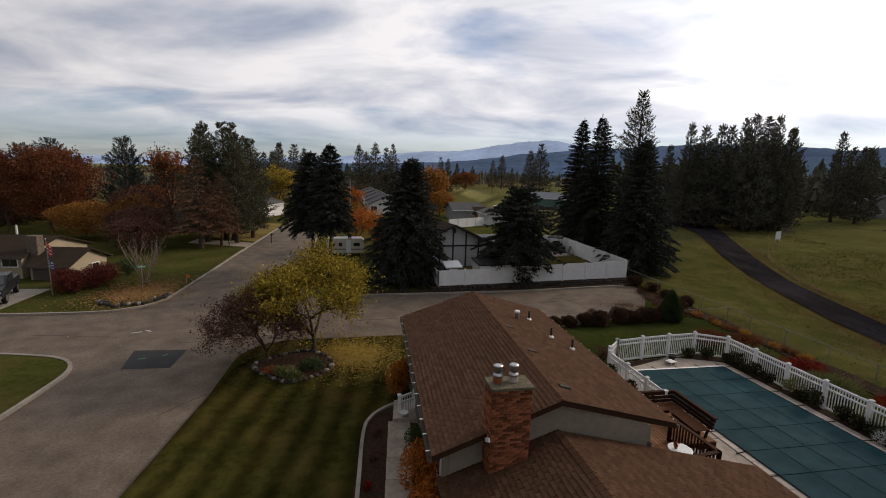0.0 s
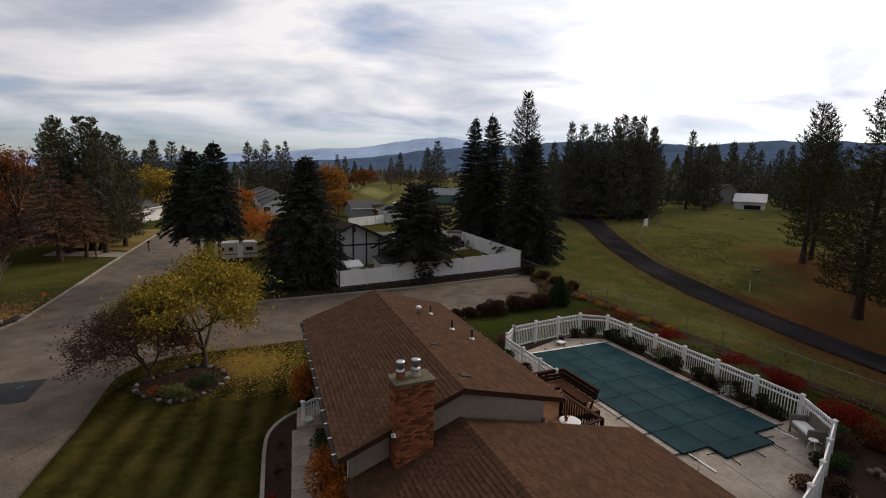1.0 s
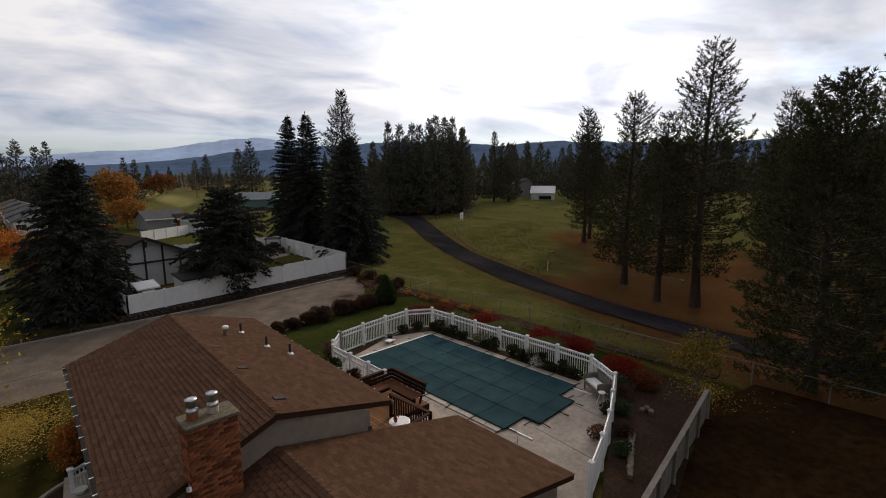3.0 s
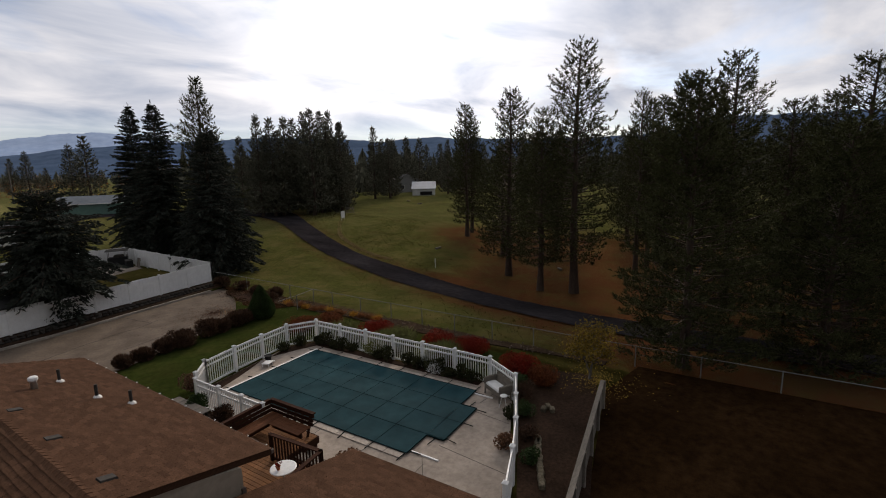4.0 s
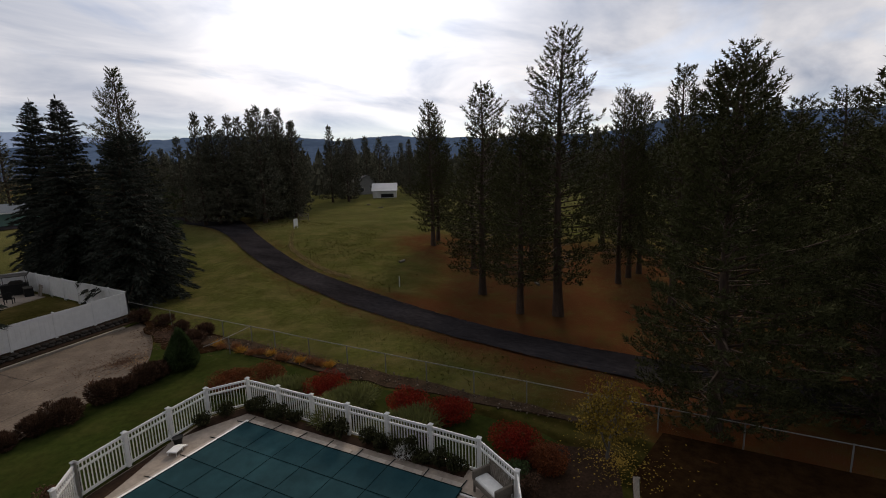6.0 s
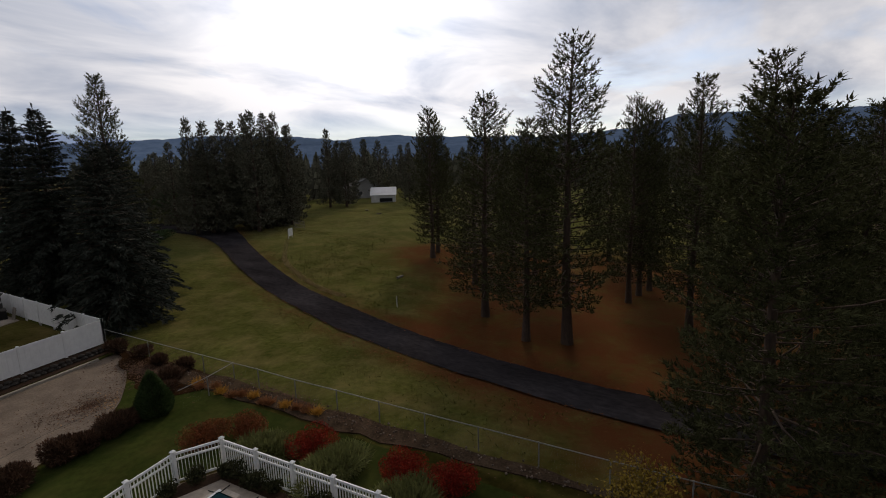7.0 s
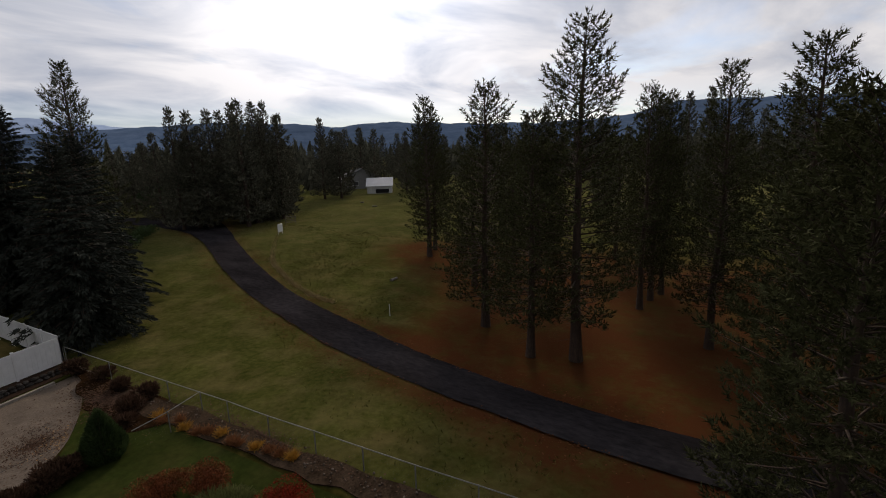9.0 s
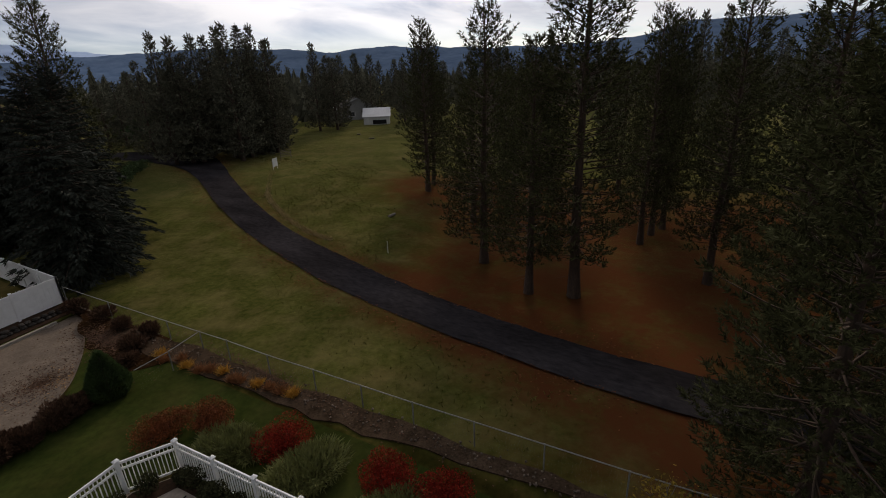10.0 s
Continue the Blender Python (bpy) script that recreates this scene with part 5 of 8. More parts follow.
def build_pool():
    sheet("pool_deck", [W(u, v)[:2] for u, v in ((12.8, 5.7), (15.7, 6.85), (20.4, 8.72), (21.42, 10.3), (21.42, 21.2), (20.1, 22.1), (14.9, 21.4), (13.7, 20.0), (13.7, 15.6), (12.8, 15.6))], 0.055, CONCRETE, "grey concrete paving round the swimming pool", "pool deck", 0.2)
    sheet("planting_strip", [W(u, v)[:2] for u, v in ((20.98, 10.6), (21.40, 10.6), (21.40, 21.15), (20.2, 21.95), (18.6, 21.75), (19.6, 21.4), (20.98, 20.8))], 0.075, SOIL, "dark soil strip at the foot of the white fence", "soil bed", 0.02)
    sheet("planting_strip", [W(u, v)[:2] for u, v in ((14.9, 21.35), (18.0, 21.75), (17.4, 21.5), (16.0, 21.0), (14.9, 20.7), (14.0, 20.1))], 0.075, SOIL, "dark mossy soil corner beside the pool fence", "soil bed", 0.02)
    ob = thing("swimming_pool", at_plot(0, 0), "covered rectangular swimming pool with a stepped end", "swimming pool")
    u0, u1, v0, v1 = POOL
    # coping slabs round the rim
    me = {}
    rnd = random.Random(9)

    def slab(c, s):
        k = tuple(round(x, 3) for x in s)
        if k not in me:
            me[k] = Geo().box((0, 0, 0), k, 0.012).mesh("coping_slab", COPING)
        b = part("coping_slab", me[k], None, ob)
        b.location = (c[0], c[1], c[2] + rnd.uniform(-0.003, 0.003))
    nl = 13
    for i in range(nl):
        v = v0 + (v1 - v0) * (i + 0.5) / nl
        ln = round((v1 - v0) / nl - 0.014, 3)
        slab((u1 + 0.17, v, 0.066), (0.34, ln, 0.05))
        slab((u0 - 0.17, v, 0.066), (0.34, ln, 0.05))
    # white rail of the cover at the far end
    part("end_rail", Geo().box(((u0 + u1) / 2 - 0.05, v1 + 0.13, 0.085), (u1 - u0 + 0.5, 0.15, 0.07), 0.012), WHITE, ob, "white edging at the end of the pool")
    part("end_rail", Geo().box(((u0 + u1) / 2 - 0.05, v1 + 0.30, 0.07), (u1 - u0 + 0.3, 0.13, 0.04), 0.01), COPING, ob)
    for u, a, b in ((15.42, 9.25, 10.36), (20.2, 9.5, 10.40)):
        part("white_strip", Geo().box((u, (a + b) / 2, 0.075), (0.07, b - a, 0.04), 0.008), WHITE, ob, "white plastic strip lying on the paving")
    # expansion joints cut across the paving
    for (a, b), (c2, d2) in (((15.05, 9.6), (13.9, 9.6)), ((15.05, 11.9), (13.8, 11.9)), ((15.05, 14.2), (13.8, 14.2)), ((15.05, 17.6), (13.75, 17.6)), ((16.2, 9.7), (15.9, 6.95)), ((18.9, 9.75), (18.7, 8.1)), ((15.4, 9.9), (13.0, 8.2)), ((19.6, 9.8), (20.9, 9.6))):
        part("expansion_joint", Geo().beam((a, b, 0.056), (c2, d2, 0.056), 0.022, 0.006), JOINT, ob)
    # cover: a taut sheet that sags a little between its straps
    su0, su1, sv = STEP
    us = np.linspace(u0 - 0.06, u1 + 0.06, 41)
    vs = np.linspace(v0 - 0.06, v1 + 0.06, 71)
    z0 = 0.118

    def sag(u, v):
        a = abs(math.sin((u - u0) / (u1 - u0) * math.pi * 4))
        b = abs(math.sin((v - v0) / (v1 - v0) * math.pi * 7))
        edge = min(1, min(u - us[0], us[-1] - u) / 0.5, min(v - vs[0], vs[-1] - v) / 0.5)
        return z0 - 0.03 * a * b * edge - 0.01 * edge + 0.006 * noise.noise((u * 0.8, v * 0.8, 0))
    g = Geo()
    nu = len(us)
    g.add([(u, v, sag(u, v)) for v in vs for u in us], [(j * nu + i, j * nu + i + 1, (j + 1) * nu + i + 1, (j + 1) * nu + i) for j in range(len(vs) - 1) for i in range(nu - 1)])
    us2, vs2 = np.linspace(su0, su1, 15), np.linspace(sv, v0 - 0.055, 6)
    g.add([(u, v, z0 - 0.004 - 0.01 * math.sin(math.pi * (u - su0) / (su1 - su0))) for v in vs2 for u in us2], [(j * 15 + i, j * 15 + i + 1, (j + 1) * 15 + i + 1, (j + 1) * 15 + i) for j in range(5) for i in range(14)])
    cover = part("cover", g, COVER, ob, "dark teal mesh safety cover with a grid of straps", True)
    hem = Geo()
    for a, b in (((us[0], vs[0]), (us[0], vs[-1])), ((us[-1], vs[0]), (us[-1], vs[-1])), ((us[0], vs[-1]), (us[-1], vs[-1])), ((us[0], vs[0]), (su0, vs[0])), ((su1, vs[0]), (us[-1], vs[0])), ((su0, sv), (su1, sv)), ((su0, sv), (su0, vs[0])), ((su1, sv), (su1, vs[0]))):
        hem.beam((*a, z0 + 0.003), (*b, z0 + 0.003), 0.035, 0.012)
    part("hem", hem, STRAP, cover)
    for k in range(1, 4):
        u = u0 + (u1 - u0) * k / 4
        g = Geo()
        lo = sv if su0 < u < su1 else vs[0]
        at = [lo + (vs[-1] - lo) * j / 28 for j in range(29)]
        g.add([(u + o, a, (sag(u, a) if a > vs[0] else z0) + 0.006) for a in at for o in (-0.012, 0.012)], [(2 * j, 2 * j + 1, 2 * j + 3, 2 * j + 2) for j in range(28)])
        part("strap", g, STRAP, cover)
    for k in range(1, 7):
        v = v0 + (v1 - v0) * k / 7
        g = Geo()
        at = [us[0] + (us[-1] - us[0]) * j / 28 for j in range(29)]
        g.add([(a, v + o, sag(a, v) + 0.006) for a in at for o in (0.012, -0.012)], [(2 * j, 2 * j + 1, 2 * j + 3, 2 * j + 2) for j in range(28)])
        part("strap", g, STRAP, cover)
    # anchor straps over the paving
    anchor = Geo()
    anchor.beam((0, 0, 0.0), (0.30, 0, -0.015), 0.035, 0.012)
    anchor.tube((0.30, 0, -0.015), (0.46, 0, -0.025), 0.018, 0.018, 6)
    am = anchor.mesh("anchor_strap", STRAP)
    rnd = random.Random(3)
    spots = [(us[-1], v0 + (v1 - v0) * k / 7, 0) for k in range(0, 8)] + [(us[0], v0 + (v1 - v0) * k / 7, 180) for k in range(0, 8)]
    spots += [(u0 + (u1 - u0) * k / 4, vs[-1], 90) for k in range(0, 5)] + [(u, sv, -90) for u in (16.6, 17.8, 18.95)] + [(su1, 10.0, 0), (su0, 10.0, 180), (u0 + 0.1, vs[0], -90), (u1 - 0.1, vs[0], -90)]
    for u, v, t in spots:
        a = part("anchor_strap", am, None, cover)
        a.location, a.rotation_euler = (u, v, z0), (0, 0, radians(t + rnd.uniform(-8, 8)))


build_pool()


# ---------------------------------------------------------------- white picket pool fence
def build_fence(name, posts, label, group, pickets=14, h=1.27, z=0.0):
    ob = thing(name, at_plot(posts[0][0], posts[0][1], z), label, "fence", group)
    o = Vector(posts[0])
    body = Geo().box((0, 0, 0.66), (0.127, 0.127, 1.32), 0.008).mesh("post", WHITE)
    cap = Geo().add([(sx * 0.085, sy * 0.085, zz) for zz in (1.32, 1.345) for sx, sy in ((-1, -1), (1, -1), (1, 1), (-1, 1))] + [(0, 0, 1.41)], [(3, 2, 1, 0)] + [(i, (i + 1) % 4, 4 + (i + 1) % 4, 4 + i) for i in range(4)] + [(4 + i, 4 + (i + 1) % 4, 8) for i in range(4)]).mesh("post_cap", WHITE)
    for p in posts:
        q = Vector(p) - o
        b = part("post", body, None, ob)
        b.location = (q.x, q.y, 0)
        c = part("post_cap", cap, None, b)
    slat = Geo().box((0, 0, 0.66), (0.022, 0.040, 1.14)).mesh("picket", WHITE)
    for a, b in zip(posts, posts[1:]):
        a, b = Vector(a) - o, Vector(b) - o
        d = (b - a).normalized()
        for zz, hh in ((1.23, 0.09), (0.99, 0.07), (0.12, 0.09)):
            p, q = a + d * 0.06, b - d * 0.06
            part("rail", Geo().beam((p.x, p.y, zz), (q.x, q.y, zz), 0.045, hh), WHITE, ob)
        ln = (b - a).length
        k = max(3, round(pickets * ln / 1.83))
        ang = math.atan2(d.y, d.x)
        for i in range(k):
            p = a + d * (0.07 + (ln - 0.14) * (i + 0.5) / k)
            s = part("picket", slat, None, ob)
            s.location, s.rotation_euler = (p.x, p.y, 0), (0, 0, ang)
    return ob


FENCE_POSTS = [(14.93, 21.55), (16.65, 21.85), (18.40, 22.06), (20.15, 22.20), (21.55, 21.32), (21.55, 19.47), (21.54, 17.62), (21.54, 15.78), (21.53, 13.94), (21.53, 12.10), (21.46, 10.22), (20.36, 8.54), (18.81, 7.88), (17.21, 7.22), (15.62, 6.67), (13.95, 6.17)]
build_fence("pool_fence", FENCE_POSTS, "white vinyl picket fence with capped posts round the pool", "pool fences")
build_fence("pool_fence", [(13.62, 20.05), (13.62, 18.48), (13.61, 17.0), (13.60, 15.75)], "short white vinyl picket fence beside the wooden deck", "pool fences")
build_fence("pool_fence", [(14.93, 21.55), (13.95, 20.6)], "white vinyl fence end at the pool gate", "pool fences")
build_fence("porch_railing", [(2.92, 17.35), (3.58, 17.72)], "short white porch railing by the front steps", "porch", 12, z=-0.36)


# ---------------------------------------------------------------- wooden deck
def build_deck():
    ob = thing("wooden_deck", at_plot(0, 0), "raised red-stained wooden deck with built-in benches and railings", "deck")
    fz = 0.50
    plank = {}
    u, i = 9.50, 0
    while u < 14.0:
        v0 = 10.95 if u < 12.6 else 13.4
        v1 = 15.9
        k = (v0, v1)
        if k not in plank:
            plank[k] = Geo().box((0, 0, 0), (0.135, v1 - v0, 0.035), 0.004).mesh("plank", WOOD_DECK)
        b = part("plank", plank[k], None, ob)
        b.location = (u, (v0 + v1) / 2, fz - 0.02)
        u += 0.143
    g = Geo()
    for a, b in (((9.5, 10.98), (12.7, 10.98)), ((12.7, 10.98), (12.7, 13.4)), ((12.7, 13.4), (14.05, 13.4)), ((14.05, 13.4), (14.05, 15.95)), ((14.05, 15.95), (9.5, 15.95))):
        g.beam((*a, fz - 0.16), (*b, fz - 0.16), 0.05, 0.24)
    part("fascia", g, WOOD_RED, ob)
    for u, v in ((12.65, 11.05), (13.95, 13.5), (13.95, 15.85), (11.8, 15.85), (9.7, 15.85)):
        part("post", Geo().box((u, v, fz / 2 - 0.05), (0.12, 0.12, fz)), WOOD_RED, ob)
    # bench round the north and east sides with a leaning slatted back
    runs = [((10.7, 15.10), (13.35, 15.10), (0, 1)), ((13.35, 14.94), (13.35, 13.45), (1, 0))]
    for a, b, out in runs:
        A, B, O = Vector((*a, 0)), Vector((*b, 0)), Vector((*out, 0))
        bench = part("bench", Geo().beam((A + O * 0.02 + Vector((0, 0, fz + 0.30))), (B + O * 0.02 + Vector((0, 0, fz + 0.30))), 0.06, 0.16), WOOD_RED, ob, "built-in red-brown wooden bench with slatted back")
        for j in range(4):
            off = O * (-0.08 + 0.148 * j)
            part("seat_board", Geo().beam(A + off + Vector((0, 0, fz + 0.42)), B + off + Vector((0.55 if out == (0, 1) else 0, 0, fz + 0.42)), 0.143, 0.035), WOOD_SEAT, bench)
        for j, (o, z) in enumerate(((0.52, 0.47), (0.56, 0.605), (0.61, 0.74))):
            e0 = A + O * o + Vector((0, 0, fz + z))
            e1 = B + O * o + Vector((0, 0, fz + z))
            if out == (0, 1):
                e1 += Vector((o, 0, 0))
            else:
                e0 += Vector((0, o + 0.16, 0))
            part("back_board", Geo().beam(e0, e1, 0.035, 0.128), WOOD_RED, bench)
        e0 = A + O * 0.64 + Vector((0, 0, fz + 0.83))
        e1 = B + O * 0.64 + Vector((0, 0, fz + 0.83))
        if out == (0, 1):
            e1 += Vector((0.57, 0, 0))
        else:
            e0 += Vector((0, 0.80, 0))
        part("cap_board", Geo().beam(e0, e1, 0.14, 0.035), WOOD_RED, bench)
        n = 4
        for j in range(n):
            p = A.lerp(B, (j + 0.5) / n)
            part("bracket", Geo().beam(p + O * 0.40 + Vector((0, 0, fz - 0.1)), p + O * 0.64 + Vector((0, 0, fz + 0.80)), 0.045, 0.09), WOOD_RED, bench)
    # railings with upright balusters
    rz = fz + 0.92
    for a, b in (((12.28, 13.62), (12.42, 11.52)), ((12.42, 11.52), (10.75, 11.32))):
        A, B = Vector((*a, 0)), Vector((*b, 0))
        rail = part("railing", Geo().beam(A + Vector((0, 0, rz)), B + Vector((0, 0, rz)), 0.14, 0.04), WOOD_RED, ob, "wooden railing with upright balusters")
        part("lower_rail", Geo().beam(A + Vector((0, 0, fz + 0.10)), B + Vector((0, 0, fz + 0.10)), 0.04, 0.09), WOOD_RED, rail)
        n = int((B - A).length / 0.13)
        for j in range(n):
            p = A.lerp(B, (j + 0.5) / n)
            part("baluster", Geo().box((p.x, p.y, fz + 0.46), (0.038, 0.038, 0.90)), WOOD_RED, rail)
        for p in (A, B):
            part("newel", Geo().box((p.x, p.y, fz + 0.45), (0.10, 0.10, 1.0)), WOOD_RED, rail)
    # steps down to the paving
    for j in range(2):
        for k in range(3):
            part("step_slat", Geo().box((12.95 + 0.3 * j + 0.1 * k, 12.75, fz - 0.17 * (j + 1)), (0.085, 1.15, 0.035), 0.004), WOOD_GREY, ob)
        part("riser", Geo().box((12.9 + 0.3 * j, 12.75, fz - 0.17 * (j + 1) - 0.07), (0.03, 1.15, 0.14)), WOOD_RED, ob)


build_deck()


def build_table():
    ob = thing("patio_table", at_plot(11.50, 12.10, 0.5), "round white patio table on the wooden deck", "table")
    part("tabletop", Geo().lathe((0, 0, 0.70), [(0.35, 0.0), (0.375, 0.012), (0.375, 0.03), (0.35, 0.04)], 28), WHITE_METAL, ob)
    part("column", Geo().tube((0, 0, 0.03), (0, 0, 0.70), 0.03, 0.03, 10), WHITE_METAL, ob)
    for k in range(4):
        a = math.pi / 2 * k + 0.4
        part("foot", Geo().beam((0, 0, 0.05), (0.3 * math.cos(a), 0.3 * math.sin(a), 0.025), 0.04, 0.035), WHITE_METAL, ob)
    pot = thing("flower_pot", at_plot(11.36, 12.14, 1.24), "small terracotta pot on the patio table", "plant pot")
    part("pot", Geo().lathe((0, 0, 0), [(0.045, 0.0), (0.065, 0.10), (0.075, 0.12)], 12), BRICK, pot)
    rng = np.random.default_rng(2)
    v, f = leaf_quads(rng.normal(size=(60, 3)) * 0.045 + np.array([0, 0, 0.16]), 0.05, rng)
    part("flowers", raw_mesh("flowers", v, f, LEAF_RED), None, pot)


build_table()


def build_love_seat(u, v, turn):
    ob = thing("garden_sofa", at_plot(u, v, 0.06, turn), "weathered pale wicker garden sofa beside the pool", "sofa")
    part("seat", Geo().box((0, 0, 0.36), (1.18, 0.60, 0.16), 0.03), WOOD_GREY, ob)
    part("cushion", Geo().box((0, -0.02, 0.48), (1.04, 0.50, 0.10), 0.04), WHITE_METAL, ob, "pale seat cushion")
    g = Geo()
    for i in range(14):
        x = -0.54 + 1.08 * i / 13
        g.beam((x, 0.28, 0.42), (x, 0.40, 0.92 - 0.12 * abs(x) ** 2), 0.05, 0.03)
    part("backrest", g, WOOD_GREY, ob)
    part("back_rail", Geo().beam((-0.58, 0.40, 0.88), (0.58, 0.40, 0.88), 0.06, 0.06), WOOD_GREY, ob)
    for s in (-1, 1):
        part("armrest", Geo().box((0.58 * s, 0.02, 0.58), (0.10, 0.66, 0.30), 0.03), WOOD_GREY, ob)
        for y in (-0.27, 0.3):
            part("leg", Geo().box((0.54 * s, y, 0.14), (0.06, 0.06, 0.28)), WOOD_GREY, ob)


build_love_seat(20.45, 9.40, -122)


# ---------------------------------------------------------------- garden of our house
sheet("lawn_back", rounded([W(9.6, 24.0)[:2] + (0,), (10.3, 28.3, 1), (18.4, 31.5, 2), (21.0, 36.0, 1), (22.4, 31.5, 2), (22.9, 24.0, 2), (23.4, 18, 2), (23.6, 11, 1), (21.5, 9.3, 1), W(21.7, 10.2)[:2] + (0,), W(21.7, 21.4)[:2] + (0,), W(20.2, 22.35)[:2] + (0,), W(13.4, 21.3)[:2] + (0,), W(10.5, 21.3)[:2] + (0,)]), 0.02, lawn_material("back_lawn_grass", (0.020, 0.028, 0.007), (0.036, 0.046, 0.011), dryness=0.12), "deep green lawn behind the pool", "lawn", 0.05)
STRIP = smooth_line([(25.5, 9), (25.15, 14), (24.75, 20), (24.2, 25), (23.9, 31), (23.1, 36.5)], 4) + smooth_line([(22.2, 36.2), (22.4, 31), (23.05, 25), (23.4, 20.5), (24.3, 15.5), (24.9, 9)], 4)
STRIP = [(x + 0.16 * math.sin(y * 3.1) + 0.1 * math.sin(y * 7.7), y) for x, y in STRIP]
sheet("gravel_strip", STRIP, 0.05, GRAVEL, "stony border along the chain-link fence", "border", 0.08)
sheet("bed_east", [W(u, v)[:2] for u, v in ((13.2, 5.55), (15.75, 6.58), (18.94, 7.84), (20.6, 8.5), (21.6, 9.9), (22.2, 9.6), (24.0, 8.8), (24.6, 6.2), (16.0, 4.4))], 0.03, SOIL, "bare dark garden bed beside the pool fence", "garden bed", 0.06)
sheet("front_walk_bed", rounded([(-0.32, 10.5, 0), (0.62, 10.5, 0), (0.62, 17.3, 0), (1.0, 18.6, 0.4), (0.1, 17.9, 0.8), (-0.32, 16.8, 0.6)]), 0.025, SOIL, "dark mulch bed beside the front path", "garden bed", 0.06)
g = Geo()
sweep(g, smooth_line([(-0.10, 10.0), (-0.18, 13), (-0.32, 16.4), (-0.1, 17.6), (0.5, 18.4), (1.3, 18.9)], 5), 0.13, -0.05, 0.09)
tagged(part("garden_kerb", g, KERB), "pale poured concrete edging along the mulch bed", "edging", kind="structure")


def build_front_path():
    ob = thing("front_path", pose(0, 0, 0), "pale concrete slab path to the front door", "path", kind="structure")
    y = 17.2
    me = Geo().box((0, 0, 0), (0.86, 1.16, 0.08), 0.01).mesh("slab", CONCRETE)
    for i in range(7):
        s = part("slab", me, None, ob)
        s.matrix_world = pose(1.02 + 0.02 * i, y - 0.6 - 1.18 * i, 0.03, 0, 0, 1.5)
    part("porch_slab", Geo().box((1.75, 17.9, 0.10), (2.0, 1.5, 0.2), 0.01), CONCRETE, ob)


build_front_path()
urn = thing("garden_urn", pose(1.18, 17.35, 0.03), "small white footed garden urn by the porch", "urn")
part("bowl", Geo().lathe((0, 0, 0.16), [(0.05, 0.0), (0.12, 0.05), (0.17, 0.16), (0.19, 0.17), (0.15, 0.16)], 16), WHITE_METAL, urn)
part("foot", Geo().lathe((0, 0, 0.0), [(0.12, 0.0), (0.11, 0.03), (0.05, 0.07), (0.05, 0.16)], 14), WHITE_METAL, urn)

bush("burning_bush", 2.0, 13.2, 0.95, 1.2, 1.65, 21, LEAF_ORANGE, 5500, 0.07, "orange autumn shrub beside the front path", "shrub", "front shrubs")
bush("burning_bush", 1.95, 11.3, 0.85, 1.1, 1.45, 22, LEAF_ORANGE, 4500, 0.07, "orange autumn shrub beside the front path", "shrub", "front shrubs")
bush("burning_bush", 1.0, 19.5, 0.65, 0.8, 1.7, 23, LEAF_ORANGE, 2400, 0.075, "tall orange shrub beside the porch", "shrub", "front shrubs")
bush("evergreen_shrub", 1.9, 15.2, 0.55, 0.8, 1.0, 24, LEAF_GREEN, 1800, 0.07, "dark green shrub under the eaves", "shrub")
bush("evergreen_shrub", 1.7, 20.4, 0.6, 0.9, 1.5, 25, LEAF_GREEN, 1800, 0.07, "dark green shrub under the eaves", "shrub")
for i, (x, y) in enumerate(((0.15, 16.3), (0.2, 14.8), (0.1, 13.3))):
    bush("bedding_plant", x, y, 0.22, 0.22, 0.25, 30 + i, LEAF_PURPLE if i < 2 else LEAF_RED, 260, 0.05, "small withered plant in the mulch bed", "plant", "bedding plants", 0.03, lobes=3)

# Littered ground sheet whose dark colour includes the shade below the pines.
sheet("pine_floor", [(11.5, 5.2), (22.6, 8.1), (25.9, 7.6), (27.3, -6), (27.3, -36), (9.5, -36)], 0.012, SHADED_LITTER_EARTH, "bare needle-littered ground, coloured darker for the shade under the pines", "ground", 0.05)
# stone-edged bed round the two front trees
BED = [(-4.4 + 1.65 * math.cos(a) + 0.2 * math.cos(3 * a), 22.65 + 1.80 * math.sin(a) + 0.2 * math.sin(2 * a)) for a in [2 * math.pi * i / 28 for i in range(28)]]
sheet("tree_bed", BED, 0.03, SOIL, "leaf-strewn bed round the front trees", "garden bed", 0.06)
ring = thing("stone_edging", pose(0, 0, 0), "ring of rough garden stones round the tree bed", "stones")
for i in range(44):
    a = 2 * math.pi * i / 44
    x, y = -4.4 + 1.70 * math.cos(a) + 0.2 * math.cos(3 * a), 22.65 + 1.85 * math.sin(a) + 0.2 * math.sin(2 * a)
    r = random.Random(i)
    part("stone", Geo().rock((x, y, 0.05), (r.uniform(0.18, 0.34), r.uniform(0.16, 0.28), r.uniform(0.12, 0.2)), i), STONE if i % 3 == 0 else STONE_DARK, ring)
bush("ground_cover", -4.3, 21.3, 0.9, 0.45, 0.45, 41, JUNIPER, 1500, 0.06, "pale yellow-green ground cover in the tree bed", "plant", spiky=0.14)
bush("ground_cover", -5.3, 21.7, 0.6, 0.45, 0.4, 42, LEAF_RUST, 900, 0.06, "withered brown plants in the tree bed", "plant")
bush("ground_cover", -3.3, 22.3, 0.8, 0.7, 0.55, 43, LEAF_GREEN, 1300, 0.06, "low green plants under the maple", "plant")


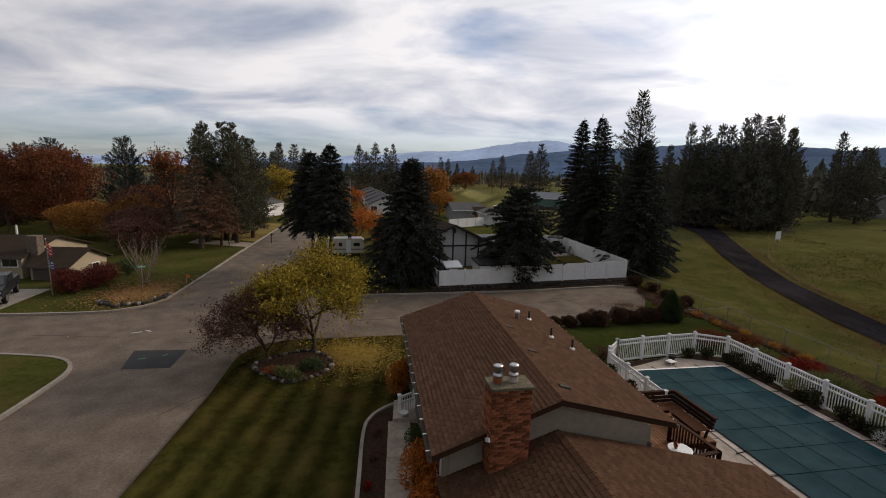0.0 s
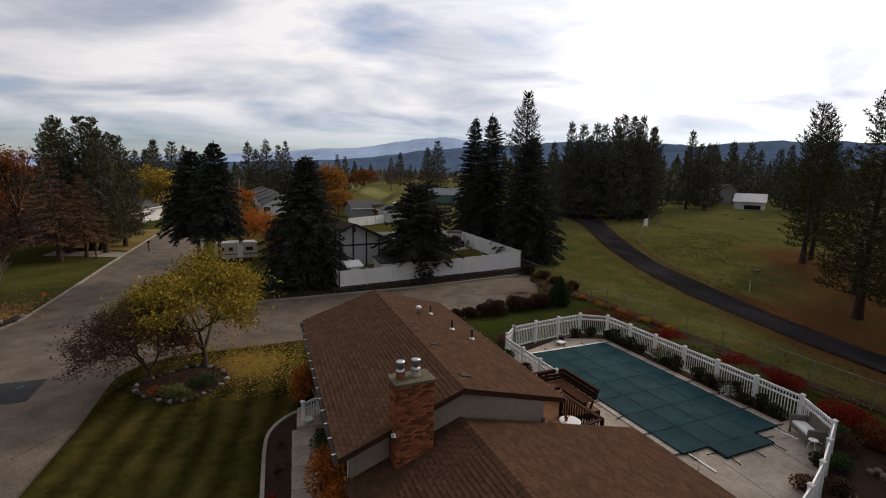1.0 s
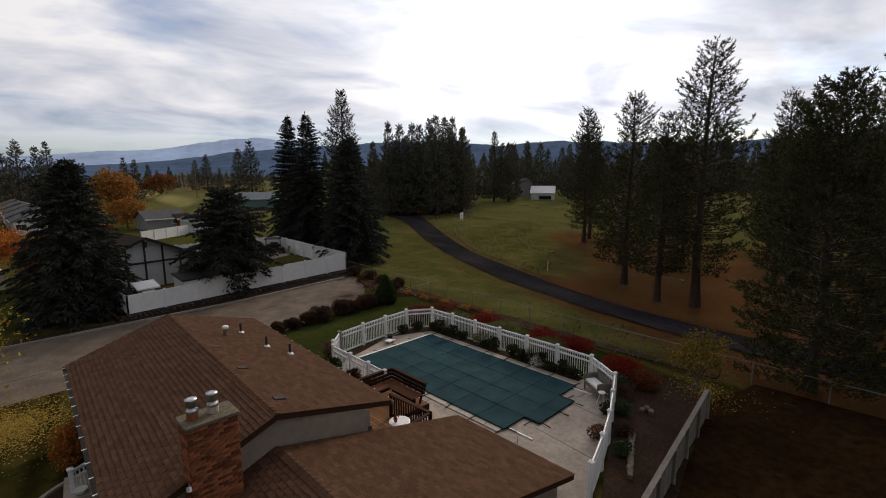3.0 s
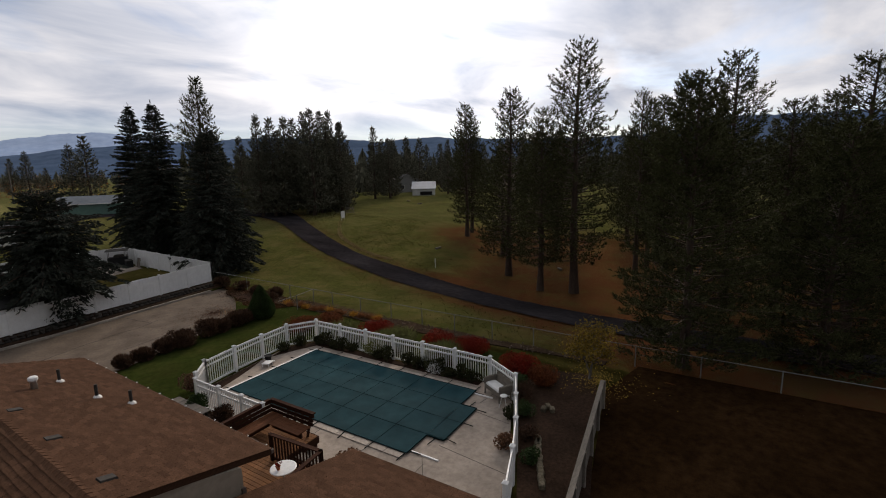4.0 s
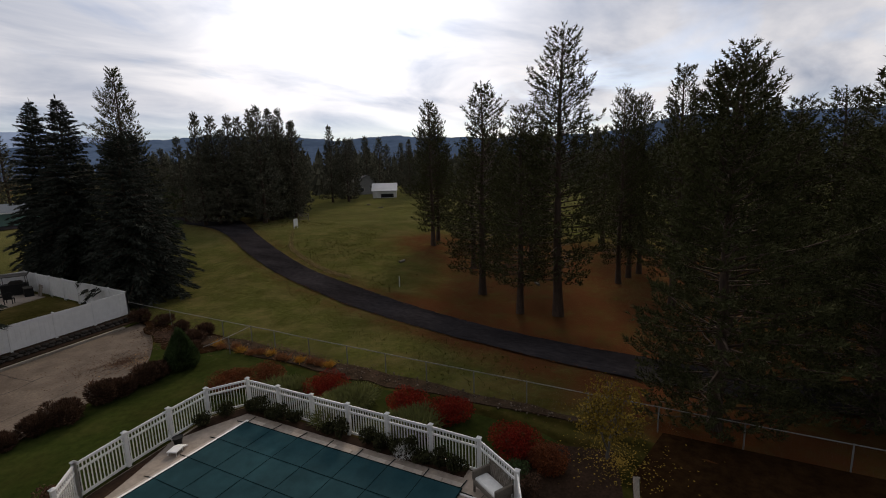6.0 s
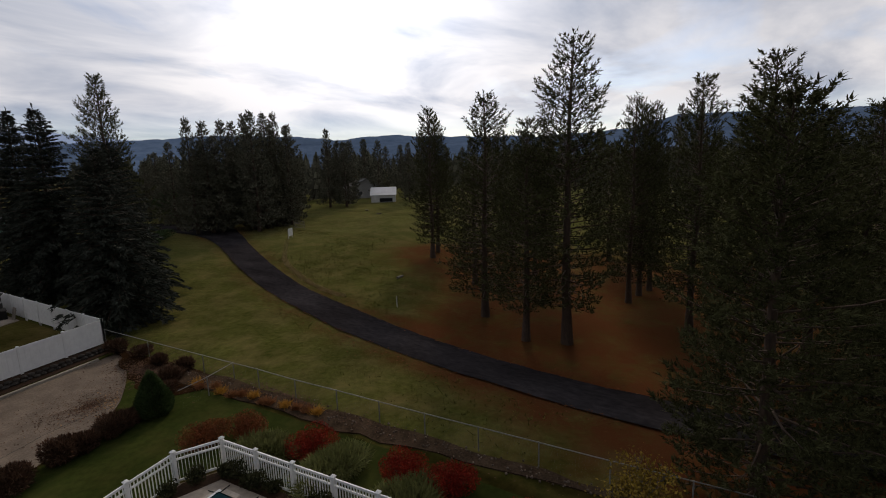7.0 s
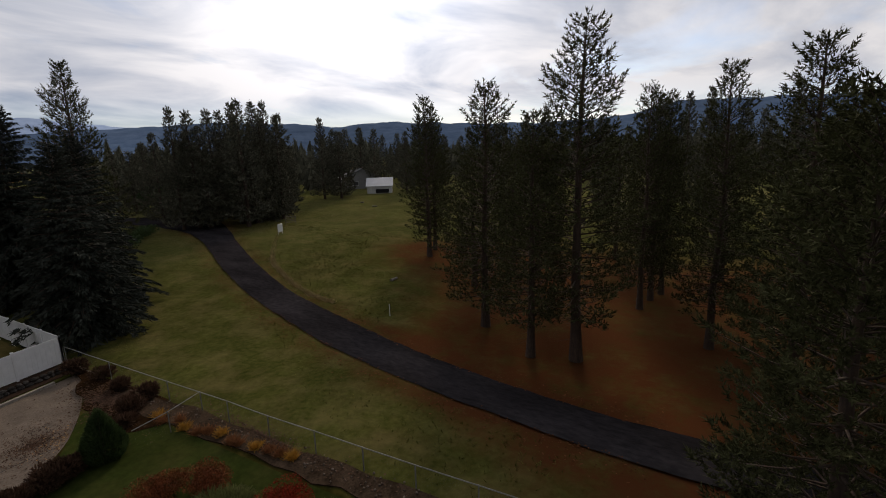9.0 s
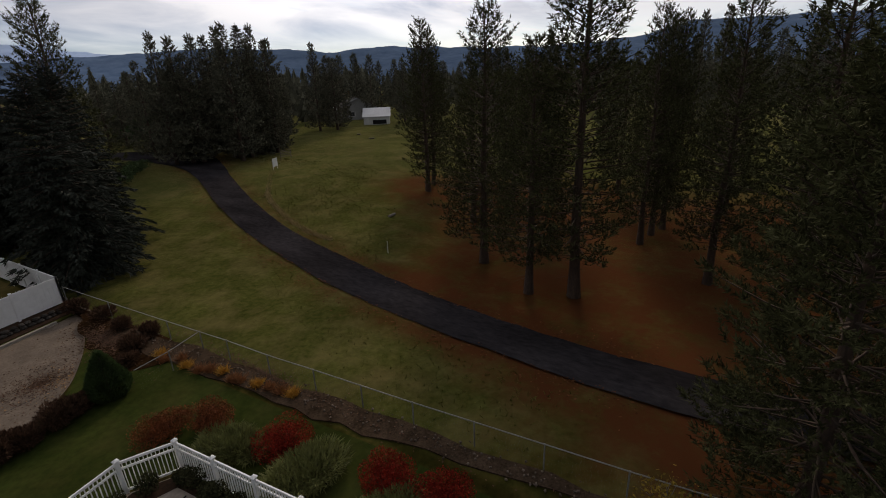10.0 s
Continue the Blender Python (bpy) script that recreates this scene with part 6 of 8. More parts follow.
def scatter_leaves(name, cx, cy, rx, ry, count, size, seed, material, label, z=0.012, power=0.7):
    rng = np.random.default_rng(seed)
    a, r = rng.uniform(0, 2 * np.pi, count), np.abs(rng.normal(0, 0.5, count)) * (1 + 0.3 * np.sin(3 * np.arange(count)))
    P = np.stack([cx + rx * r * np.cos(a), cy + ry * r * np.sin(a), z + rng.uniform(0, 0.02, count)], 1)
    A = rng.normal(size=(count, 3)) * np.array([1, 1, 0.22])
    A /= np.linalg.norm(A, axis=1, keepdims=True)
    B = np.cross(A, np.array([0, 0, 1.0]) + rng.normal(size=(count, 3)) * 0.2)
    s = (size * rng.uniform(0.6, 1.3, count))[:, None]
    v = np.stack([P - A * s * 0.5, P + B * s * 0.4, P + A * s * 0.5, P - B * s * 0.4], 1).reshape(-1, 3)
    tagged(new(name, raw_mesh(name, v, np.arange(4 * count).reshape(-1, 4), material)), label, "leaves", kind="stuff")


scatter_leaves("fallen_leaves", -1.7, 24.2, 2.8, 2.6, 20000, 0.065, 3, LEAF_CARPET, "carpet of yellow leaves fallen on the lawn")
scatter_leaves("fallen_leaves", -3.8, 22.9, 2.6, 2.8, 5000, 0.06, 4, WOODY, "brown leaves fallen under the front trees", 0.04)
scatter_leaves("fallen_leaves", -18.9, 36.0, 3.4, 4.0, 8000, 0.11, 5, LEAF_LITTER, "drift of tan leaves at the street corner", 0.02)
scatter_leaves("fallen_leaves", -19.6, 37.0, 4.5, 5.0, 3500, 0.11, 15, LEAF_RUST, "brown leaves blown over the neighbouring lawn", 0.015)
scatter_leaves("fallen_leaves", 23.2, 8.6, 2.0, 1.9, 900, 0.06, 7, LEAF_CARPET, "yellow leaves fallen on the garden bed", 0.05)
scatter_leaves("fallen_leaves", -7, 31, 16, 7, 500, 0.05, 8, LEAF_GOLD, "dry leaves blown across the street", -0.095)

# shrubs behind the pool fence
for i, (x, y, rx, ry, h, m) in enumerate(((19.6, 25.9, 1.3, 0.8, 1.1, LEAF_RUST), (20.9, 24.7, 1.1, 0.9, 1.25, LEAF_RUST), (21.6, 21.3, 1.2, 1.0, 1.15, LEAF_RED), (22.2, 17.0, 1.1, 1.0, 1.2, LEAF_RED), (22.6, 15.1, 1.1, 0.9, 1.15, LEAF_RED), (22.0, 12.0, 1.2, 1.0, 1.15, LEAF_RED), (21.6, 10.6, 0.8, 0.8, 1.0, LEAF_RUST))):
    bush("barberry_bush", x, y, rx * 1.05, ry * 1.05, h * 0.84, 50 + i, m if m is LEAF_RED else BARBERRY_RUST, 7000, 0.050, "crimson barberry bush behind the pool fence" if m is LEAF_RED else "rust-brown barberry bush behind the pool fence", "shrub", "shrubs behind the pool", lobes=9)
for i, (x, y, rx, ry, h) in enumerate(((20.4, 22.9, 1.4, 0.9, 0.75), (20.9, 19.5, 1.9, 1.1, 0.8), (21.1, 16.0, 1.5, 1.0, 0.75))):
    bush("juniper_bush", x, y, rx, ry, h, 60 + i, JUNIPER, 5200, 0.05, "spreading grey-green juniper behind the pool fence", "shrub", "shrubs behind the pool", spiky=0.26, lobes=9)
for i, (x, y, r, h) in enumerate(((11.0, 28.9, 0.65, 0.75), (12.0, 29.1, 0.75, 0.8), (13.2, 29.3, 0.8, 0.95), (14.2, 29.4, 1.15, 1.2), (15.9, 29.8, 1.05, 1.25), (16.6, 29.9, 0.8, 1.0), (17.9, 30.3, 1.15, 1.15), (18.7, 30.5, 0.8, 0.8))):
    bush("hedge_shrub", x, y, r * 0.8, r * 0.7, h * 0.85, 70 + i, WOODY, 4200, 0.05, "brownish deciduous shrub along the lane", "shrub", "shrubs along the lane", spiky=0.13, lobes=7)
for i in range(13):
    t = i / 12
    x, y = 22.45 + 1.35 * t, 31.6 - 8.2 * t
    r = random.Random(i)
    rng = np.random.default_rng(i)
    n = 220
    ob = thing("ornamental_grass", pose(x + r.uniform(-0.25, 0.25), y + r.uniform(-0.2, 0.2), 0.05), "tuft of dry tawny ornamental grass by the fence", "grass", "dry grasses by the fence")
    P = rng.normal(size=(n, 3)) * np.array([0.10, 0.10, 0.0])
    D = rng.normal(size=(n, 3)) * np.array([0.75, 0.75, 0.15]) + np.array([0, 0, 0.8])
    v, f = blades(P, D, rng.uniform(0.25, 0.5, n), 0.03, rng)
    part("blades", raw_mesh("blades", v, f, DRY_GRASS if i % 3 else LEAF_GOLD), None, ob)
ob = thing("arborvitae", pose(19.8, 30.5, 0), "small dense conical evergreen at the end of the lane", "conifer")
part("trunk", Geo().tube((0, 0, -0.1), (0, 0, 1.9), 0.06, 0.02, 8), BARK, ob)
rng = np.random.default_rng(200)
n = 9000
t = 1 - np.sqrt(rng.uniform(0, 1, n))
a = rng.uniform(0, 2 * np.pi, n)
rad = 0.92 * np.clip(1 - t ** 1.5, 0, 1) * np.clip(0.72 + 2.2 * t, 0, 1) * rng.uniform(0.80, 1.0, n) * (1 + 0.05 * np.sin(a * 5 + t * 9))
v, fc = blades(np.stack([rad * np.cos(a), rad * np.sin(a), 0.04 + 2.2 * t], 1), np.stack([np.cos(a) * 0.5, np.sin(a) * 0.5, np.full(n, 0.9)], 1) + rng.normal(size=(n, 3)) * 0.25, rng.uniform(0.10, 0.2, n), 0.05, rng)
part("crown", raw_mesh("crown", v, fc, LEAF_GREEN), None, ob)
broadleaf("birch_tree", 23.2, 9.0, 2.9, 1.5, 15, LEAF_YELLOW_SHADED, 3200, 0.085, "small yellow-leaved tree by the garden fence", "tree", fork=0.12, spread=0.9, bark=BARK_GREY)
# plants inside the pool fence
POOL_LEAF = mat("pool_bed_leaves", (0.020, 0.024, 0.011), (0.052, 0.050, 0.024), 1.5, 0.85, spread=0.5, thin=0.1, spec=0.04)
STRIP_PLANTS = [(21.22 + 0.06 * math.sin(k * 2.1), 20.9 - 0.62 * k, 0.34 + 0.12 * math.sin(k * 1.7) ** 2, 0.42 + 0.42 * math.sin(k * 1.3 + 0.6) ** 2, POOL_LEAF) for k in range(17) if k not in (5, 6, 9)]
for i, (u, v, r, h, m) in enumerate(STRIP_PLANTS + [(20.6, 21.6, 0.55, 0.6, POOL_LEAF), (19.6, 21.75, 0.45, 0.5, POOL_LEAF), (19.1, 8.2, 0.35, 0.55, POOL_LEAF), (17.2, 7.65, 0.45, 0.6, LARCH), (14.3, 21.7, 0.55, 0.9, LEAF_PURPLE), (13.7, 11.6, 0.45, 0.7, LARCH)]):
    x, y, z = W(u, v)
    bush("pool_plant", x, y, r, r, h, 90 + i, m, 800, 0.07, "dark leafy plant at the foot of the pool fence" if m is POOL_LEAF else "withered shrub beside the pool", "plant", "plants by the pool fence", 0.05)
x, y, z = W(21.05, 12.95)
bush("silver_grass", x, y, 0.32, 0.32, 0.5, 120, WHITE_METAL, 420, 0.015, "round pale silvery ornamental grass", "plant", z=0.06, spiky=0.2)


sheet("lane_end", smooth_line([(21.8, 39.2), (21.5, 38.3), (21.5, 37.1), (21.0, 36.2), (21.0, 35.3), (20.6, 34.4), (20.6, 33.6), (20.0, 32.9), (19.4, 31.9), (20.6, 32.3), (21.4, 31.4), (22.9, 31.0), (23.7, 33.0), (23.2, 38.5), (22.7, 43.4), (22.45, 42.3), (22.35, 40.0)] + [(21.7, 39.2)], 4)[:-1], 0.035, SHADED_LITTER_EARTH, "dark leaf-strewn earth at the end of the lane", "ground", 0.06)
scatter_leaves("fallen_leaves", 22.0, 36.0, 1.7, 4.2, 2600, 0.10, 16, WOODY, "brown leaves gathered at the end of the lane", 0.05)
scatter_leaves("fallen_leaves", 18.6, 34.6, 4.2, 3.4, 3200, 0.07, 19, WOODY, "brown leaves trodden into the lane", -0.09)
scatter_leaves("fallen_leaves", 19.8, 33.6, 2.2, 1.8, 700, 0.06, 17, LEAF_LITTER, "dry leaves on the lane", -0.09)
scatter_leaves("fallen_leaves", 24.2, 26.0, 0.7, 12, 1500, 0.08, 18, WOODY, "brown leaves along the chain-link fence", 0.07)
for i, (x, y, r, h) in enumerate(((22.6, 41.2, 0.8, 0.9), (23.1, 39.0, 0.7, 0.7), (22.9, 36.6, 0.7, 0.6), (22.2, 33.6, 0.8, 0.75), (23.3, 34.4, 0.7, 0.7), (21.4, 32.4, 0.6, 0.55))):
    bush("scrub_bush", x, y, r, r * 0.9, h, 180 + i, WOODY, 1300, 0.06, "low brown scrub by the chain-link fence", "shrub", "scrub by the fence", spiky=0.2)


STONE_MIX = mat("brown_stone", (0.075, 0.058, 0.045), (0.17, 0.135, 0.108), 6, 0.95, 0.4, 20, spread=0.45, spec=0.05)
rubble = Geo()
rr = random.Random(61)
for i in range(260):
    y = rr.uniform(9.5, 35)
    x = float(np.interp(y, [9, 14, 20, 25, 31, 36.5], [25.2, 24.8, 24.3, 23.85, 23.4, 22.7])) + rr.gauss(0, 0.28)
    s = rr.uniform(0.04, 0.12)
    rubble.rock((x, y, 0.07), (s, s * rr.uniform(0.7, 1.2), s * 0.7), 900 + i)
tagged(part("rubble", rubble, STONE_MIX), "loose brownish stones strewn along the chain-link fence", "stones", kind="stuff")
sheet("mulch_strip", [W(u, v)[:2] for u, v in ((11.6, 15.98), (13.55, 15.98), (13.55, 20.2), (13.1, 20.5), (11.6, 20.5))], 0.04, SOIL, "dark mulch beside the short pool fence", "garden bed", 0.05)
for i, (u, v, r, h) in enumerate(((13.2, 19.3, 0.42, 0.95), (13.2, 17.7, 0.45, 0.9), (13.15, 16.6, 0.35, 0.7))):
    x, y, z = W(u, v)
    bush("fence_shrub", x, y, r, r, h, 350 + i, LEAF_GREEN if i != 1 else WOODY, 1500, 0.06, "dark leafy shrub beside the short white fence", "shrub", "shrubs by the short fence", spiky=0.14)


for i, (u, v, r, h) in enumerate(((19.6, 7.75, 0.5, 0.6), (18.2, 7.1, 0.45, 0.5), (16.9, 6.55, 0.4, 0.55), (20.9, 8.3, 0.55, 0.8), (21.6, 8.9, 0.5, 0.7))):
    x, y, z = W(u, v)
    bush("bed_plant", x, y, r, r, h, 360 + i, WOODY if i % 2 else LEAF_GREEN, 1100, 0.06, "withered dark plant in the garden bed", "plant", "plants in the garden bed", z=0.04)


def build_plank_table():
    ob = thing("picnic_table", at_plot(12.62, 19.2, 0.0), "weathered grey plank table beside the pool fence", "table")
    for i in range(4):
        part("plank", Geo().box((0, -0.83 + 0.555 * i, 0.70), (0.78, 0.53, 0.04), 0.006), WOOD_GREY, ob)
    for sx in (-0.3, 0.3):
        for sy in (-0.9, 0.9):
            part("leg", Geo().box((sx, sy, 0.34), (0.08, 0.08, 0.68)), TIMBER, ob)
    part("apron", Geo().box((0, 0, 0.63), (0.06, 2.0, 0.09)), TIMBER, ob)


build_plank_table()


def build_tipped_chair():
    ob = thing("lounge_chair", at_plot(17.8, 20.95, 0.06, 20), "small white plastic chair lying by the pool end", "chair")
    part("seat", Geo().box((0, 0, 0.16), (0.42, 0.40, 0.04), 0.015), WHITE, ob)
    part("backrest", Geo().box((0.30, 0, 0.12), (0.30, 0.38, 0.04), 0.015, Matrix.Rotation(0.35, 3, "Y")), WHITE, ob)
    for sx in (-0.18, 0.18):
        for sy in (-0.17, 0.17):
            part("leg", Geo().tube((sx, sy, 0.0), (sx * 0.9, sy * 0.9, 0.15), 0.018, 0.018, 6), WHITE, ob)


build_tipped_chair()
pot = thing("plant_pot", at_plot(18.25, 21.45, 0.07), "dark round planter by the pool fence", "plant pot")
part("pot", Geo().lathe((0, 0, 0), [(0.13, 0.0), (0.18, 0.25), (0.20, 0.27), (0.16, 0.25)], 14), BLACK, pot)
stand = thing("plant_stand", at_plot(19.72, 8.78, 0.06), "white wire plant stand by the sofa", "plant stand")
for k in range(3):
    a = 2.1 * k
    part("leg", Geo().tube((0.20 * math.cos(a), 0.20 * math.sin(a), 0), (0.06 * math.cos(a), 0.06 * math.sin(a), 0.5), 0.014, 0.014, 6), WHITE_METAL, stand)
part("ring", Geo().lathe((0, 0, 0.5), [(0.14, 0.0), (0.16, 0.02), (0.14, 0.04)], 14), WHITE_METAL, stand)


# ---------------------------------------------------------------- fences
def build_board_fence():
    a, b = Vector((12.6, 5.85, 0)), Vector((20.95, 7.70, 0))
    ob = thing("board_fence", pose(0, 0, 0), "weathered grey board fence along the garden bed", "fence")
    d = (b - a).normalized()
    n = int((b - a).length / 0.16)
    ang = math.atan2(d.y, d.x)
    me = [Geo().box((0, 0, 0.58), (0.148, 0.022, 1.16 + k), 0.004).mesh("board", WOOD_GREY) for k in (0, 0.02)]
    for i in range(n):
        p = a + d * (i + 0.5) * 0.16
        s = part("board", me[i % 2], None, ob)
        s.matrix_world = Matrix.Translation(p) @ Matrix.Rotation(ang, 4, "Z")
    part("cap_rail", Geo().beam(a + Vector((0, 0, 1.20)), b + Vector((0, 0, 1.20)), 0.16, 0.035), WOOD_GREY, ob)
    k = 6
    for i in range(k):
        p = a.lerp(b, i / (k - 1)) + Vector((d.y, -d.x, 0)) * 0.07
        part("post", Geo().box((p.x, p.y, 0.6), (0.09, 0.09, 1.2)), WOOD_GREY, ob)


build_board_fence()
row = thing("edging_stones", pose(0, 0, 0), "curved row of pale rough edging stones in the garden bed", "stones")
for i, (x, y) in enumerate(smooth_line([(15.2, 7.55), (16.0, 8.0), (16.9, 8.5), (17.4, 8.75)], 4) + [(19.4, 9.5), (19.7, 9.45), (19.55, 9.2)]):
    part("stone", Geo().box((x, y, 0.11), (0.30, 0.19, 0.16), 0.03, Matrix.Rotation(0.55 + 0.3 * math.sin(i * 2.3), 3, "Z")), MOSSY, row)


def build_chain_fence():
    line = [(22.9, 43.6), (23.3, 38.5), (23.75, 33.0), (24.15, 28.4), (24.3, 25.6), (24.55, 22.9), (24.75, 20.4), (24.95, 18.0), (25.2, 15.5), (25.45, 13.0), (25.7, 10.4), (26.0, 7.8), (26.3, 5.0), (26.6, 2.0), (27, -2), (27.4, -6)]
    spur = [(24.0, 30.4), (22.2, 29.9), (20.6, 29.7)]
    ob = thing("chain_link_fence", pose(0, 0, 0), "galvanised chain-link fence along the golf ground", "fence")
    h = 1.05
    for run in (line, spur):
        for a, b in zip(run, run[1:]):
            za, zb = max(-0.1, ground_z(*a)), max(-0.1, ground_z(*b))
            part("post", Geo().tube((*a, za - 0.1), (*a, za + h + 0.03), 0.026, 0.026, 8), RAIL, ob)
            part("top_rail", Geo().tube((*a, za + h), (*b, zb + h), 0.021, 0.021, 6, False), RAIL, ob)
            g = Geo()
            A, B = Vector((*a, za)), Vector((*b, zb))
            ln = (B - A).length
            n = int(ln / 0.11)
            for i in range(n):
                for s in (0, 1):
                    p0, p1 = A.lerp(B, i / n), A.lerp(B, (i + 0.5) / n)
                    for j in range(5):
                        x0, x1 = (p0, p1) if (j + s) % 2 else (p1, p0)
                        z0, z1 = h * j / 5, h * (j + 1) / 5
                        q0, q1 = x0 + Vector((0, 0, z0)), x1 + Vector((0, 0, z1))
                        w = Vector((0, 0, 0.0022))
                        if s == 0:
                            g.add([q0 - w, q1 - w, q1 + w, q0 + w], [(0, 1, 2, 3)])
            tagged(part("mesh_panel", g, WIRE, ob), kind="stuff")


build_chain_fence()


def build_privacy_fence():
    ob = thing("privacy_fence", pose(0, 0, 0), "tall white vinyl privacy fence on a low dark stone wall", "fence")
    runs = [[(3.85, 38.15, 1.27), (22.5, 42.75, 1.66)], [(22.5, 42.75, 1.66), (21.5, 60.0, 1.66)], [(3.85, 38.15, 1.27), (3.4, 41.0, 1.3)], [(21.5, 60.0, 1.66), (4.0, 60.5, 1.6)]]
    z0 = 0.36
    for (ax, ay, ah), (bx, by, bh) in runs:
        a, b = Vector((ax, ay, z0)), Vector((bx, by, z0))
        n = max(1, round((b - a).length / 2.42))
        d = (b - a).normalized()
        for i in range(n):
            h = round((ah + (bh - ah) * (i + 0.5) / n) / 0.06) * 0.06
            p, q = a.lerp(b, i / n) + d * 0.06, a.lerp(b, (i + 1) / n) - d * 0.06
            panel = part("panel", Geo().beam(p + Vector((0, 0, h / 2 + 0.03)), q + Vector((0, 0, h / 2 + 0.03)), 0.030, h - 0.1), WHITE, ob)
            for k in range(1, 9):
                o = p.lerp(q, k / 9)
                part("batten", Geo().box((o.x, o.y, z0 + h / 2 + 0.03), (0.022, 0.044, h - 0.16), 0, Matrix.Rotation(math.atan2(d.y, d.x), 3, "Z")), WHITE, panel)
            part("rail", Geo().beam(p + Vector((0, 0, h - 0.03)), q + Vector((0, 0, h - 0.03)), 0.055, 0.09), WHITE, ob)
            part("rail", Geo().beam(p + Vector((0, 0, 0.08)), q + Vector((0, 0, 0.08)), 0.055, 0.12), WHITE, ob)
        for i in range(n + 1):
            h = ah + (bh - ah) * i / n
            p = a.lerp(b, i / n)
            b2 = part("post", Geo().box((p.x, p.y, z0 + h / 2 - 0.2), (0.125, 0.125, h + 0.45), 0.01), WHITE, ob)
            part("post_cap", Geo().box((p.x, p.y, z0 + h + 0.055), (0.155, 0.155, 0.05), 0.03), WHITE, b2)


build_privacy_fence()


def build_stone_wall():
    ob = thing("stone_wall", pose(0, 0, 0), "low dark dry-stone retaining wall under the white fence", "wall")
    a, b = Vector((3.2, 37.75, 0)), Vector((22.75, 42.25, 0))
    d = (b - a).normalized()
    rnd = random.Random(7)
    x = 0.0
    side = Vector((d.y, -d.x, 0))
    for row in range(2):
        x = rnd.uniform(0, 0.2)
        while x < (b - a).length - 0.3:
            w = rnd.uniform(0.26, 0.5)
            p = a + d * (x + w / 2) + side * (0.05 if row == 0 else -0.02)
            part("stone", Geo().rock((p.x, p.y, 0.10 + 0.17 * row), (w * 1.05, 0.34, 0.2), rnd.randint(0, 9999)), STONE_DARK, ob)
            x += w
    part("core", Geo().beam(a + Vector((0, 0, 0.14)) - side * 0.28, b + Vector((0, 0, 0.14)) - side * 0.28, 0.55, 0.36), SOIL, ob)


build_stone_wall()
YARD_GRASS = lawn_material("yard_grass", (0.040, 0.036, 0.010), (0.072, 0.062, 0.018), dry=(0.12, 0.085, 0.035), dryness=0.45)
sheet("patio", [(14.6, 52.4), (18.0, 53.3), (21.3, 54.9), (21.1, 59.7), (14.3, 59.7)], 0.38, CONCRETE, "grey paved patio in the fenced yard", "patio", 0.1)
sheet("yard", [(3.8, 38.4), (22.2, 42.95), (21.3, 59.8), (3.9, 60.3)], 0.34, YARD_GRASS, "fenced back yard of the half-timbered house", "yard", 0.4)
sheet("verge", [(-2.0, 36.6), (11.4, 38.75), (22.8, 41.65), (22.9, 42.4), (3.2, 37.9), (-2.0, 37.6)], 0.03, SOIL, "bare dark verge between lane and stone wall", "verge", 0.06)


# ---------------------------------------------------------------- houses
def gable_house(name, x, y, z, turn, size, eave, rise, wall_m, roof_m, label, windows=(), over=0.4, group="", door=None):
    """A house with its ridge along its own y; size: width, depth. windows: (side, along, height, w, h)."""
    w, d = size
    ob = thing(name, pose(x, y, z, 0, 0, turn), label, "house", group)
    prof = [(-w / 2, -0.3), (w / 2, -0.3), (w / 2, eave), (0, eave + rise), (-w / 2, eave)]
    vs = [(a, b, c) for b in (-d / 2, d / 2) for a, c in prof]
    part("wall", Geo().add(vs, [(0, 1, 2, 3, 4), (9, 8, 7, 6, 5)] + [(i, 5 + i, 5 + (i + 1) % 5, (i + 1) % 5) for i in range(5)]), wall_m, ob)
    s = rise / (w / 2)
    for sg in (-1, 1):
        low = (sg * (w / 2 + over), eave - s * over + 0.14)
        q = [(low[0], -d / 2 - over, low[1]), (low[0], d / 2 + over, low[1]), (0, d / 2 + over, eave + rise + 0.14), (0, -d / 2 - over, eave + rise + 0.14)]
        if sg < 0:
            q = q[::-1]
        part("roof", Geo().slab(q, 0.14), roof_m, ob)
        part("fascia", Geo().beam((low[0], -d / 2 - over, low[1] - 0.08), (low[0], d / 2 + over, low[1] - 0.08), 0.04, 0.2), WHITE if roof_m is not ROOF_BROWN else FASCIA, ob)
    for side, along, h, ww, hh in windows:
        if side in ("-y", "+y"):
            window_part(ob, (along, (-d / 2 - 0.003) if side == "-y" else d / 2 + 0.003, h), (ww, hh), side)
        else:
            window_part(ob, ((-w / 2 - 0.003) if side == "-x" else w / 2 + 0.003, along, h), (ww, hh), side)
    return ob


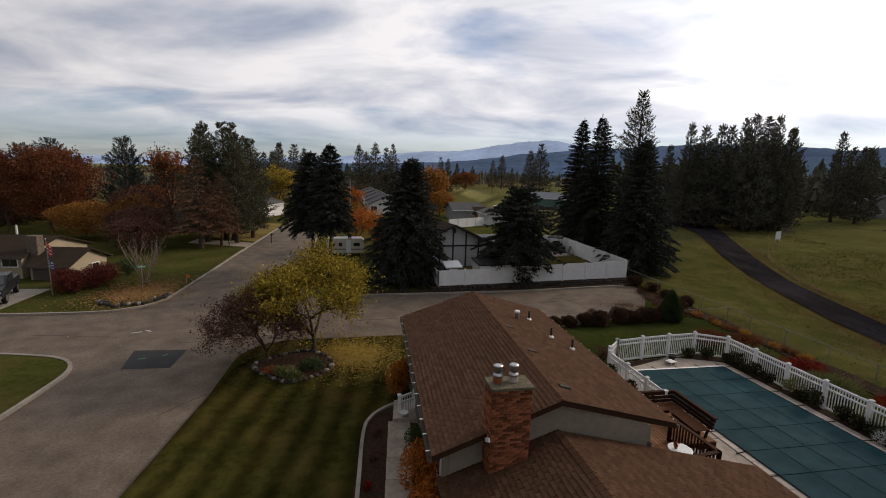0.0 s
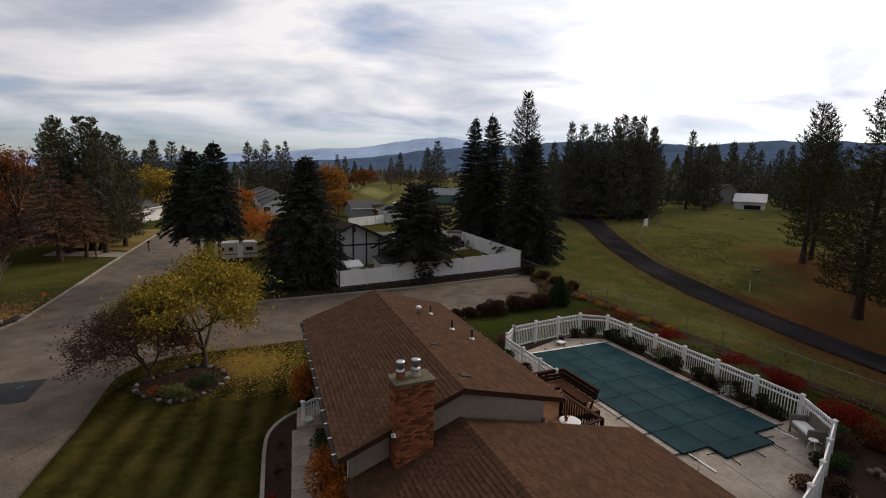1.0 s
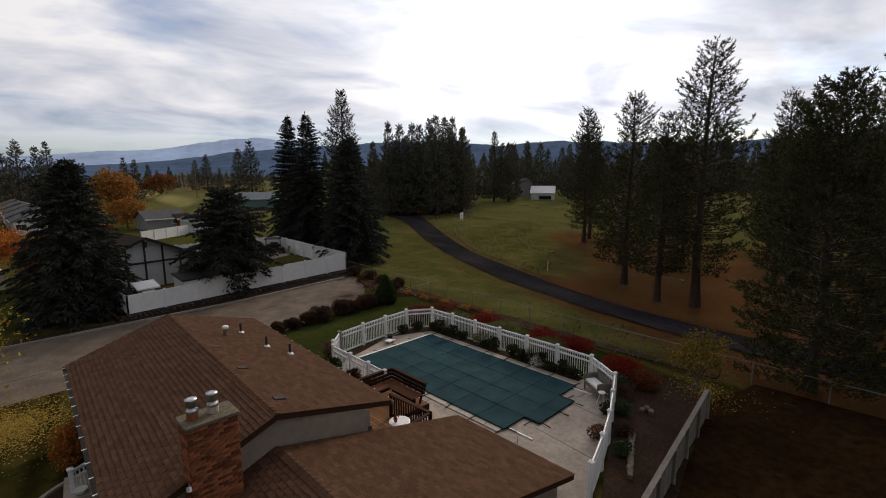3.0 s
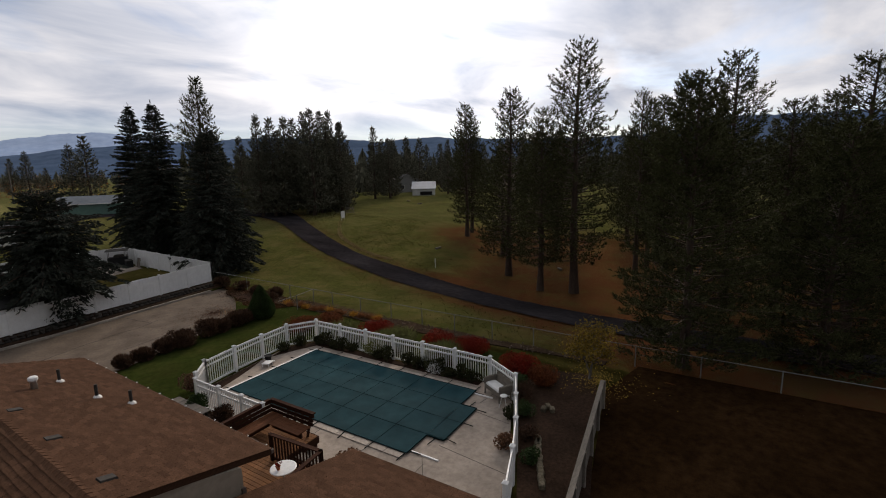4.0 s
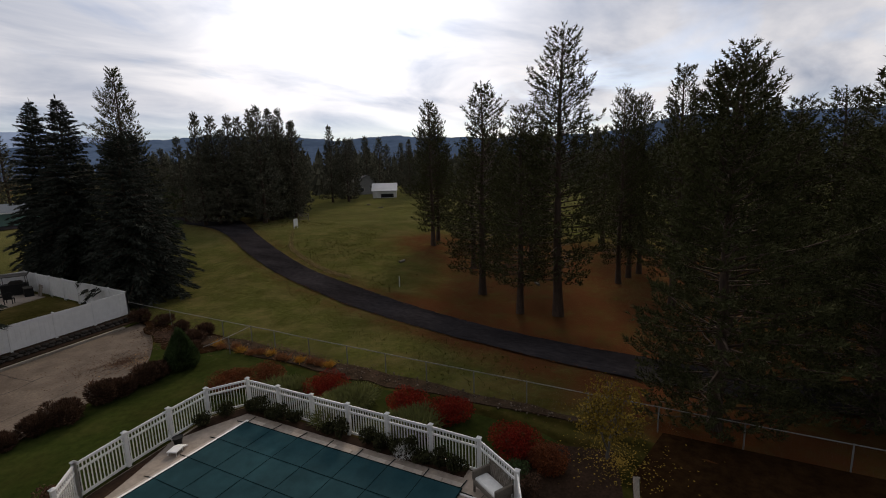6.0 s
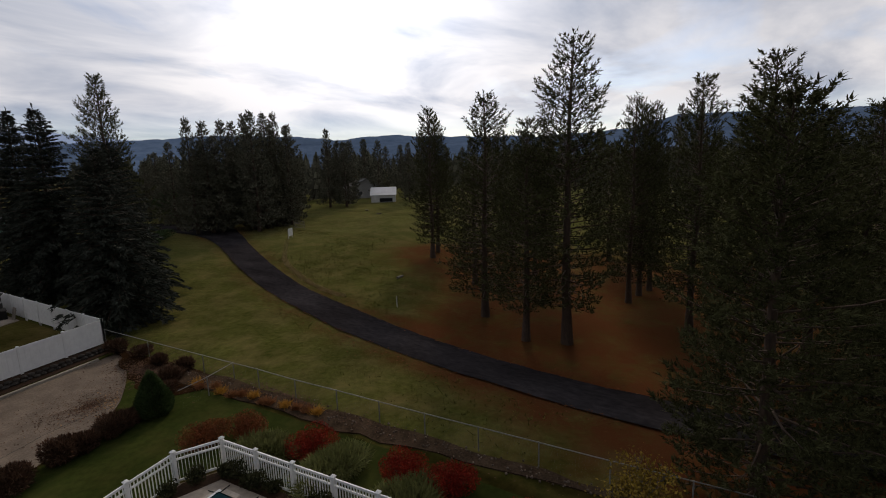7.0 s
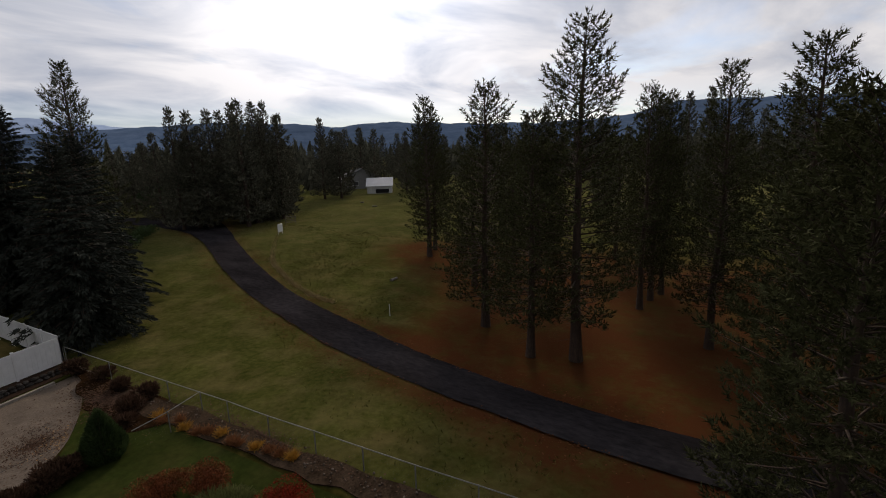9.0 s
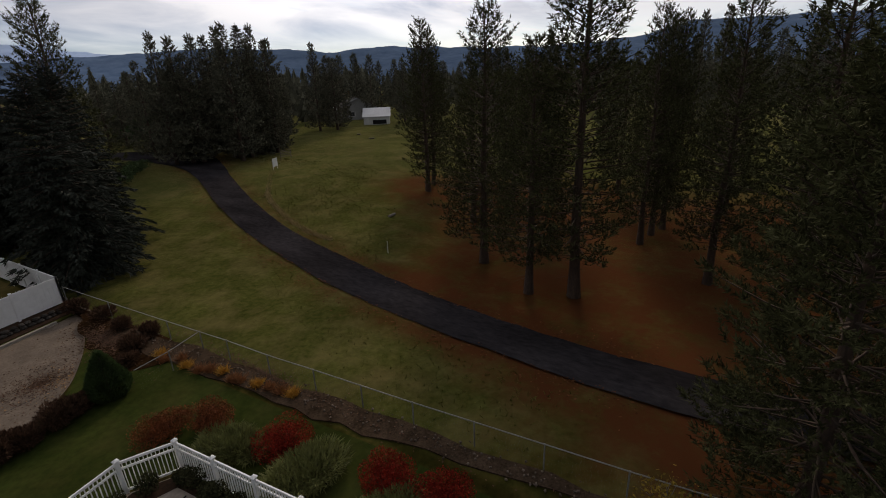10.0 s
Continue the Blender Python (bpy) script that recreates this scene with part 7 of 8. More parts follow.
def build_tudor():
    ob = gable_house("tudor_house", 4.4, 52.6, 0.34, 14, (8.6, 12.0), 2.25, 1.95, STUCCO, ROOF_BROWN, "white stucco house with black half-timbering and brown roof", over=0.45)
    d = -6.03
    for x in (-4.2, -2.8, -1.4, 0.0, 1.4, 2.8, 4.2):
        top = 2.2 + 1.95 * (1 - abs(x) / 4.3)
        part("timber", Geo().box((x, d, top / 2), (0.15, 0.05, top)), TIMBER, ob, "black timber stud")
    part("timber", Geo().box((0, d - 0.004, 2.15), (8.6, 0.05, 0.16)), TIMBER, ob)
    part("king_post", Geo().box((0, d - 0.43, 3.75), (0.22, 0.1, 0.5), 0.02), TIMBER, ob)
    for sg in (-1, 1):
        part("bargeboard", Geo().beam((sg * 4.85, d - 0.45, 2.06), (0, d - 0.45, 4.27), 0.05, 0.24), TIMBER, ob)
    part("chimney", Geo().box((-0.2, 3.0, 3.9), (1.5, 0.9, 2.0), 0.02), BRICK, ob, "broad brick chimney")


build_tudor()


def build_shed(x, y, z, turn, size, h, wall_m, roof_m, label):
    w, d = size
    ob = thing("garden_shed", pose(x, y, z, 0, 0, turn), label, "shed")
    part("wall", Geo().box((0, 0, h / 2 - 0.1), (w, d, h + 0.2)), wall_m, ob)
    g = Geo()
    g.slab([(-w / 2 - 0.12, -d / 2 - 0.12, h), (w / 2 + 0.12, -d / 2 - 0.12, h), (w / 2 + 0.12, d / 2 + 0.12, h + 0.35), (-w / 2 - 0.12, d / 2 + 0.12, h + 0.35)], 0.1)
    part("roof", g, roof_m, ob)
    part("door", Geo().box((0, -d / 2 - 0.012, h * 0.45), (0.8, 0.03, h * 0.85)), WHITE_METAL, ob)


build_shed(8.75, 40.35, 0.34, 14, (3.0, 1.7), 1.72, WALL_WHITE, BLACK, "low white shed with a black roof in the fence line")
build_shed(5.2, 40.4, 0.34, 13, (1.3, 1.0), 1.35, WOOD_GREY, WHITE_METAL, "small wooden store with a pale lid inside the fence")
def build_yard_chair(x, y, turn):
    ob = thing("garden_chair", pose(x, y, 0.38, 0, 0, turn), "black garden armchair on the paved patio", "chair", "yard furniture")
    part("seat", Geo().box((0, 0, 0.42), (0.55, 0.55, 0.07), 0.02), BLACK, ob)
    part("backrest", Geo().box((0, 0.27, 0.70), (0.55, 0.06, 0.55), 0.02), BLACK, ob)
    for sx in (-0.25, 0.25):
        part("armrest", Geo().box((sx, 0, 0.64), (0.06, 0.52, 0.04), 0.01), BLACK, ob)
        for sy in (-0.24, 0.24):
            part("leg", Geo().box((sx, sy, 0.20), (0.05, 0.05, 0.40)), BLACK, ob)


for x, y, turn in ((17.9, 54.5, 200), (19.0, 54.9, 150), (18.6, 56.2, 20)):
    build_yard_chair(x, y, turn)
ob = thing("grill_station", pose(20.3, 58.3, 0.38, 0, 0, -25), "dark outdoor grill cabinet under a small grey canopy", "grill")
part("cabinet", Geo().box((0, 0, 0.48), (1.75, 0.8, 0.96), 0.03), BLACK, ob)
part("hood", Geo().box((0.1, 0, 1.08), (0.9, 0.6, 0.28), 0.10), DARK_METAL, ob, "rounded dark metal grill hood")
for sx in (-0.82, 0.82):
    for sy in (-0.36, 0.36):
        part("post", Geo().tube((sx, sy, 0.9), (sx, sy, 1.70), 0.025, 0.025, 6), DARK_METAL, ob)
part("canopy", Geo().slab([(-1.0, -0.55, 1.68), (1.0, -0.55, 1.68), (1.0, 0.55, 1.78), (-1.0, 0.55, 1.78)], 0.05), DARK_METAL, ob)
ob = thing("storage_box", pose(20.75, 56.8, 0.38, 0, 0, 80), "black deck storage box against the white fence", "box")
part("body", Geo().box((0, 0, 0.33), (1.15, 0.6, 0.66), 0.03), BLACK, ob)
part("lid", Geo().box((0, 0, 0.70), (1.2, 0.65, 0.08), 0.03), DARK_METAL, ob)
ob = thing("wood_panel", pose(21.1, 55.5, 0.38, 0, 12, 0), "weathered wooden lattice panel leaning by the fence", "panel")
for k in range(4):
    part("slat", Geo().box((0, -0.30 + 0.2 * k, 0.5), (0.03, 0.16, 1.0)), WOOD_GREY, ob)
for z in (0.2, 0.8):
    part("rail", Geo().box((0.03, 0, z), (0.03, 0.8, 0.07)), WOOD_GREY, ob)
bush("flower_bush", 10.4, 48.6, 1.3, 0.8, 1.1, 140, LEAF_RED, 800, 0.09, "pinkish red shrub beside the half-timbered house", "shrub", z=0.34)


RV_CREAM = mat("cream_paint", (0.52, 0.47, 0.37), (0.62, 0.57, 0.46), 4, 0.6, coarse=0.1)


def build_rv():
    ob = thing("camper_trailer", pose(-5.95, 54.0, 0.0, 0, 0, 8) @ Matrix.Scale(0.79, 4), "small cream travel trailer with a brown stripe parked on the lawn", "trailer")
    ln, w = 5.4, 2.2
    prof = [(-ln / 2 + 0.25, 0.5), (ln / 2 - 0.1, 0.5), (ln / 2, 0.9), (ln / 2 - 0.05, 2.4), (ln / 2 - 0.35, 2.6), (-ln / 2 + 0.4, 2.6), (-ln / 2, 2.2), (-ln / 2, 0.9)]
    n = len(prof)
    part("body", Geo().add([(x, y, z) for y in (-w / 2, w / 2) for x, z in prof], [tuple(range(n)), tuple(range(2 * n - 1, n - 1, -1))] + [(i, n + i, n + (i + 1) % n, (i + 1) % n) for i in range(n)]), RV_CREAM, ob)
    part("roof", Geo().box((0, 0, 2.62), (ln - 0.7, w - 0.1, 0.05), 0.02), WHITE, ob)
    part("stripe", Geo().box((0, -w / 2 - 0.006, 1.05), (ln - 0.3, 0.012, 0.12)), FASCIA, ob)
    for x, ww in ((-1.9, 0.8), (-0.7, 0.5), (1.6, 0.9)):
        part("window", Geo().box((x, -w / 2 - 0.012, 1.75), (ww, 0.03, 0.5), 0.01), GLASS, ob)
    part("door", Geo().box((0.45, -w / 2 - 0.008, 1.5), (0.65, 0.02, 1.75)), WHITE, ob)
    for x in (-0.4, 0.4):
        wheel = part("wheel", Geo().tube((x, -w / 2 + 0.02, 0.34), (x, -w / 2 + 0.26, 0.34), 0.34, 0.34, 18), BLACK, ob)
        part("rim", Geo().tube((x, -w / 2 + 0.01, 0.34), (x, -w / 2 + 0.03, 0.34), 0.19, 0.19, 14), METAL, wheel)
    part("vent", Geo().box((0.8, 0, 2.7), (0.4, 0.4, 0.14), 0.02), WHITE, ob)
    part("drawbar", Geo().beam((-ln / 2, 0, 0.5), (-ln / 2 - 1.0, 0, 0.45), 0.1, 0.1), DARK_METAL, ob)


build_rv()


def build_left_house():
    ob = gable_house("neighbour_house", -37.0, 44.2, -1.0, 90, (8.0, 13.0), 2.8, 1.15, WALL_CREAM, ROOF_BROWN, "low cream house with a dark brown roof across the street", [("-x", -5.6, 2.3, 1.3, 0.75), ("-x", -2.4, 2.3, 1.3, 0.75)], over=0.35)
    part("stone_chimney", Geo().box((-3.0, -6.95, 2.25), (0.8, 0.9, 4.5), 0.05), STONE_MIX, ob, "brown stone chimney")
    part("stove_pipe", Geo().tube((0.3, -3.0, 3.7), (0.3, -3.0, 4.9), 0.09, 0.09, 10), WHITE_METAL, ob, "pale metal flue pipe")
    ob = gable_house("garage", -28.05, 42.2, -1.0, 90, (5.0, 2.9), 2.25, 1.0, WALL_CREAM, ROOF_BROWN, "cream garage with a low brown roof across the street", [("-y", 0.9, 1.55, 1.0, 0.75)], over=0.35)
    # Added dark panel in place of the unlit inside of the open carport.
    part("garage_door", Geo().box((-2.52, 0, 0.95), (0.05, 2.5, 2.1), 0.01), FASCIA, ob, "dark brown panel for the shade inside the open carport")
    sheet("driveway", [(-25.2, 30.55), (-29.3, 30.4), (-30.2, 36.6), (-26.0, 37.0)], 0.015, KERB, "pale concrete driveway", "driveway", 0.05)


build_left_house()


def build_pickup(x, y, turn):
    ob = thing("pickup_truck", pose(x, y, 0.02, 0, 0, turn), "parked black pickup truck on the driveway", "truck")
    side = [(-2.6, 0.55), (2.55, 0.55), (2.65, 0.85), (2.5, 1.1), (1.3, 1.2), (0.65, 1.75), (-0.6, 1.78), (-0.85, 1.22), (-2.6, 1.2)]
    n = len(side)
    part("body", Geo().add([(a, b, c) for b in (-0.92, 0.92) for a, c in side], [tuple(range(n)), tuple(range(2 * n - 1, n - 1, -1))] + [(i, n + i, n + (i + 1) % n, (i + 1) % n) for i in range(n)]), CAR_BLACK, ob)
    for s in (-1, 1):
        part("side_window", Geo().add([(1.05, s * 0.925, 1.25), (0.6, s * 0.925, 1.66), (-0.55, s * 0.925, 1.68), (-0.72, s * 0.925, 1.25)], [(0, 1, 2, 3) if s > 0 else (3, 2, 1, 0)]), GLASS, ob)
        for wx in (-1.65, 1.65):
            wh = part("wheel", Geo().tube((wx, s * 0.72, 0.38), (wx, s * 0.95, 0.38), 0.38, 0.38, 18), BLACK, ob)
            part("rim", Geo().tube((wx, s * 0.94, 0.38), (wx, s * 0.96, 0.38), 0.22, 0.22, 14), METAL, wh)
        part("headlight", Geo().box((2.6, s * 0.7, 0.92), (0.08, 0.3, 0.16), 0.02), WHITE_METAL, ob)
    part("windscreen", Geo().add([(1.27, -0.8, 1.24), (1.27, 0.8, 1.24), (0.70, 0.75, 1.71), (0.70, -0.75, 1.71)], [(0, 1, 2, 3)]), GLASS, ob)
    part("bumper", Geo().box((2.62, 0, 0.62), (0.16, 1.8, 0.18), 0.03), METAL, ob)


build_pickup(-27.6, 34.0, -62)


def build_flagpole():
    ob = thing("flagpole", pose(-24.5, 35.0, 0, 2, 0, 0), "grey flagpole with two limp flags", "flagpole")
    part("pole", Geo().tube((0, 0, -0.1), (0, 0, 4.2), 0.04, 0.025, 10), METAL, ob)
    part("finial", Geo().lathe((0, 0, 4.2), [(0.02, 0), (0.05, 0.04), (0.02, 0.09)], 10), METAL, ob)
    for k, (z, mm, h) in enumerate(((3.1, CLOTH_RED, 0.9), (2.1, CLOTH_BLUE, 0.7))):
        g = Geo()
        nn = 9
        for i in range(nn):
            x = 0.04 + 0.045 * i
            yy = 0.05 * math.sin(i * 1.4)
            g.v += [(x, yy, z - 0.03 * i), (x * 0.9, yy * 1.4, z + h - 0.05 * i)]
        g.f += [(2 * i, 2 * i + 2, 2 * i + 3, 2 * i + 1) for i in range(nn - 1)]
        fl = part("flag", g, mm, ob, "red and white striped flag" if k == 0 else "dark blue and white flag")
        for s in range(3):
            gg = Geo()
            z0 = z + h * (0.15 + 0.28 * s)
            for i in range(nn):
                x = 0.04 + 0.045 * i
                yy = 0.05 * math.sin(i * 1.4) - 0.006
                gg.v += [(x, yy, z0 - 0.035 * i), (x, yy, z0 + h * 0.12 - 0.04 * i)]
            gg.f += [(2 * i, 2 * i + 2, 2 * i + 3, 2 * i + 1) for i in range(nn - 1)]
            part("stripe", gg, WHITE, fl)


build_flagpole()
for i, (x, y, rx, ry, h) in enumerate(((-23.9, 36.0, 1.5, 1.1, 1.55), (-23.2, 37.6, 1.6, 1.2, 1.75), (-23.4, 39.2, 1.6, 1.2, 1.7), (-25.2, 37.6, 1.4, 1.2, 1.6))):
    bush("maroon_hedge", x, y, rx, ry, h, 150 + i, HEDGE_RED, 4200, 0.085, "mounded maroon barberry hedge on the neighbouring lawn", "hedge", "maroon hedge", lobes=6)
bush("round_shrub", -23.3, 42.3, 0.9, 0.9, 1.5, 152, LEAF_GREEN, 2200, 0.08, "clipped green shrub beside the garage", "shrub")
rocks = thing("corner_rocks", pose(0, 0, 0), "boulders among fallen leaves at the street corner", "stones")
for i in range(26):
    r = random.Random(400 + i)
    a = -2.4 + 2.5 * i / 25
    part("stone", Geo().rock((-18.6 + 2.0 * math.cos(a) + r.uniform(-0.4, 0.4), 35.3 + 3.0 * math.sin(a) * 0.9 + r.uniform(-0.4, 0.4), 0.10), (r.uniform(0.22, 0.5), r.uniform(0.2, 0.45), r.uniform(0.15, 0.32)), 400 + i), STONE if i % 4 == 0 else STONE_DARK, rocks)
ob = thing("street_sign", pose(-18.9, 36.3, 0, 0, 0, 20), "green street name sign on a thin post", "street sign")
part("post", Geo().tube((0, 0, -0.1), (0, 0, 2.1), 0.03, 0.03, 8), METAL, ob)
part("plate", Geo().box((0, 0, 2.0), (0.75, 0.02, 0.2), 0.01), PAINT_GREEN, ob)
part("lettering_bar", Geo().box((0, -0.013, 2.0), (0.5, 0.006, 0.07)), WHITE, ob)
ob = thing("marker_flag", pose(-17.0, 39.2, 0), "small orange marker on a stake in the lawn", "marker")
part("stake", Geo().tube((0, 0, -0.05), (0, 0, 0.8), 0.012, 0.012, 6), METAL, ob)
part("flag", Geo().box((0.12, 0, 0.66), (0.24, 0.01, 0.24)), ORANGE, ob)
for i, (x, y) in enumerate(((-20.2, 57.2), (-16.6, 62.0))):
    ob = thing("mailbox", pose(x, y, 0, 0, 0, 80), "dark mailbox on a wooden post by the street", "mailbox", "mailboxes")
    part("post", Geo().box((0, 0, 0.5), (0.1, 0.1, 1.1)), TIMBER, ob)
    part("box", Geo().box((0.1, 0, 1.12), (0.5, 0.22, 0.24), 0.06), BLACK, ob)

# painted survey marks on the street
for i, (x, y, w, h, t, m) in enumerate(((-12.2, 23.7, 0.35, 0.06, 20, PAINT_GREEN), (-11.3, 24.2, 0.3, 0.06, 55, PAINT_GREEN), (-14.6, 27.6, 0.55, 0.12, 30, PAINT_WHITE), (-14.1, 27.9, 0.5, 0.12, -30, PAINT_WHITE), (-9.4, 28.4, 0.8, 0.12, 15, PAINT_WHITE))):
    ob = tagged(part("road_marking", Geo().box((0, 0, 0), (w, h, 0.004)), m), "sprayed green survey mark on the asphalt" if m is PAINT_GREEN else "worn white survey mark on the asphalt", "road marking", "survey marks")
    ob.matrix_world = pose(x, y, ROAD_Z + 0.014, 0, 0, t)


# sealed cracks in the street
def build_cracks():
    rnd = random.Random(17)
    g = Geo()
    for x0, y0, ang, n in ((-11.5, 26, 5, 14), (-14, 12, 20, 9), (-20, 27, 2, 10), (-3, 30, 10, 28), (6, 33, 15, 22), (12, 32, 14, 20), (-10, 36, 95, 24), (15, 36, 100, 12), (-8.6, 18, 60, 10)):
        p, a = Vector((x0, y0)), radians(ang)
        pts = [p]
        for i in range(n):
            a += rnd.uniform(-0.3, 0.3)
            a += (radians(ang) - a) * 0.3
            p = p + Vector((math.cos(a), math.sin(a))) * rnd.uniform(0.3, 0.6)
            pts.append(p)
        sweep(g, [tuple(q) for q in pts], rnd.uniform(0.015, 0.035), ROAD_Z - 0.01, ROAD_Z + 0.006)
    tagged(part("road_cracks", g, ASPHALT_DARK), "dark sealed cracks wandering over the asphalt", "cracks", kind="stuff")


build_cracks()

# ---------------------------------------------------------------- trees across the street
broadleaf("maple_tree", -49.3, 70.0, 11.9, 6.9, 31, LEAF_RUSSET, 32000, 0.20, "large rust-red maple across the street", "maple tree", 0.12, fill=0.6)
broadleaf("maple_tree", -39.6, 62.0, 5.0, 3.9, 32, LEAF_AMBER, 16000, 0.14, "low golden-orange maple across the street", "maple tree", 0.12, fill=0.6)
broadleaf("maple_tree", -37.0, 73.0, 7.2, 4.0, 33, LEAF_RUSSET, 9000, 0.17, "russet-brown maple across the street", "maple tree", 0.12, fill=0.4)
broadleaf("maple_tree", -35.2, 64.5, 5.9, 3.3, 132, LEAF_AMBER, 7000, 0.16, "small amber maple behind the plum trees", "maple tree", 0.12, fill=0.5)
broadleaf("plum_tree", -30.5, 58.5, 5.2, 4.0, 34, LEAF_PURPLE, 11000, 0.15, "dark maroon plum tree across the street", "plum tree", 0.12, fill=0.4)
broadleaf("plum_tree", -28.5, 53.0, 4.1, 3.2, 35, LEAF_PURPLE, 9000, 0.14, "dark maroon plum tree across the street", "plum tree", 0.12, fill=0.4)
broadleaf("ash_tree", -33.3, 71.0, 12.6, 3.2, 36, LEAF_RUST, 3500, 0.24, "tall thinning rust-brown tree across the street", "tree", 0.3, 0.75)
broadleaf("ash_tree", -27.0, 104.0, 10.5, 4.6, 37, LEAF_YELLOW, 6000, 0.36, "yellow autumn tree down the street", "tree", 0.2)
broadleaf("ash_tree", -18.8, 112.0, 11.0, 3.6, 38, LEAF_GOLD, 3000, 0.4, "golden autumn tree down the street", "tree", 0.2)
broadleaf("cherry_tree", -5.3, 57.6, 5.8, 4.2, 39, LEAF_ORANGE, 12000, 0.14, "bright orange autumn tree behind the trailer", "tree", 0.18)
broadleaf("cherry_tree", -1.4, 53.0, 4.4, 2.2, 44, LEAF_RUST, 3500, 0.18, "rust-orange tree beside the trailer", "tree", 0.15)
broadleaf("ash_tree", 7.5, 122.0, 12.0, 4.6, 45, LEAF_AMBER, 5200, 0.42, "tall amber-brown tree beyond the garages", "tree", 0.2, fill=0.5)
broadleaf("ash_tree", 8.6, 108.0, 6.0, 3.4, 46, LEAF_AMBER, 4200, 0.30, "amber tree beside the grey garage", "tree", 0.2, fill=0.5)
broadleaf("ash_tree", -13.0, 116.0, 6.0, 3.6, 47, LEAF_ORANGE, 3200, 0.32, "orange tree beside the far houses", "tree", 0.2, fill=0.4)
broadleaf("ash_tree", 30.0, 236.0, 11.0, 7.0, 48, LEAF_RUST, 2600, 0.7, "dark red tree beyond the playing field", "tree", 0.2)
for i, (x, y, h, r, m, lab) in enumerate(((-35.5, 66.5, 7.0, 3.8, LEAF_PURPLE, "dark maroon"), (-52.0, 66.0, 8.0, 5.0, LEAF_RUSSET, "russet-brown"))):
    broadleaf("shade_tree", x, y, h, r, 301 + i, m, 8000, 0.16, lab + " garden tree across the street", "tree", 0.18, 1.1, group="garden trees across the street", fill=0.3)
bush("round_shrub", 13.5, 117.0, 2.0, 1.6, 1.8, 155, LARCH, 1200, 0.2, "brown shrub beside the playing field", "shrub")
for i, (x, y) in enumerate(((-23.8, 80.2), (-24.4, 83.0), (-25.0, 86.2))):
    bush("round_shrub", x, y, 1.4, 1.4, 1.5, 160 + i, LEAF_GREEN, 1300, 0.14, "clipped round shrub along the street", "shrub", "shrubs along the street")
broadleaf("dark_tree", 57.0, 101.0, 6.5, 3.0, 49, LEAF_GREEN, 3200, 0.3, "small round dark green tree by the path", "tree", 0.25, z=1.6)


# ---------------------------------------------------------------- far houses and sheds
for i, (x, y, t, wm, rm, s) in enumerate(((-4.6, 111, 8, WALL_WHITE, ROOF_GREY, (7.0, 9)), (-6.2, 124, 8, WALL_GREY, ROOF_GREY, (7.4, 9)), (-7.8, 137, 8, WALL_WHITE, ROOF_GREY, (7.4, 9)), (-9.8, 151, 8, WALL_GREY, ROOF_GREY, (8, 9)), (-12.0, 166, 8, WALL_WHITE, ROOF_GREY, (8, 9)))):
    gable_house("street_house", x, y, 0, t, s, 2.4, 1.6, wm, rm, "grey-roofed single-storey house along the street" if rm is ROOF_GREY else "brown-roofed single-storey house along the street", [("-y", -2.5, 1.4, 1.5, 1.1), ("-y", 2.0, 1.4, 1.8, 1.1)], group="houses along the street")
gable_house("street_house", -31.5, 78, 0, -10, (10, 13), 2.5, 1.5, WALL_GREY, ROOF_BROWN, "shaded house with white trim behind the firs", [("+x", -2, 1.4, 1.6, 1.1), ("-y", 2, 1.4, 1.6, 1.1)])
gable_house("street_house", -30.6, 97, 0, -10, (9, 11), 2.5, 1.6, WALL_WHITE, ROOF_GREY, "white house beyond the firs", [("+x", -2, 1.4, 1.6, 1.1)])
sheet("driveway", [(-18.4, 58.2), (-26.5, 60.5), (-26.8, 64.0), (-18.8, 61.6)], 0.015, CONCRETE, "pale concrete driveway across the street", "driveway", 0.05)
sheet("dry_verge", [(-18.9, 62.5), (-26.0, 66), (-27, 84), (-20.8, 84)], 0.012, lawn_material("dry_lawn", (0.17, 0.125, 0.045), (0.24, 0.18, 0.065), dryness=0.2), "dry straw-coloured lawn along the street", "lawn", 0.05)
ob = gable_house("grey_garage", 13.6, 103.0, 0, -78, (5.8, 6.6), 2.1, 1.3, WALL_GREY, ROOF_GREY, "grey garage with a grey shingled roof", [("+x", 1.5, 1.4, 1.2, 0.9)])
gable_house("white_garage", 18.6, 93.5, 0, 6, (4.4, 8.0), 2.1, 0.8, WALL_WHITE, ROOF_GREY, "white outbuilding with small windows", [("-y", -0.8, 1.3, 0.5, 0.5), ("-y", 0.8, 1.3, 0.5, 0.5)])
gable_house("red_shed", 17.2, 101.5, 0, -78, (3.0, 3.0), 1.9, 0.7, BRICK, ROOF_BROWN, "small reddish shed beside the garage")
for a, b in (((8.6, 82.6), (15.8, 88.6)), ((8.0, 62.0), (20.0, 64.0))):
    ob = thing("far_fence", pose(0, 0, 0), "white vinyl fence between back yards", "fence", "back yard fences")
    A, B = Vector((*a, 0)), Vector((*b, 0))
    n = round((B - A).length / 2.4)
    for i in range(n):
        part("panel", Geo().beam(A.lerp(B, i / n) + Vector((0, 0, 0.85)), A.lerp(B, (i + 1) / n) + Vector((0, 0, 0.85)), 0.05, 1.6), WHITE, ob)
        p = A.lerp(B, i / n)
        part("post", Geo().box((p.x, p.y, 0.85), (0.13, 0.13, 1.8), 0.01), WHITE, ob)
gable_house("green_hall", 36.0, 118.0, 1.4, 70, (8, 12), 3.0, 1.3, WALL_GREEN, ROOF_BLUE, "long green metal building with a pale blue-grey roof")
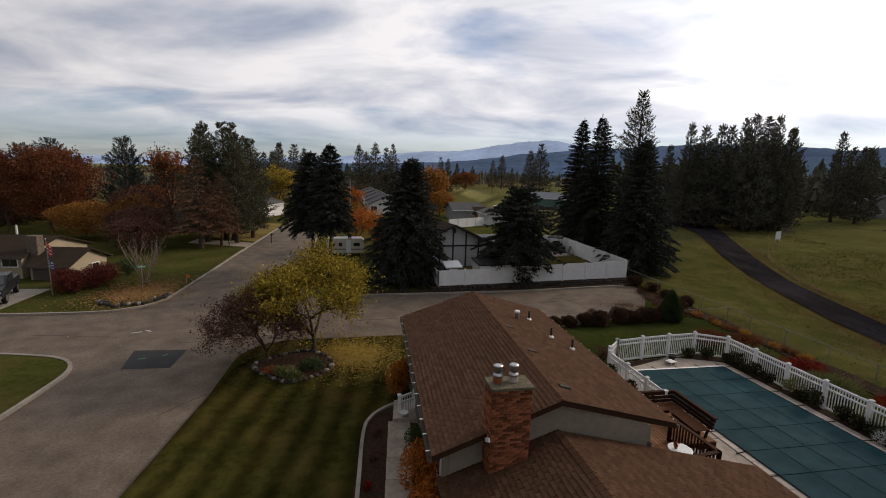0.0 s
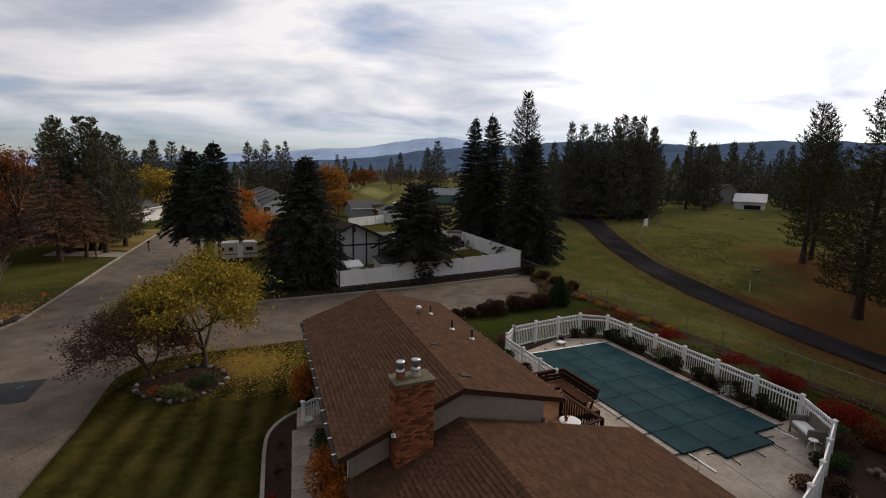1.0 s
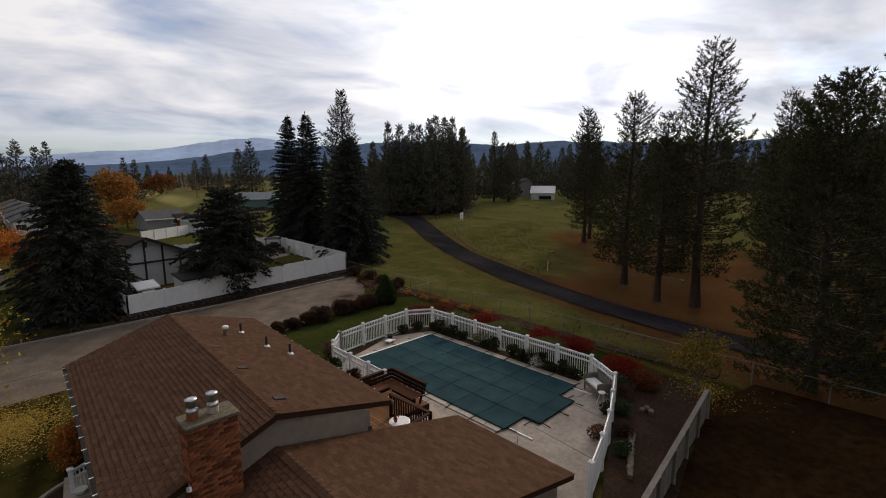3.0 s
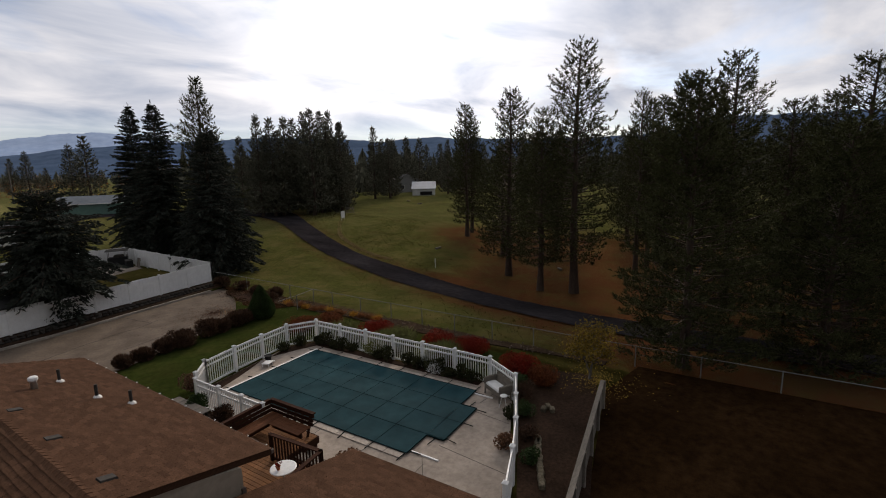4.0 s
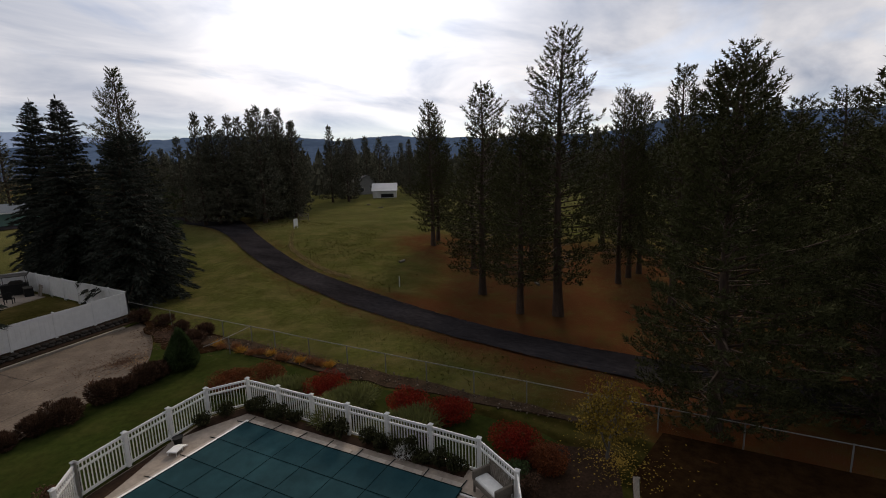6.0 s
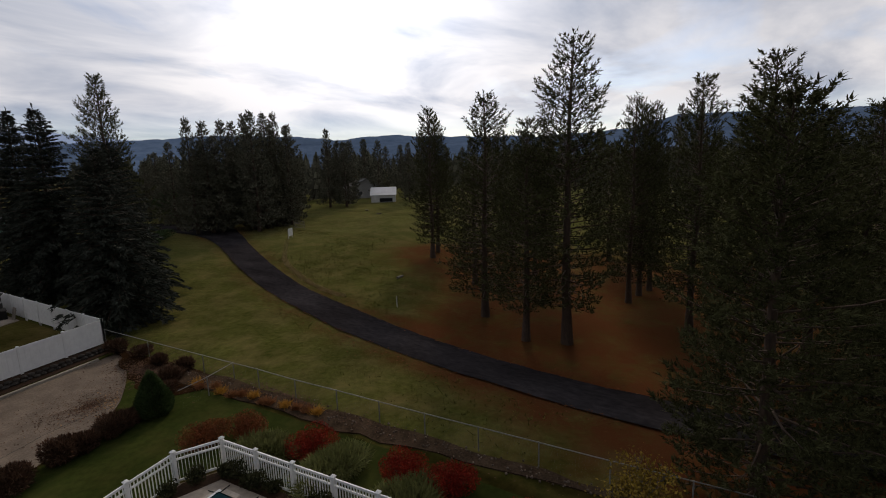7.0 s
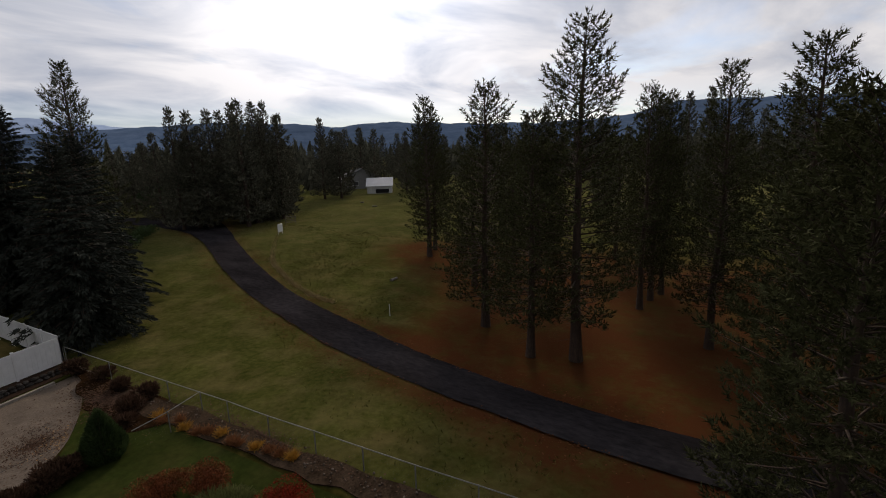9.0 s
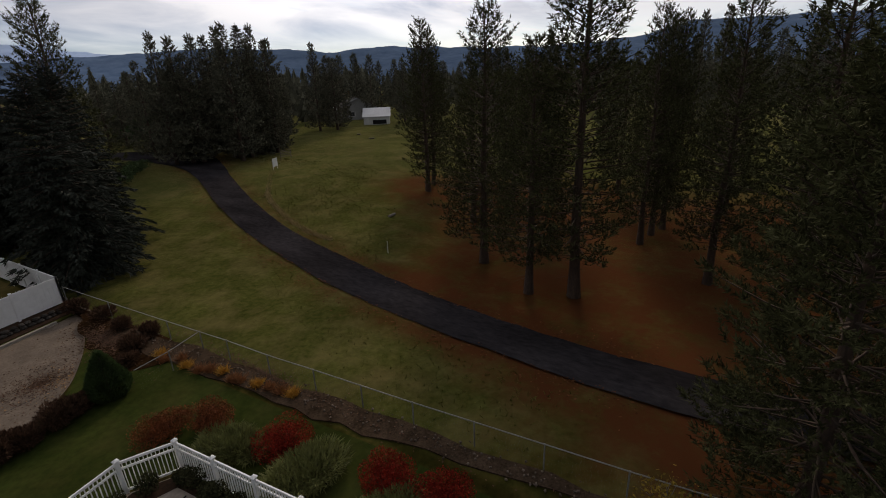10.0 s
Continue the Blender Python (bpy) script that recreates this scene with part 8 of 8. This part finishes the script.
ob = thing("notice_board", pose(23.5, 112.0, 0.0, 0, 0, 10), "dark notice shelter with a white roof", "sign")
part("panel", Geo().box((0, 0, 1.5), (3.0, 0.15, 1.4)), BLACK, ob)
part("roof", Geo().box((0, 0, 2.35), (3.4, 0.7, 0.25), 0.04), WHITE, ob)
for s in (-1, 1):
    part("post", Geo().box((1.5 * s, 0, 1.1), (0.14, 0.14, 2.4)), TIMBER, ob)
ob = thing("dark_fence", pose(0, 0, 0), "dark slatted fence at the playing field", "fence")
for i in range(16):
    part("board", Geo().box((27 + 0.75 * i, 128 + 0.2 * i, ground_z(27 + 0.75 * i, 128) + 0.7), (0.5, 0.1, 1.5)), TIMBER, ob)
for i, (x, y, h) in enumerate(((33.0, 176.0, 11.0), (-1.5, 120.0, 8.5), (-10.5, 96.0, 8.0))):
    ob = thing("utility_pole", pose(x, y, ground_z(x, y)), "weathered wooden utility pole", "utility pole", "utility poles")
    part("pole", Geo().tube((0, 0, -0.3), (0, 0, h), 0.16, 0.11, 8), WOOD_GREY, ob)
    part("crossarm", Geo().box((0, 0, h - 0.6), (1.8, 0.12, 0.12)), WOOD_GREY, ob)


def build_white_shed():
    x, y = 107.0, 89.0
    ob = thing("maintenance_shed", pose(x, y, ground_z(x, y), 0, 0, -52), "white shed with a bright pale metal roof on the golf ground", "shed")
    w, d, h = 6.4, 4.6, 1.8
    part("wall", Geo().box((0, 0, h / 2 - 0.3), (w, d, h + 0.6)), WALL_WHITE, ob)
    part("roof", Geo().slab([(-w / 2 - 0.3, -d / 2 - 0.3, h), (w / 2 + 0.3, -d / 2 - 0.3, h), (w / 2 + 0.3, d / 2 + 0.3, h + 1.9), (-w / 2 - 0.3, d / 2 + 0.3, h + 1.9)], 0.12), ROOF_PALE, ob)
    for sg in (-1, 1):
        part("gable", Geo().add([(sg * (w / 2 - 0.02), -d / 2, h - 0.1), (sg * (w / 2 - 0.02), d / 2, h - 0.1), (sg * (w / 2 - 0.02), d / 2, h + 1.65), (sg * (w / 2 - 0.1), -d / 2, h - 0.1), (sg * (w / 2 - 0.1), d / 2, h - 0.1), (sg * (w / 2 - 0.1), d / 2, h + 1.65)], [(0, 1, 2), (5, 4, 3), (0, 3, 4, 1), (1, 4, 5, 2), (2, 5, 3, 0)]), WALL_WHITE, ob)
    # The bay's dark inside is a black panel laid on the solid wall.
    part("opening", Geo().box((0.7, -d / 2 - 0.01, 0.5), (3.4, 0.04, 1.0)), BLACK, ob, "flat black panel for the shade inside the open bay")
    part("door", Geo().box((-2.4, -d / 2 - 0.02, 0.9), (1.0, 0.04, 1.8)), WHITE_METAL, ob)


build_white_shed()
gable_house("club_house", 119, 107, ground_z(119, 107), -40, (11, 13), 3.0, 2.6, WALL_GREY, ROOF_GREY, "grey pitched-roof house behind the white shed", [("-y", -2, 1.5, 1.6, 1.2), ("-y", 2, 1.5, 1.6, 1.2)])
for i, (x, y, t, w, h) in enumerate(((55.2, 63.6, 24, 1.3, 1.45), (61.8, 69.4, -18, 1.8, 1.3))):
    ob = thing("golf_sign" if i == 0 else "slatted_screen", pose(x, y, ground_z(x, y), 0, 0, t), "white board on two posts beside the path" if i == 0 else "weathered slatted screen on the golf ground", "sign")
    if i == 0:
        part("panel", Geo().box((0, 0, 0.95), (w, 0.05, 1.15), 0.01), WHITE, ob)
    else:
        for k in range(5):
            part("slat", Geo().box((0, 0, 0.35 + 0.23 * k), (w, 0.03, 0.07)), WOOD_GREY, ob)
    for s in (-1, 1):
        part("post", Geo().box((s * w * 0.46, 0.04, 0.65), (0.06, 0.06, 1.5)), WHITE if i == 0 else WOOD_GREY, ob)
for i, (x, y) in enumerate(((47.5, 37.0), (49.5, 22.0), (88.0, 78.0), (84.0, 71.0))):
    ob = thing("log", pose(x, y, ground_z(x, y) + 0.12, 0, 0, 40 * i), "pale cut log lying in the grass", "log", "logs")
    part("stem", Geo().tube((-0.5, 0, 0), (0.5, 0.05, 0), 0.13, 0.11, 10), WOOD_GREY, ob)
ob = thing("marker_stake", pose(40.0, 31.5, ground_z(40, 31.5)), "thin white marker stake in the grass", "stake")
part("stake", Geo().tube((0, 0, -0.1), (0, 0, 0.9), 0.03, 0.03, 6), WHITE, ob)


def build_mound_edge():
    """Dry straw-coloured grass along the foot of the mound beside the path."""
    rng = np.random.default_rng(78)
    line = np.array(smooth_line([(56.5, 65.5), (50.6, 59.0), (46.0, 53.6), (43.6, 49.4), (41.4, 44.4), (40.2, 40.6), (39.6, 37.4)], 30))
    at = rng.integers(0, len(line), 2200)
    q = line[at] + rng.normal(size=(len(at), 2)) * 0.16
    P = np.stack([q[:, 0], q[:, 1], [ground_z(a, b) - 0.02 for a, b in q]], 1)
    D = rng.normal(size=P.shape) * np.array([0.6, 0.6, 0.1]) + np.array([0, 0, 0.7])
    v, fc = blades(P, D, rng.uniform(0.12, 0.34, len(P)), rng.uniform(0.04, 0.08, len(P)), rng)
    tagged(new("dry_grass_edge", raw_mesh("dry_grass_edge", v, fc, STRAW)), "dry straw-coloured grass along the path's edge", "grass", kind="stuff")


build_mound_edge()
gable_house("far_house", 70.0, 108.0, ground_z(70, 108), 52, (9, 15), 2.4, 1.7, WALL_GREY, ROOF_GREY, "low grey-roofed house behind the pines by the path", [("-x", -3, 1.3, 1.6, 1.0), ("-x", 2, 1.3, 1.6, 1.0)])


def build_tufts():
    """Rank tufts of grass over the near field."""
    rng = np.random.default_rng(77)
    n = 14000
    x, y = rng.uniform(25.6, 62, n), rng.uniform(-5, 78, n)
    keep = np.array([min((a - p) ** 2 + (b - q) ** 2 for p, q in LANE) > 5.5 for a, b in zip(x, y)]) & (y < 8 + 2.0 * (x - 18)) & np.array([min((a - p[0]) ** 2 + (b - p[1]) ** 2 for p in PINES) > 64 for a, b in zip(x, y)])
    x, y = x[keep], y[keep]
    z = np.array([ground_z(a, b) for a, b in zip(x, y)]) - 0.05
    P = np.repeat(np.stack([x, y, z], 1), 3, 0) + rng.normal(size=(3 * len(x), 3)) * np.array([0.06, 0.06, 0.0])
    D = rng.normal(size=P.shape) * np.array([0.5, 0.5, 0.1]) + np.array([0, 0, 0.7])
    v, fc = blades(P, D, rng.uniform(0.10, 0.26, len(P)), rng.uniform(0.03, 0.07, len(P)), rng)
    tagged(new("grass_tufts", raw_mesh("grass_tufts", v, fc, TUFT)), "rank tufts of grass scattered over the field", "grass", kind="stuff")


TUFT = mat("tuft_grass", (0.060, 0.064, 0.014), (0.125, 0.112, 0.034), 0.4, 0.9, spread=0.4, spec=0.0, thin=0.2)
LANE = smooth_line(TRACK_LINE, 4)


def build_path_litter():
    """Needles and leaves gathered along both edges of the path."""
    rng = np.random.default_rng(79)
    line = np.array(smooth_line(TRACK_LINE[3:12], 30))
    d = np.gradient(line, axis=0)
    d /= np.linalg.norm(d, axis=1, keepdims=True)
    at = rng.integers(0, len(line), 3000)
    side = np.where(rng.random(len(at)) < 0.5, -1.0, 1.0) * (1.55 + np.abs(rng.normal(size=len(at))) * 0.9)
    q = line[at] + np.stack([-d[at, 1], d[at, 0]], 1) * side[:, None] + rng.normal(size=(len(at), 2)) * 0.1
    P = np.stack([q[:, 0], q[:, 1], [ground_z(a, b) + 0.075 for a, b in q]], 1)
    A = rng.normal(size=P.shape) * np.array([1, 1, 0.15])
    A /= np.linalg.norm(A, axis=1, keepdims=True)
    B = np.cross(A, np.array([0, 0, 1.0]))
    r = rng.uniform(0.03, 0.09, len(P))[:, None]
    v = np.stack([P - A * r, P + B * r * 0.6, P + A * r, P - B * r * 0.6], 1).reshape(-1, 3)
    tagged(new("path_litter", raw_mesh("path_litter", v, np.arange(len(v)).reshape(-1, 4), LITTER)), "rust-brown needle litter along the edges of the path", "leaves", kind="stuff")


LITTER = mat("needle_litter", (0.060, 0.024, 0.010), (0.115, 0.050, 0.022), 3, 0.95, spread=0.45, spec=0.02)
build_path_litter()
build_tufts()


# ---------------------------------------------------------------- distant woods and hills
BANK = [(40.4, 74.5, 2.0, 1.5), (42.2, 77.2, 2.2, 1.7), (44.2, 80.0, 2.0, 1.6), (46.0, 82.6, 2.0, 1.4)]


def build_cluster():
    """Pines that close the golf ground."""
    rnd = random.Random(21)
    kinds = [ponderosa(18, 3.7, 230 + i, HAZED_WOODS, 1.7, 0.06, 2.1, 5, 3, 0.92) for i in range(5)]
    stand = [(51.0, 81.0, 18.3), (52.9, 79.8, 17.8), (57.8, 82.6, 18.4), (61.8, 85.9, 18.4), (60.8, 80.5, 19.3), (57.8, 74.6, 19.3), (67.6, 81.5, 20.2), (65.6, 76.0, 17.2), (72.6, 83.8, 18.3), (90.5, 92.0, 18.6), (93.0, 89.0, 15.5), (99.0, 94.0, 15.5), (54.1, 79.0, 15.5), (58.9, 77.6, 17.6), (60.7, 76.2, 16.0), (63.2, 77.0, 17.3), (56.0, 86.1, 15.2), (52.6, 89.9, 14.9)]
    back = [(72.5, 86), (76, 94), (66, 91), (61, 98), (81, 103), (57, 109), (83, 95), (75, 106), (65, 108), (60, 104), (72, 103), (56, 114), (62, 118), (70, 114), (78, 110), (85, 107), (52, 128), (68, 127), (77, 122), (86, 118), (94, 112), (62, 145), (74, 138), (112, 84), (112, 60), (104, 52), (118, 48), (100, 30), (108, 18), (98, 14), (112, 2), (98, -8), (84, -12), (70, -18), (60, -26)]
    trees = [(x, y, h, rnd.uniform(0.85, 1.15), rnd.choice((0, 1, 2, 3))) for x, y, h in stand]
    for x, y in back:
        low = y > 60 and math.degrees(math.atan2(y - 8, x - 12)) > 46
        trees.append((x, y, rnd.uniform(10.5, 14.5) if low else rnd.uniform(15, 20), rnd.uniform(0.8, 1.1), rnd.choice((0, 1, 2, 3, 4))))
    m = conifer(18, 5.6, 236, "fir", HAZED_WOODS, 0.8)
    make_tree("fir_tree", m, 63.8, 79.2, ground_z(63.8, 79.2) - 0.1, (1, 1, 20.0 / 18), 70, "broad black-green fir with branches to the ground beside the path", "fir tree")
    for x, y, h, r, k in trees:
        make_tree("pine_tree", kinds[k], x, y, ground_z(x, y) - 0.1, (r, r, h / 18), rnd.uniform(0, 360), "tall dark pine at the far edge of the golf ground", "pine tree", "pines at the edge of the golf ground")


build_cluster()
for i, (x, y, r, h) in enumerate(BANK):
    bush("dark_shrub", x, y, r, r * 0.9, h, 330 + i, LEAF_GREEN, 1500, 0.16, "dark rounded evergreen shrub beside the path", "shrub", "shrubs beside the path", z=ground_z(x, y))


def low_tree(rng, x, y, z, h, r, lists, conic=True, fine=90):
    """A far tree of a few dozen tufts."""
    if conic:
        # drooping skirts of branches, ragged at the rim
        tiers, m = (8, 12) if fine > 150 else (6, 8)
        for i in range(tiers):
            t0 = 0.06 + 0.80 * i / tiers
            rim, up = r * ((1 - t0) ** 0.9) * 0.95, z + h * min(1.0, t0 + 0.34 * (1 - 0.45 * i / tiers))
            a = 2 * np.pi * (np.arange(m + 1) + rng.uniform(0, 1)) / m
            k = rng.uniform(0.80, 1.20, m + 1) * np.where(np.arange(m + 1) % 2, 0.5, 1.0)
            k[-1] = k[0]
            dz = rng.uniform(-0.045, 0.02, m + 1) * h * np.where(np.arange(m + 1) % 2, -0.6, 1.0)
            dz[-1] = dz[0]
            ring = np.stack([x + rim * k * np.cos(a), y + rim * k * np.sin(a), z + h * t0 + dz], 1)
            top = np.repeat(np.array([[x, y, up]]), m, 0)
            lists.append(np.stack([ring[:-1], ring[1:], top], 1).reshape(-1, 3))
    n = int(fine * (0.45 if conic else 1.0))
    t = rng.uniform(0.06, 0.97, n) ** (0.8 if conic else 1.0)
    rad = r * ((1 - t) ** 0.9) if conic else r * np.sin(np.pi * np.clip(0.15 + 0.8 * t, 0, 1)) ** 0.7
    a = rng.uniform(0, 2 * np.pi, n)
    k = rng.uniform(0.55, 1.0, n) if conic else rng.uniform(0.15, 1.0, n)
    P = np.stack([x + rad * k * np.cos(a), y + rad * k * np.sin(a), z + t * h], 1)
    D = np.stack([np.cos(a), np.sin(a), rng.uniform(-0.5, 0.3, n) if conic else rng.uniform(-0.4, 0.6, n)], 1)
    wide = math.sqrt(200 / fine)
    lists.append(blades(P, D, rng.uniform(0.05, 0.085, n) * h * (1 - 0.6 * t) * wide, rng.uniform(0.022, 0.040, n) * h * (1 - 0.45 * t) * wide, rng)[0])


def woods(name, seed, count, place, material, label, conic=True):
    rng = np.random.default_rng(seed)
    lists = []
    for _ in range(count):
        x, y, h, r = place(rng)
        low_tree(rng, x, y, ground_z(x, y) - 0.3, h, r, lists, conic, 200 if math.hypot(x, y) < 270 else 110)
    v = np.concatenate(lists)
    tagged(new(name, raw_mesh(name, v, np.arange(len(v)).reshape(-1, 3), material)), label, "woods", kind="stuff")


def sector(a0, a1, d0, d1, h0, h1, slim=0.25):
    def place(rng):
        a, d = radians(rng.uniform(a0, a1)), math.sqrt(rng.uniform(d0 * d0, d1 * d1))
        h = rng.uniform(h0, h1) * rng.uniform(0.68, 1.04)
        return d * math.cos(a), d * math.sin(a), h, h * rng.uniform(slim * 0.8, slim * 1.25)
    return place


def build_wood_edge():
    """The first rows of the woods behind the golf ground."""
    rnd = random.Random(65)
    kinds = [ponderosa(17, 3.5, 640 + i, HAZED_WOODS, 1.5, 0.04, 3.0, 4, 0, 0.85) for i in range(4)]
    for i in range(44):
        a, d = radians(-14 + 60 * (i + rnd.uniform(-0.3, 0.3)) / 44), rnd.uniform(150, 190)
        h = rnd.uniform(13, 19.5)
        x, y = d * math.cos(a), d * math.sin(a)
        make_tree("pine_tree", kinds[rnd.randrange(4)], x, y, ground_z(x, y) - 0.2, (h / 17, h / 17, h / 17), rnd.uniform(0, 360), "dark pine at the edge of the woods behind the golf ground", "pine tree", "pines at the edge of the woods")


build_wood_edge()
woods("far_woods", 1, 170, sector(-40, 46, 190, 280, 13, 19, 0.3), HAZED_WOODS, "dark pine woods beyond the golf ground")
woods("far_woods", 2, 420, sector(-40, 70, 260, 520, 15, 22), HAZED_WOODS, "distant pine woods")
woods("far_woods", 3, 110, sector(44, 66, 150, 260, 13, 19), HAZED_WOODS, "dark pine woods beyond the path")
woods("far_woods", 4, 330, sector(64, 100, 300, 700, 8, 13, 0.34), HAZED_WOODS, "distant trees beyond the playing field")
woods("far_woods", 5, 26, sector(91, 101, 210, 300, 9, 14, 0.32), HAZED_WOODS, "row of pines beyond the houses")
woods("far_woods", 21, 24, sector(100, 108, 140, 200, 9, 12.5, 0.32), HAZED_WOODS, "dark conifers beyond the street")


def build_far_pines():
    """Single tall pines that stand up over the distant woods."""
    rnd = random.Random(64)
    kinds = [ponderosa(17, 3.6, 600 + i, HAZED_WOODS, 1.6, 0.05, 2.7, 5, 0, 0.95) for i in range(5)]
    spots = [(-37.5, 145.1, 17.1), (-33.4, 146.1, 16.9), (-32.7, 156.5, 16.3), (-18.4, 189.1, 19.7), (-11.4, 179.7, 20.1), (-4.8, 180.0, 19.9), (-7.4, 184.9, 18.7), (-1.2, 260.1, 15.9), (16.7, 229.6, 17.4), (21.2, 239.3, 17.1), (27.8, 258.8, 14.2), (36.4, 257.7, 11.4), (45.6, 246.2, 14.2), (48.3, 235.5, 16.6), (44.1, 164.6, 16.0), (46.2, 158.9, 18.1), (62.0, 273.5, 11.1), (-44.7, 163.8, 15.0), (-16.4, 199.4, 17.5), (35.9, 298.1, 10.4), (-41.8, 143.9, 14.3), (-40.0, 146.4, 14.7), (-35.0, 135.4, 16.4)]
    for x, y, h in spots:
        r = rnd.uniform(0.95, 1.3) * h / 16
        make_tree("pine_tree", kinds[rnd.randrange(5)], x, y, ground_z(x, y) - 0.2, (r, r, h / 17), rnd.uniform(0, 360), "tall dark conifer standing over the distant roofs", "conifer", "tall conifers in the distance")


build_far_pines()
woods("far_woods", 6, 260, sector(99, 150, 140, 260, 6.5, 10, 0.36), HAZED_WOODS, "dark evergreen trees beyond the street")
woods("far_woods", 7, 500, sector(98, 165, 260, 700, 7, 11, 0.36), HAZED_WOODS, "distant evergreen trees beyond the street")
woods("autumn_woods", 8, 60, sector(66, 98, 190, 420, 6, 11, 0.45), LEAF_RUST, "distant rust-coloured autumn trees", False)
woods("autumn_woods", 9, 50, sector(98, 150, 80, 180, 6, 9, 0.45), LEAF_PURPLE, "maroon and brown autumn trees beyond the street", False)
woods("autumn_woods", 10, 26, sector(20, 98, 180, 400, 6, 10, 0.45), LEAF_GOLD, "scattered golden autumn trees in the distance", False)
woods("far_woods", 11, 70, sector(-180, -40, 60, 300, 9, 18), HAZED_WOODS, "evergreen woods behind the houses")
woods("far_woods", 12, 45, sector(150, 200, 70, 400, 8, 15), HAZED_WOODS, "evergreen trees beyond the side street")
broad = [ponderosa(13, 4.3, 270 + i, SPRUCE, 1.9, 0.06, 1.6, 7, 2, 0.66) for i in range(2)]
for i, (x, y, h, r) in enumerate(((-44.6, 80.2, 13.6, 1.05), (-58.6, 84.0, 13.0, 1.2), (-62.4, 83.0, 12.2, 1.1), (-68.5, 81.0, 11.0, 1.1), (-40.2, 84.0, 9.6, 0.9))):
    make_tree("fir_tree", broad[i % 2], x, y, -0.05, (r, r, h / 13), 70 * i, "broad dark evergreen behind the maples across the street", "fir tree", "firs across the street")
for x, y, h in ((-58.2, 74.3, 9.9), (-60, 84, 11.5), (-66, 74, 9.5), (-63, 80, 10.5), (-54, 84, 11), (-57.5, 86, 11.8), (-70, 82, 10), (-50, 92, 9), (-38, 96, 9), (-34, 110, 9.5)):
    make_tree("fir_tree", conifer(13, 2.6, 260 + int(h), "fir", SPRUCE, 0.5), x, y, -0.05, (1.05, 1.05, h / 13), x * 9 % 360, "dark evergreen behind the maples across the street", "fir tree", "firs across the street")


def hills(name, base, pts, depth, jag, material, label, seed):
    """A ridge of hills: heights by bearing, with a slope towards the viewer."""
    az = np.arange(pts[0][0], pts[-1][0], 0.22)
    el = np.interp(az, [p[0] for p in pts], [p[1] for p in pts])
    g = Geo()
    m = 7
    for i, (a, e) in enumerate(zip(az, el)):
        ca, sa = math.cos(radians(a)), math.sin(radians(a))
        top = base * math.tan(radians(max(0.05, e))) + 10
        top *= 1 + jag * noise.fractal((a * 0.35, seed, 0), 0.9, 2.1, 5)
        for k in range(m):
            t = k / (m - 1)
            d = base - depth * (1 - t)
            zz = top * t ** 1.25 * (1 + 0.14 * noise.noise((a * 0.6, t * 4, seed)) * (1 - t)) - 6 * (1 - t)
            g.v.append((d * ca, d * sa, zz))
        g.v.append(((base + depth) * ca, (base + depth) * sa, -10))
    w = m + 1
    for i in range(len(az) - 1):
        g.f += [(i * w + k, i * w + k + 1, (i + 1) * w + k + 1, (i + 1) * w + k) for k in range(w - 1)]
    tagged(part(name, g, material, smooth=True), label, "hills", kind="structure")


hills("backdrop_far", 4200, [(60, 3.0), (66, 3.4), (71.4, 3.95), (74.0, 4.15), (77, 3.85), (79, 3.55), (81, 3.2), (83.5, 2.75), (88, 2.5), (91, 2.2), (97, 1.7), (104, 1.2), (112, 0.8), (130, 0.5)], 900, 0.05, HILL_FAR, "mountain ridge on the horizon with haze painted as a blue glow", 2.0)
hills("backdrop_near", 2300, [(-60, 3.0), (-30, 3.6), (-8.7, 4.05), (-3, 4.4), (3.5, 4.5), (6.8, 4.65), (9.4, 4.05), (12, 3.4), (20, 3.1), (28, 3.2), (36, 3.62), (39.5, 3.7), (43.6, 3.5), (45.6, 3.3), (48.7, 3.6), (53, 3.75), (57, 3.88), (60, 3.75), (63, 3.5), (67, 3.3), (73, 2.85), (76.5, 2.55), (79, 2.15), (82, 1.7), (86, 1.3), (96, 0.8), (110, 0.5)], 700, 0.05, HILL_NEAR, "forested hills on the horizon with haze painted as a dim blue glow", 7.0)
build_chimney()
